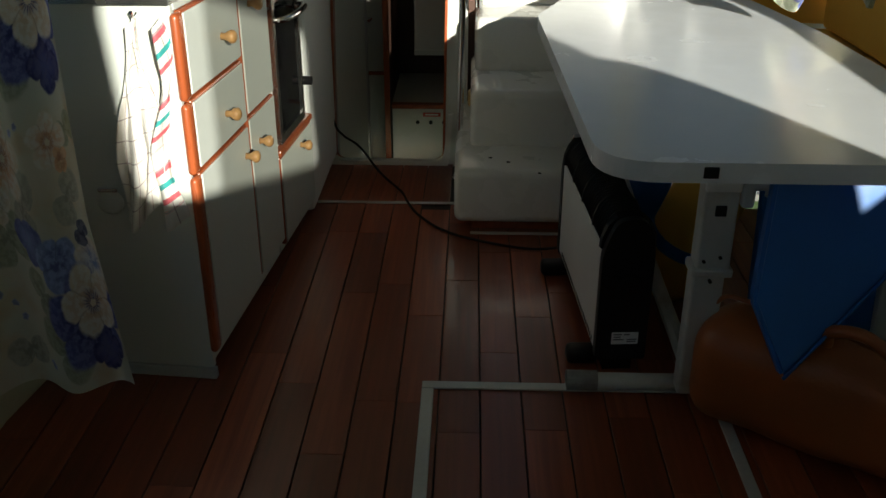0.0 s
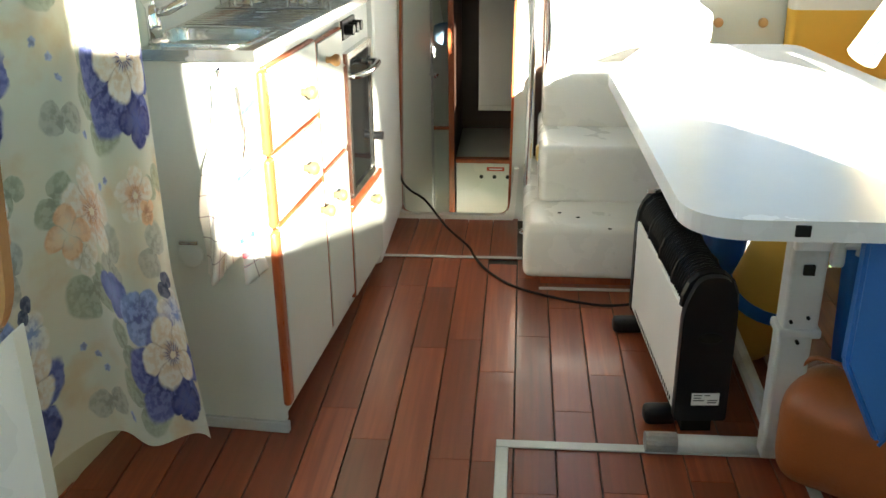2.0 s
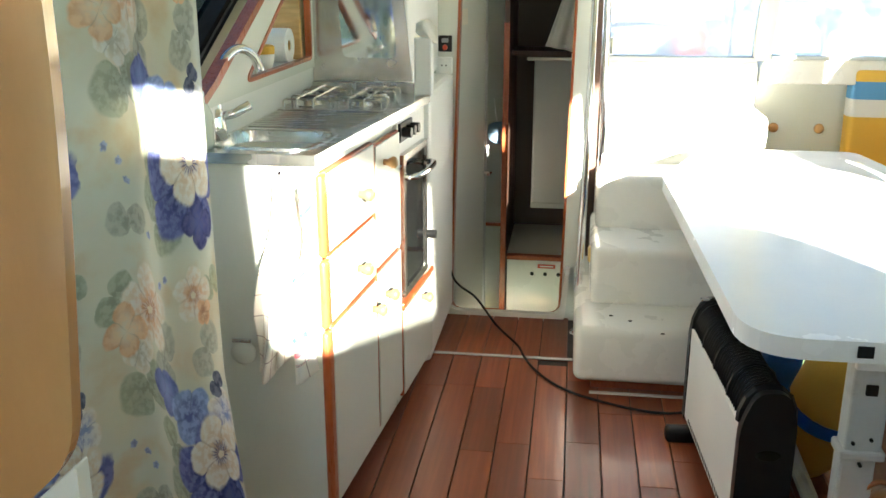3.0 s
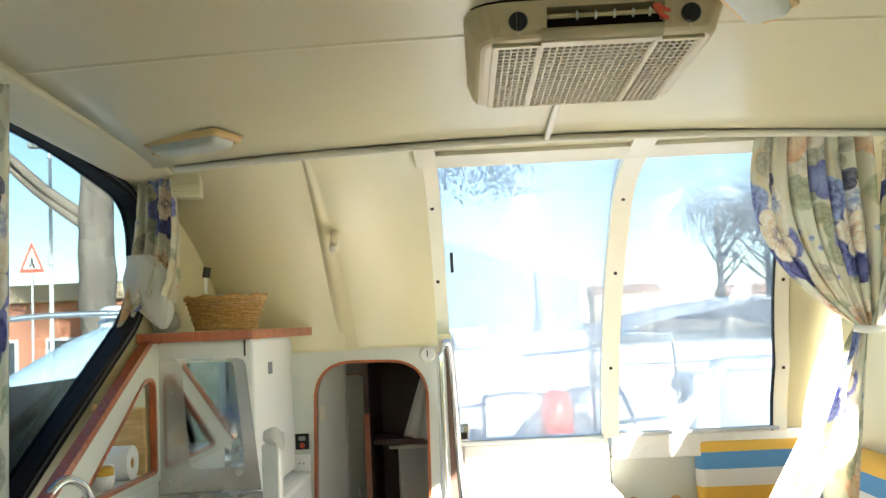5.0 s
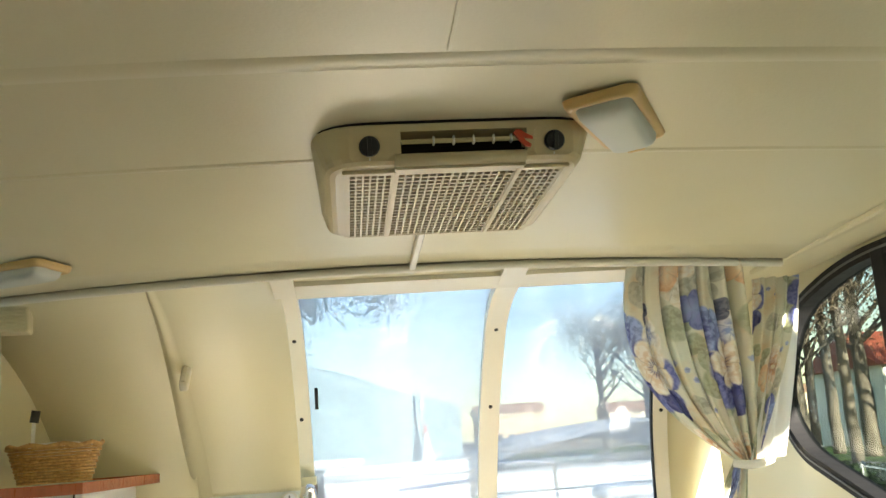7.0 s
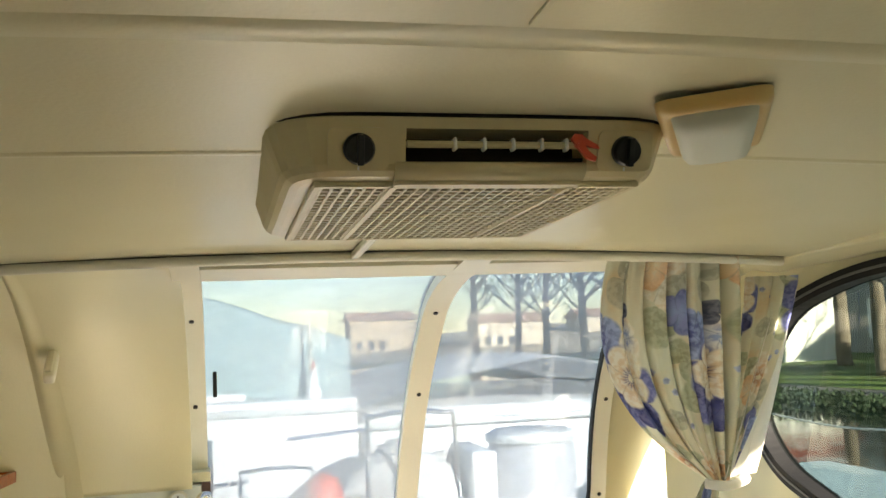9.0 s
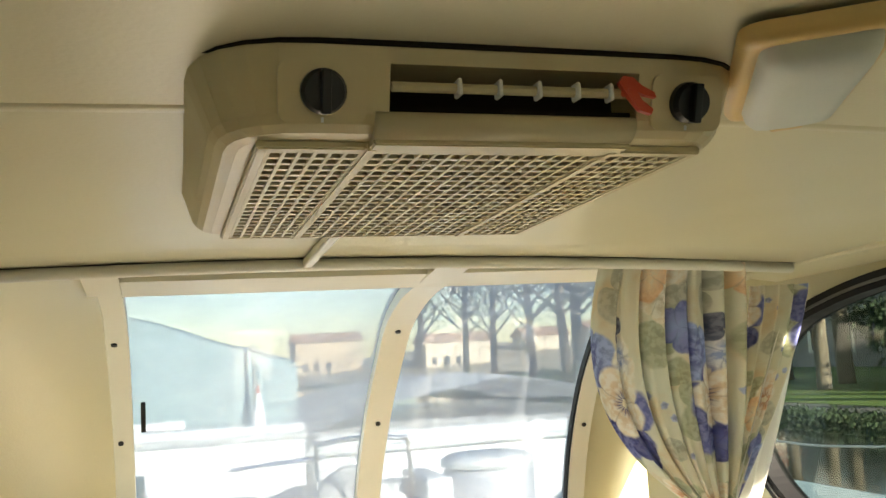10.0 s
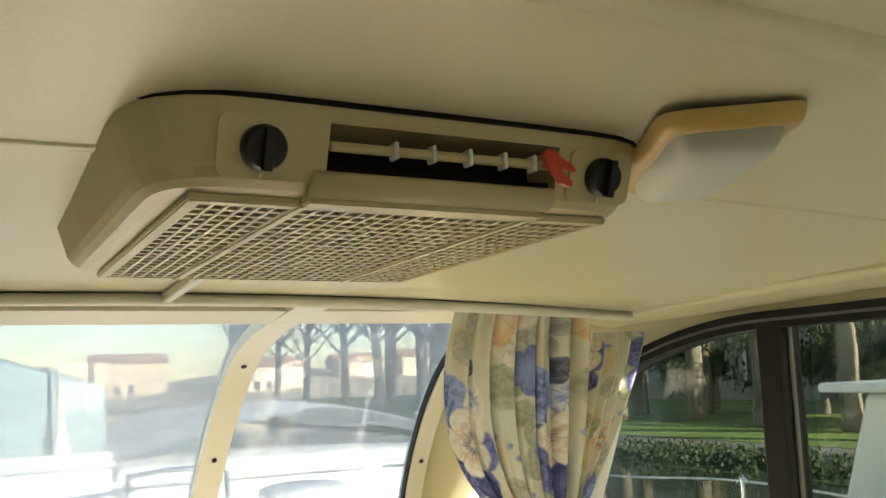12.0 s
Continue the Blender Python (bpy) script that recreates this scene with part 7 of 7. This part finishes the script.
for k in range(3):
    w = part("window", box(37.93, 38.0, 64.5 + 2.8 * k, 65.7 + 2.8 * k, 1.2, 3.2), GREYWALL, villa)
    part("pane", box(37.90, 37.93, 64.6 + 2.8 * k, 65.6 + 2.8 * k, 1.3, 3.1), DARKGLASS, w)
bank = thing("bank_scrub", "low dark scrub along the canal bank", "scrub", kind="stuff")
part("scrub", b, LEAF, bank)
# neighbour catamaran to the right
nc = thing("neighbour_boat", "moored boat with pale blue deck, white console and lifelines", "boat")
part("deck", box(5.2, 7.4, 1.0, 11.0, 0.02, 0.12, 0.05), DECKBLUE, nc)
part("hull", box(5.3, 7.3, 1.1, 10.9, G + 0.05, 0.019, 0.1), HULL, nc)
cb = box(5.6, 7.2, 3.4, 5.35, 0.121, 1.62, 0.04, 3)
for v in cb.verts:
    if v.co.y > 4.5:
        v.co.y += 0.34 * (1.62 - v.co.z)
con = part("console", cb, HULL, nc, "white moulded console")
part("console_top", box(5.45, 7.3, 3.2, 5.62, 1.621, 1.69, 0.025, 3), HULL, con)
for y in (3.0, 6.27, 9.4):
    st = part("stanchion", rod((5.35, y, 0.12), (5.35, y, 1.0), 0.018, 10), CHROME, nc)
    part("stanchion_eye", tube([(5.35, y - 0.05, 0.97), (5.35, y, 1.02), (5.35, y + 0.05, 0.97)], 0.012, 8), CHROME, st)
part("lifeline", tube(smooth_path([(5.35, 3.0, 0.98), (5.35, 4.6, 0.93), (5.35, 6.27, 0.98), (5.35, 7.9, 0.90), (5.35, 9.4, 0.98)], 6), 0.010, 6), PLASTIC_WHITE, nc, "white lifeline", True)
part("deck_rail", tube(smooth_path([(6.2, 5.7, 0.12), (6.2, 5.75, 0.60), (6.2, 6.6, 0.62), (6.2, 6.65, 0.12)], 5), 0.02, 8), CHROME, nc, "", True)


# ---- sole planks ----
def plank_mesh(w, l):
    me = bpy.data.meshes.new("plank")
    b = box(0, w, 0, l, 0, 0.009, 0.0012, 1)
    b.to_mesh(me)
    b.free()
    me.materials.append(PLANK)
    return me


floor_ob = bpy.data.objects["floor"]
rng = random.Random(7)
shapes = {}
PITCH, GAP = 0.1007, 0.0034
for k in range(-12, 18):
    x = -0.068 + PITCH * k
    y = -1.1 - rng.random() * 0.8
    while y < 3.195:
        l = rng.choice((0.42, 0.52, 0.60, 0.75, 0.90))
        a, c = max(y, -1.1), min(y + l, 3.195)
        y += l
        if c - a < 0.05:
            continue
        key = round(c - a - 0.0012, 2)
        if key not in shapes:
            shapes[key] = plank_mesh(PITCH - GAP, key)
        ob = new("plank", shapes[key])
        ob.parent = floor_ob
        ob.location = (x + GAP / 2, a, -0.0085)
floor_ob = bpy.data.objects["floor_threshold"]
for k in range(-4, 1):
    x = -0.068 + PITCH * k
    ob = new("plank", shapes.setdefault("t", plank_mesh(PITCH - GAP, 0.50)))
    ob.parent = floor_ob
    ob.matrix_basis = pose(x + GAP / 2, 3.215, -0.0115, -4.3, 0, 0)
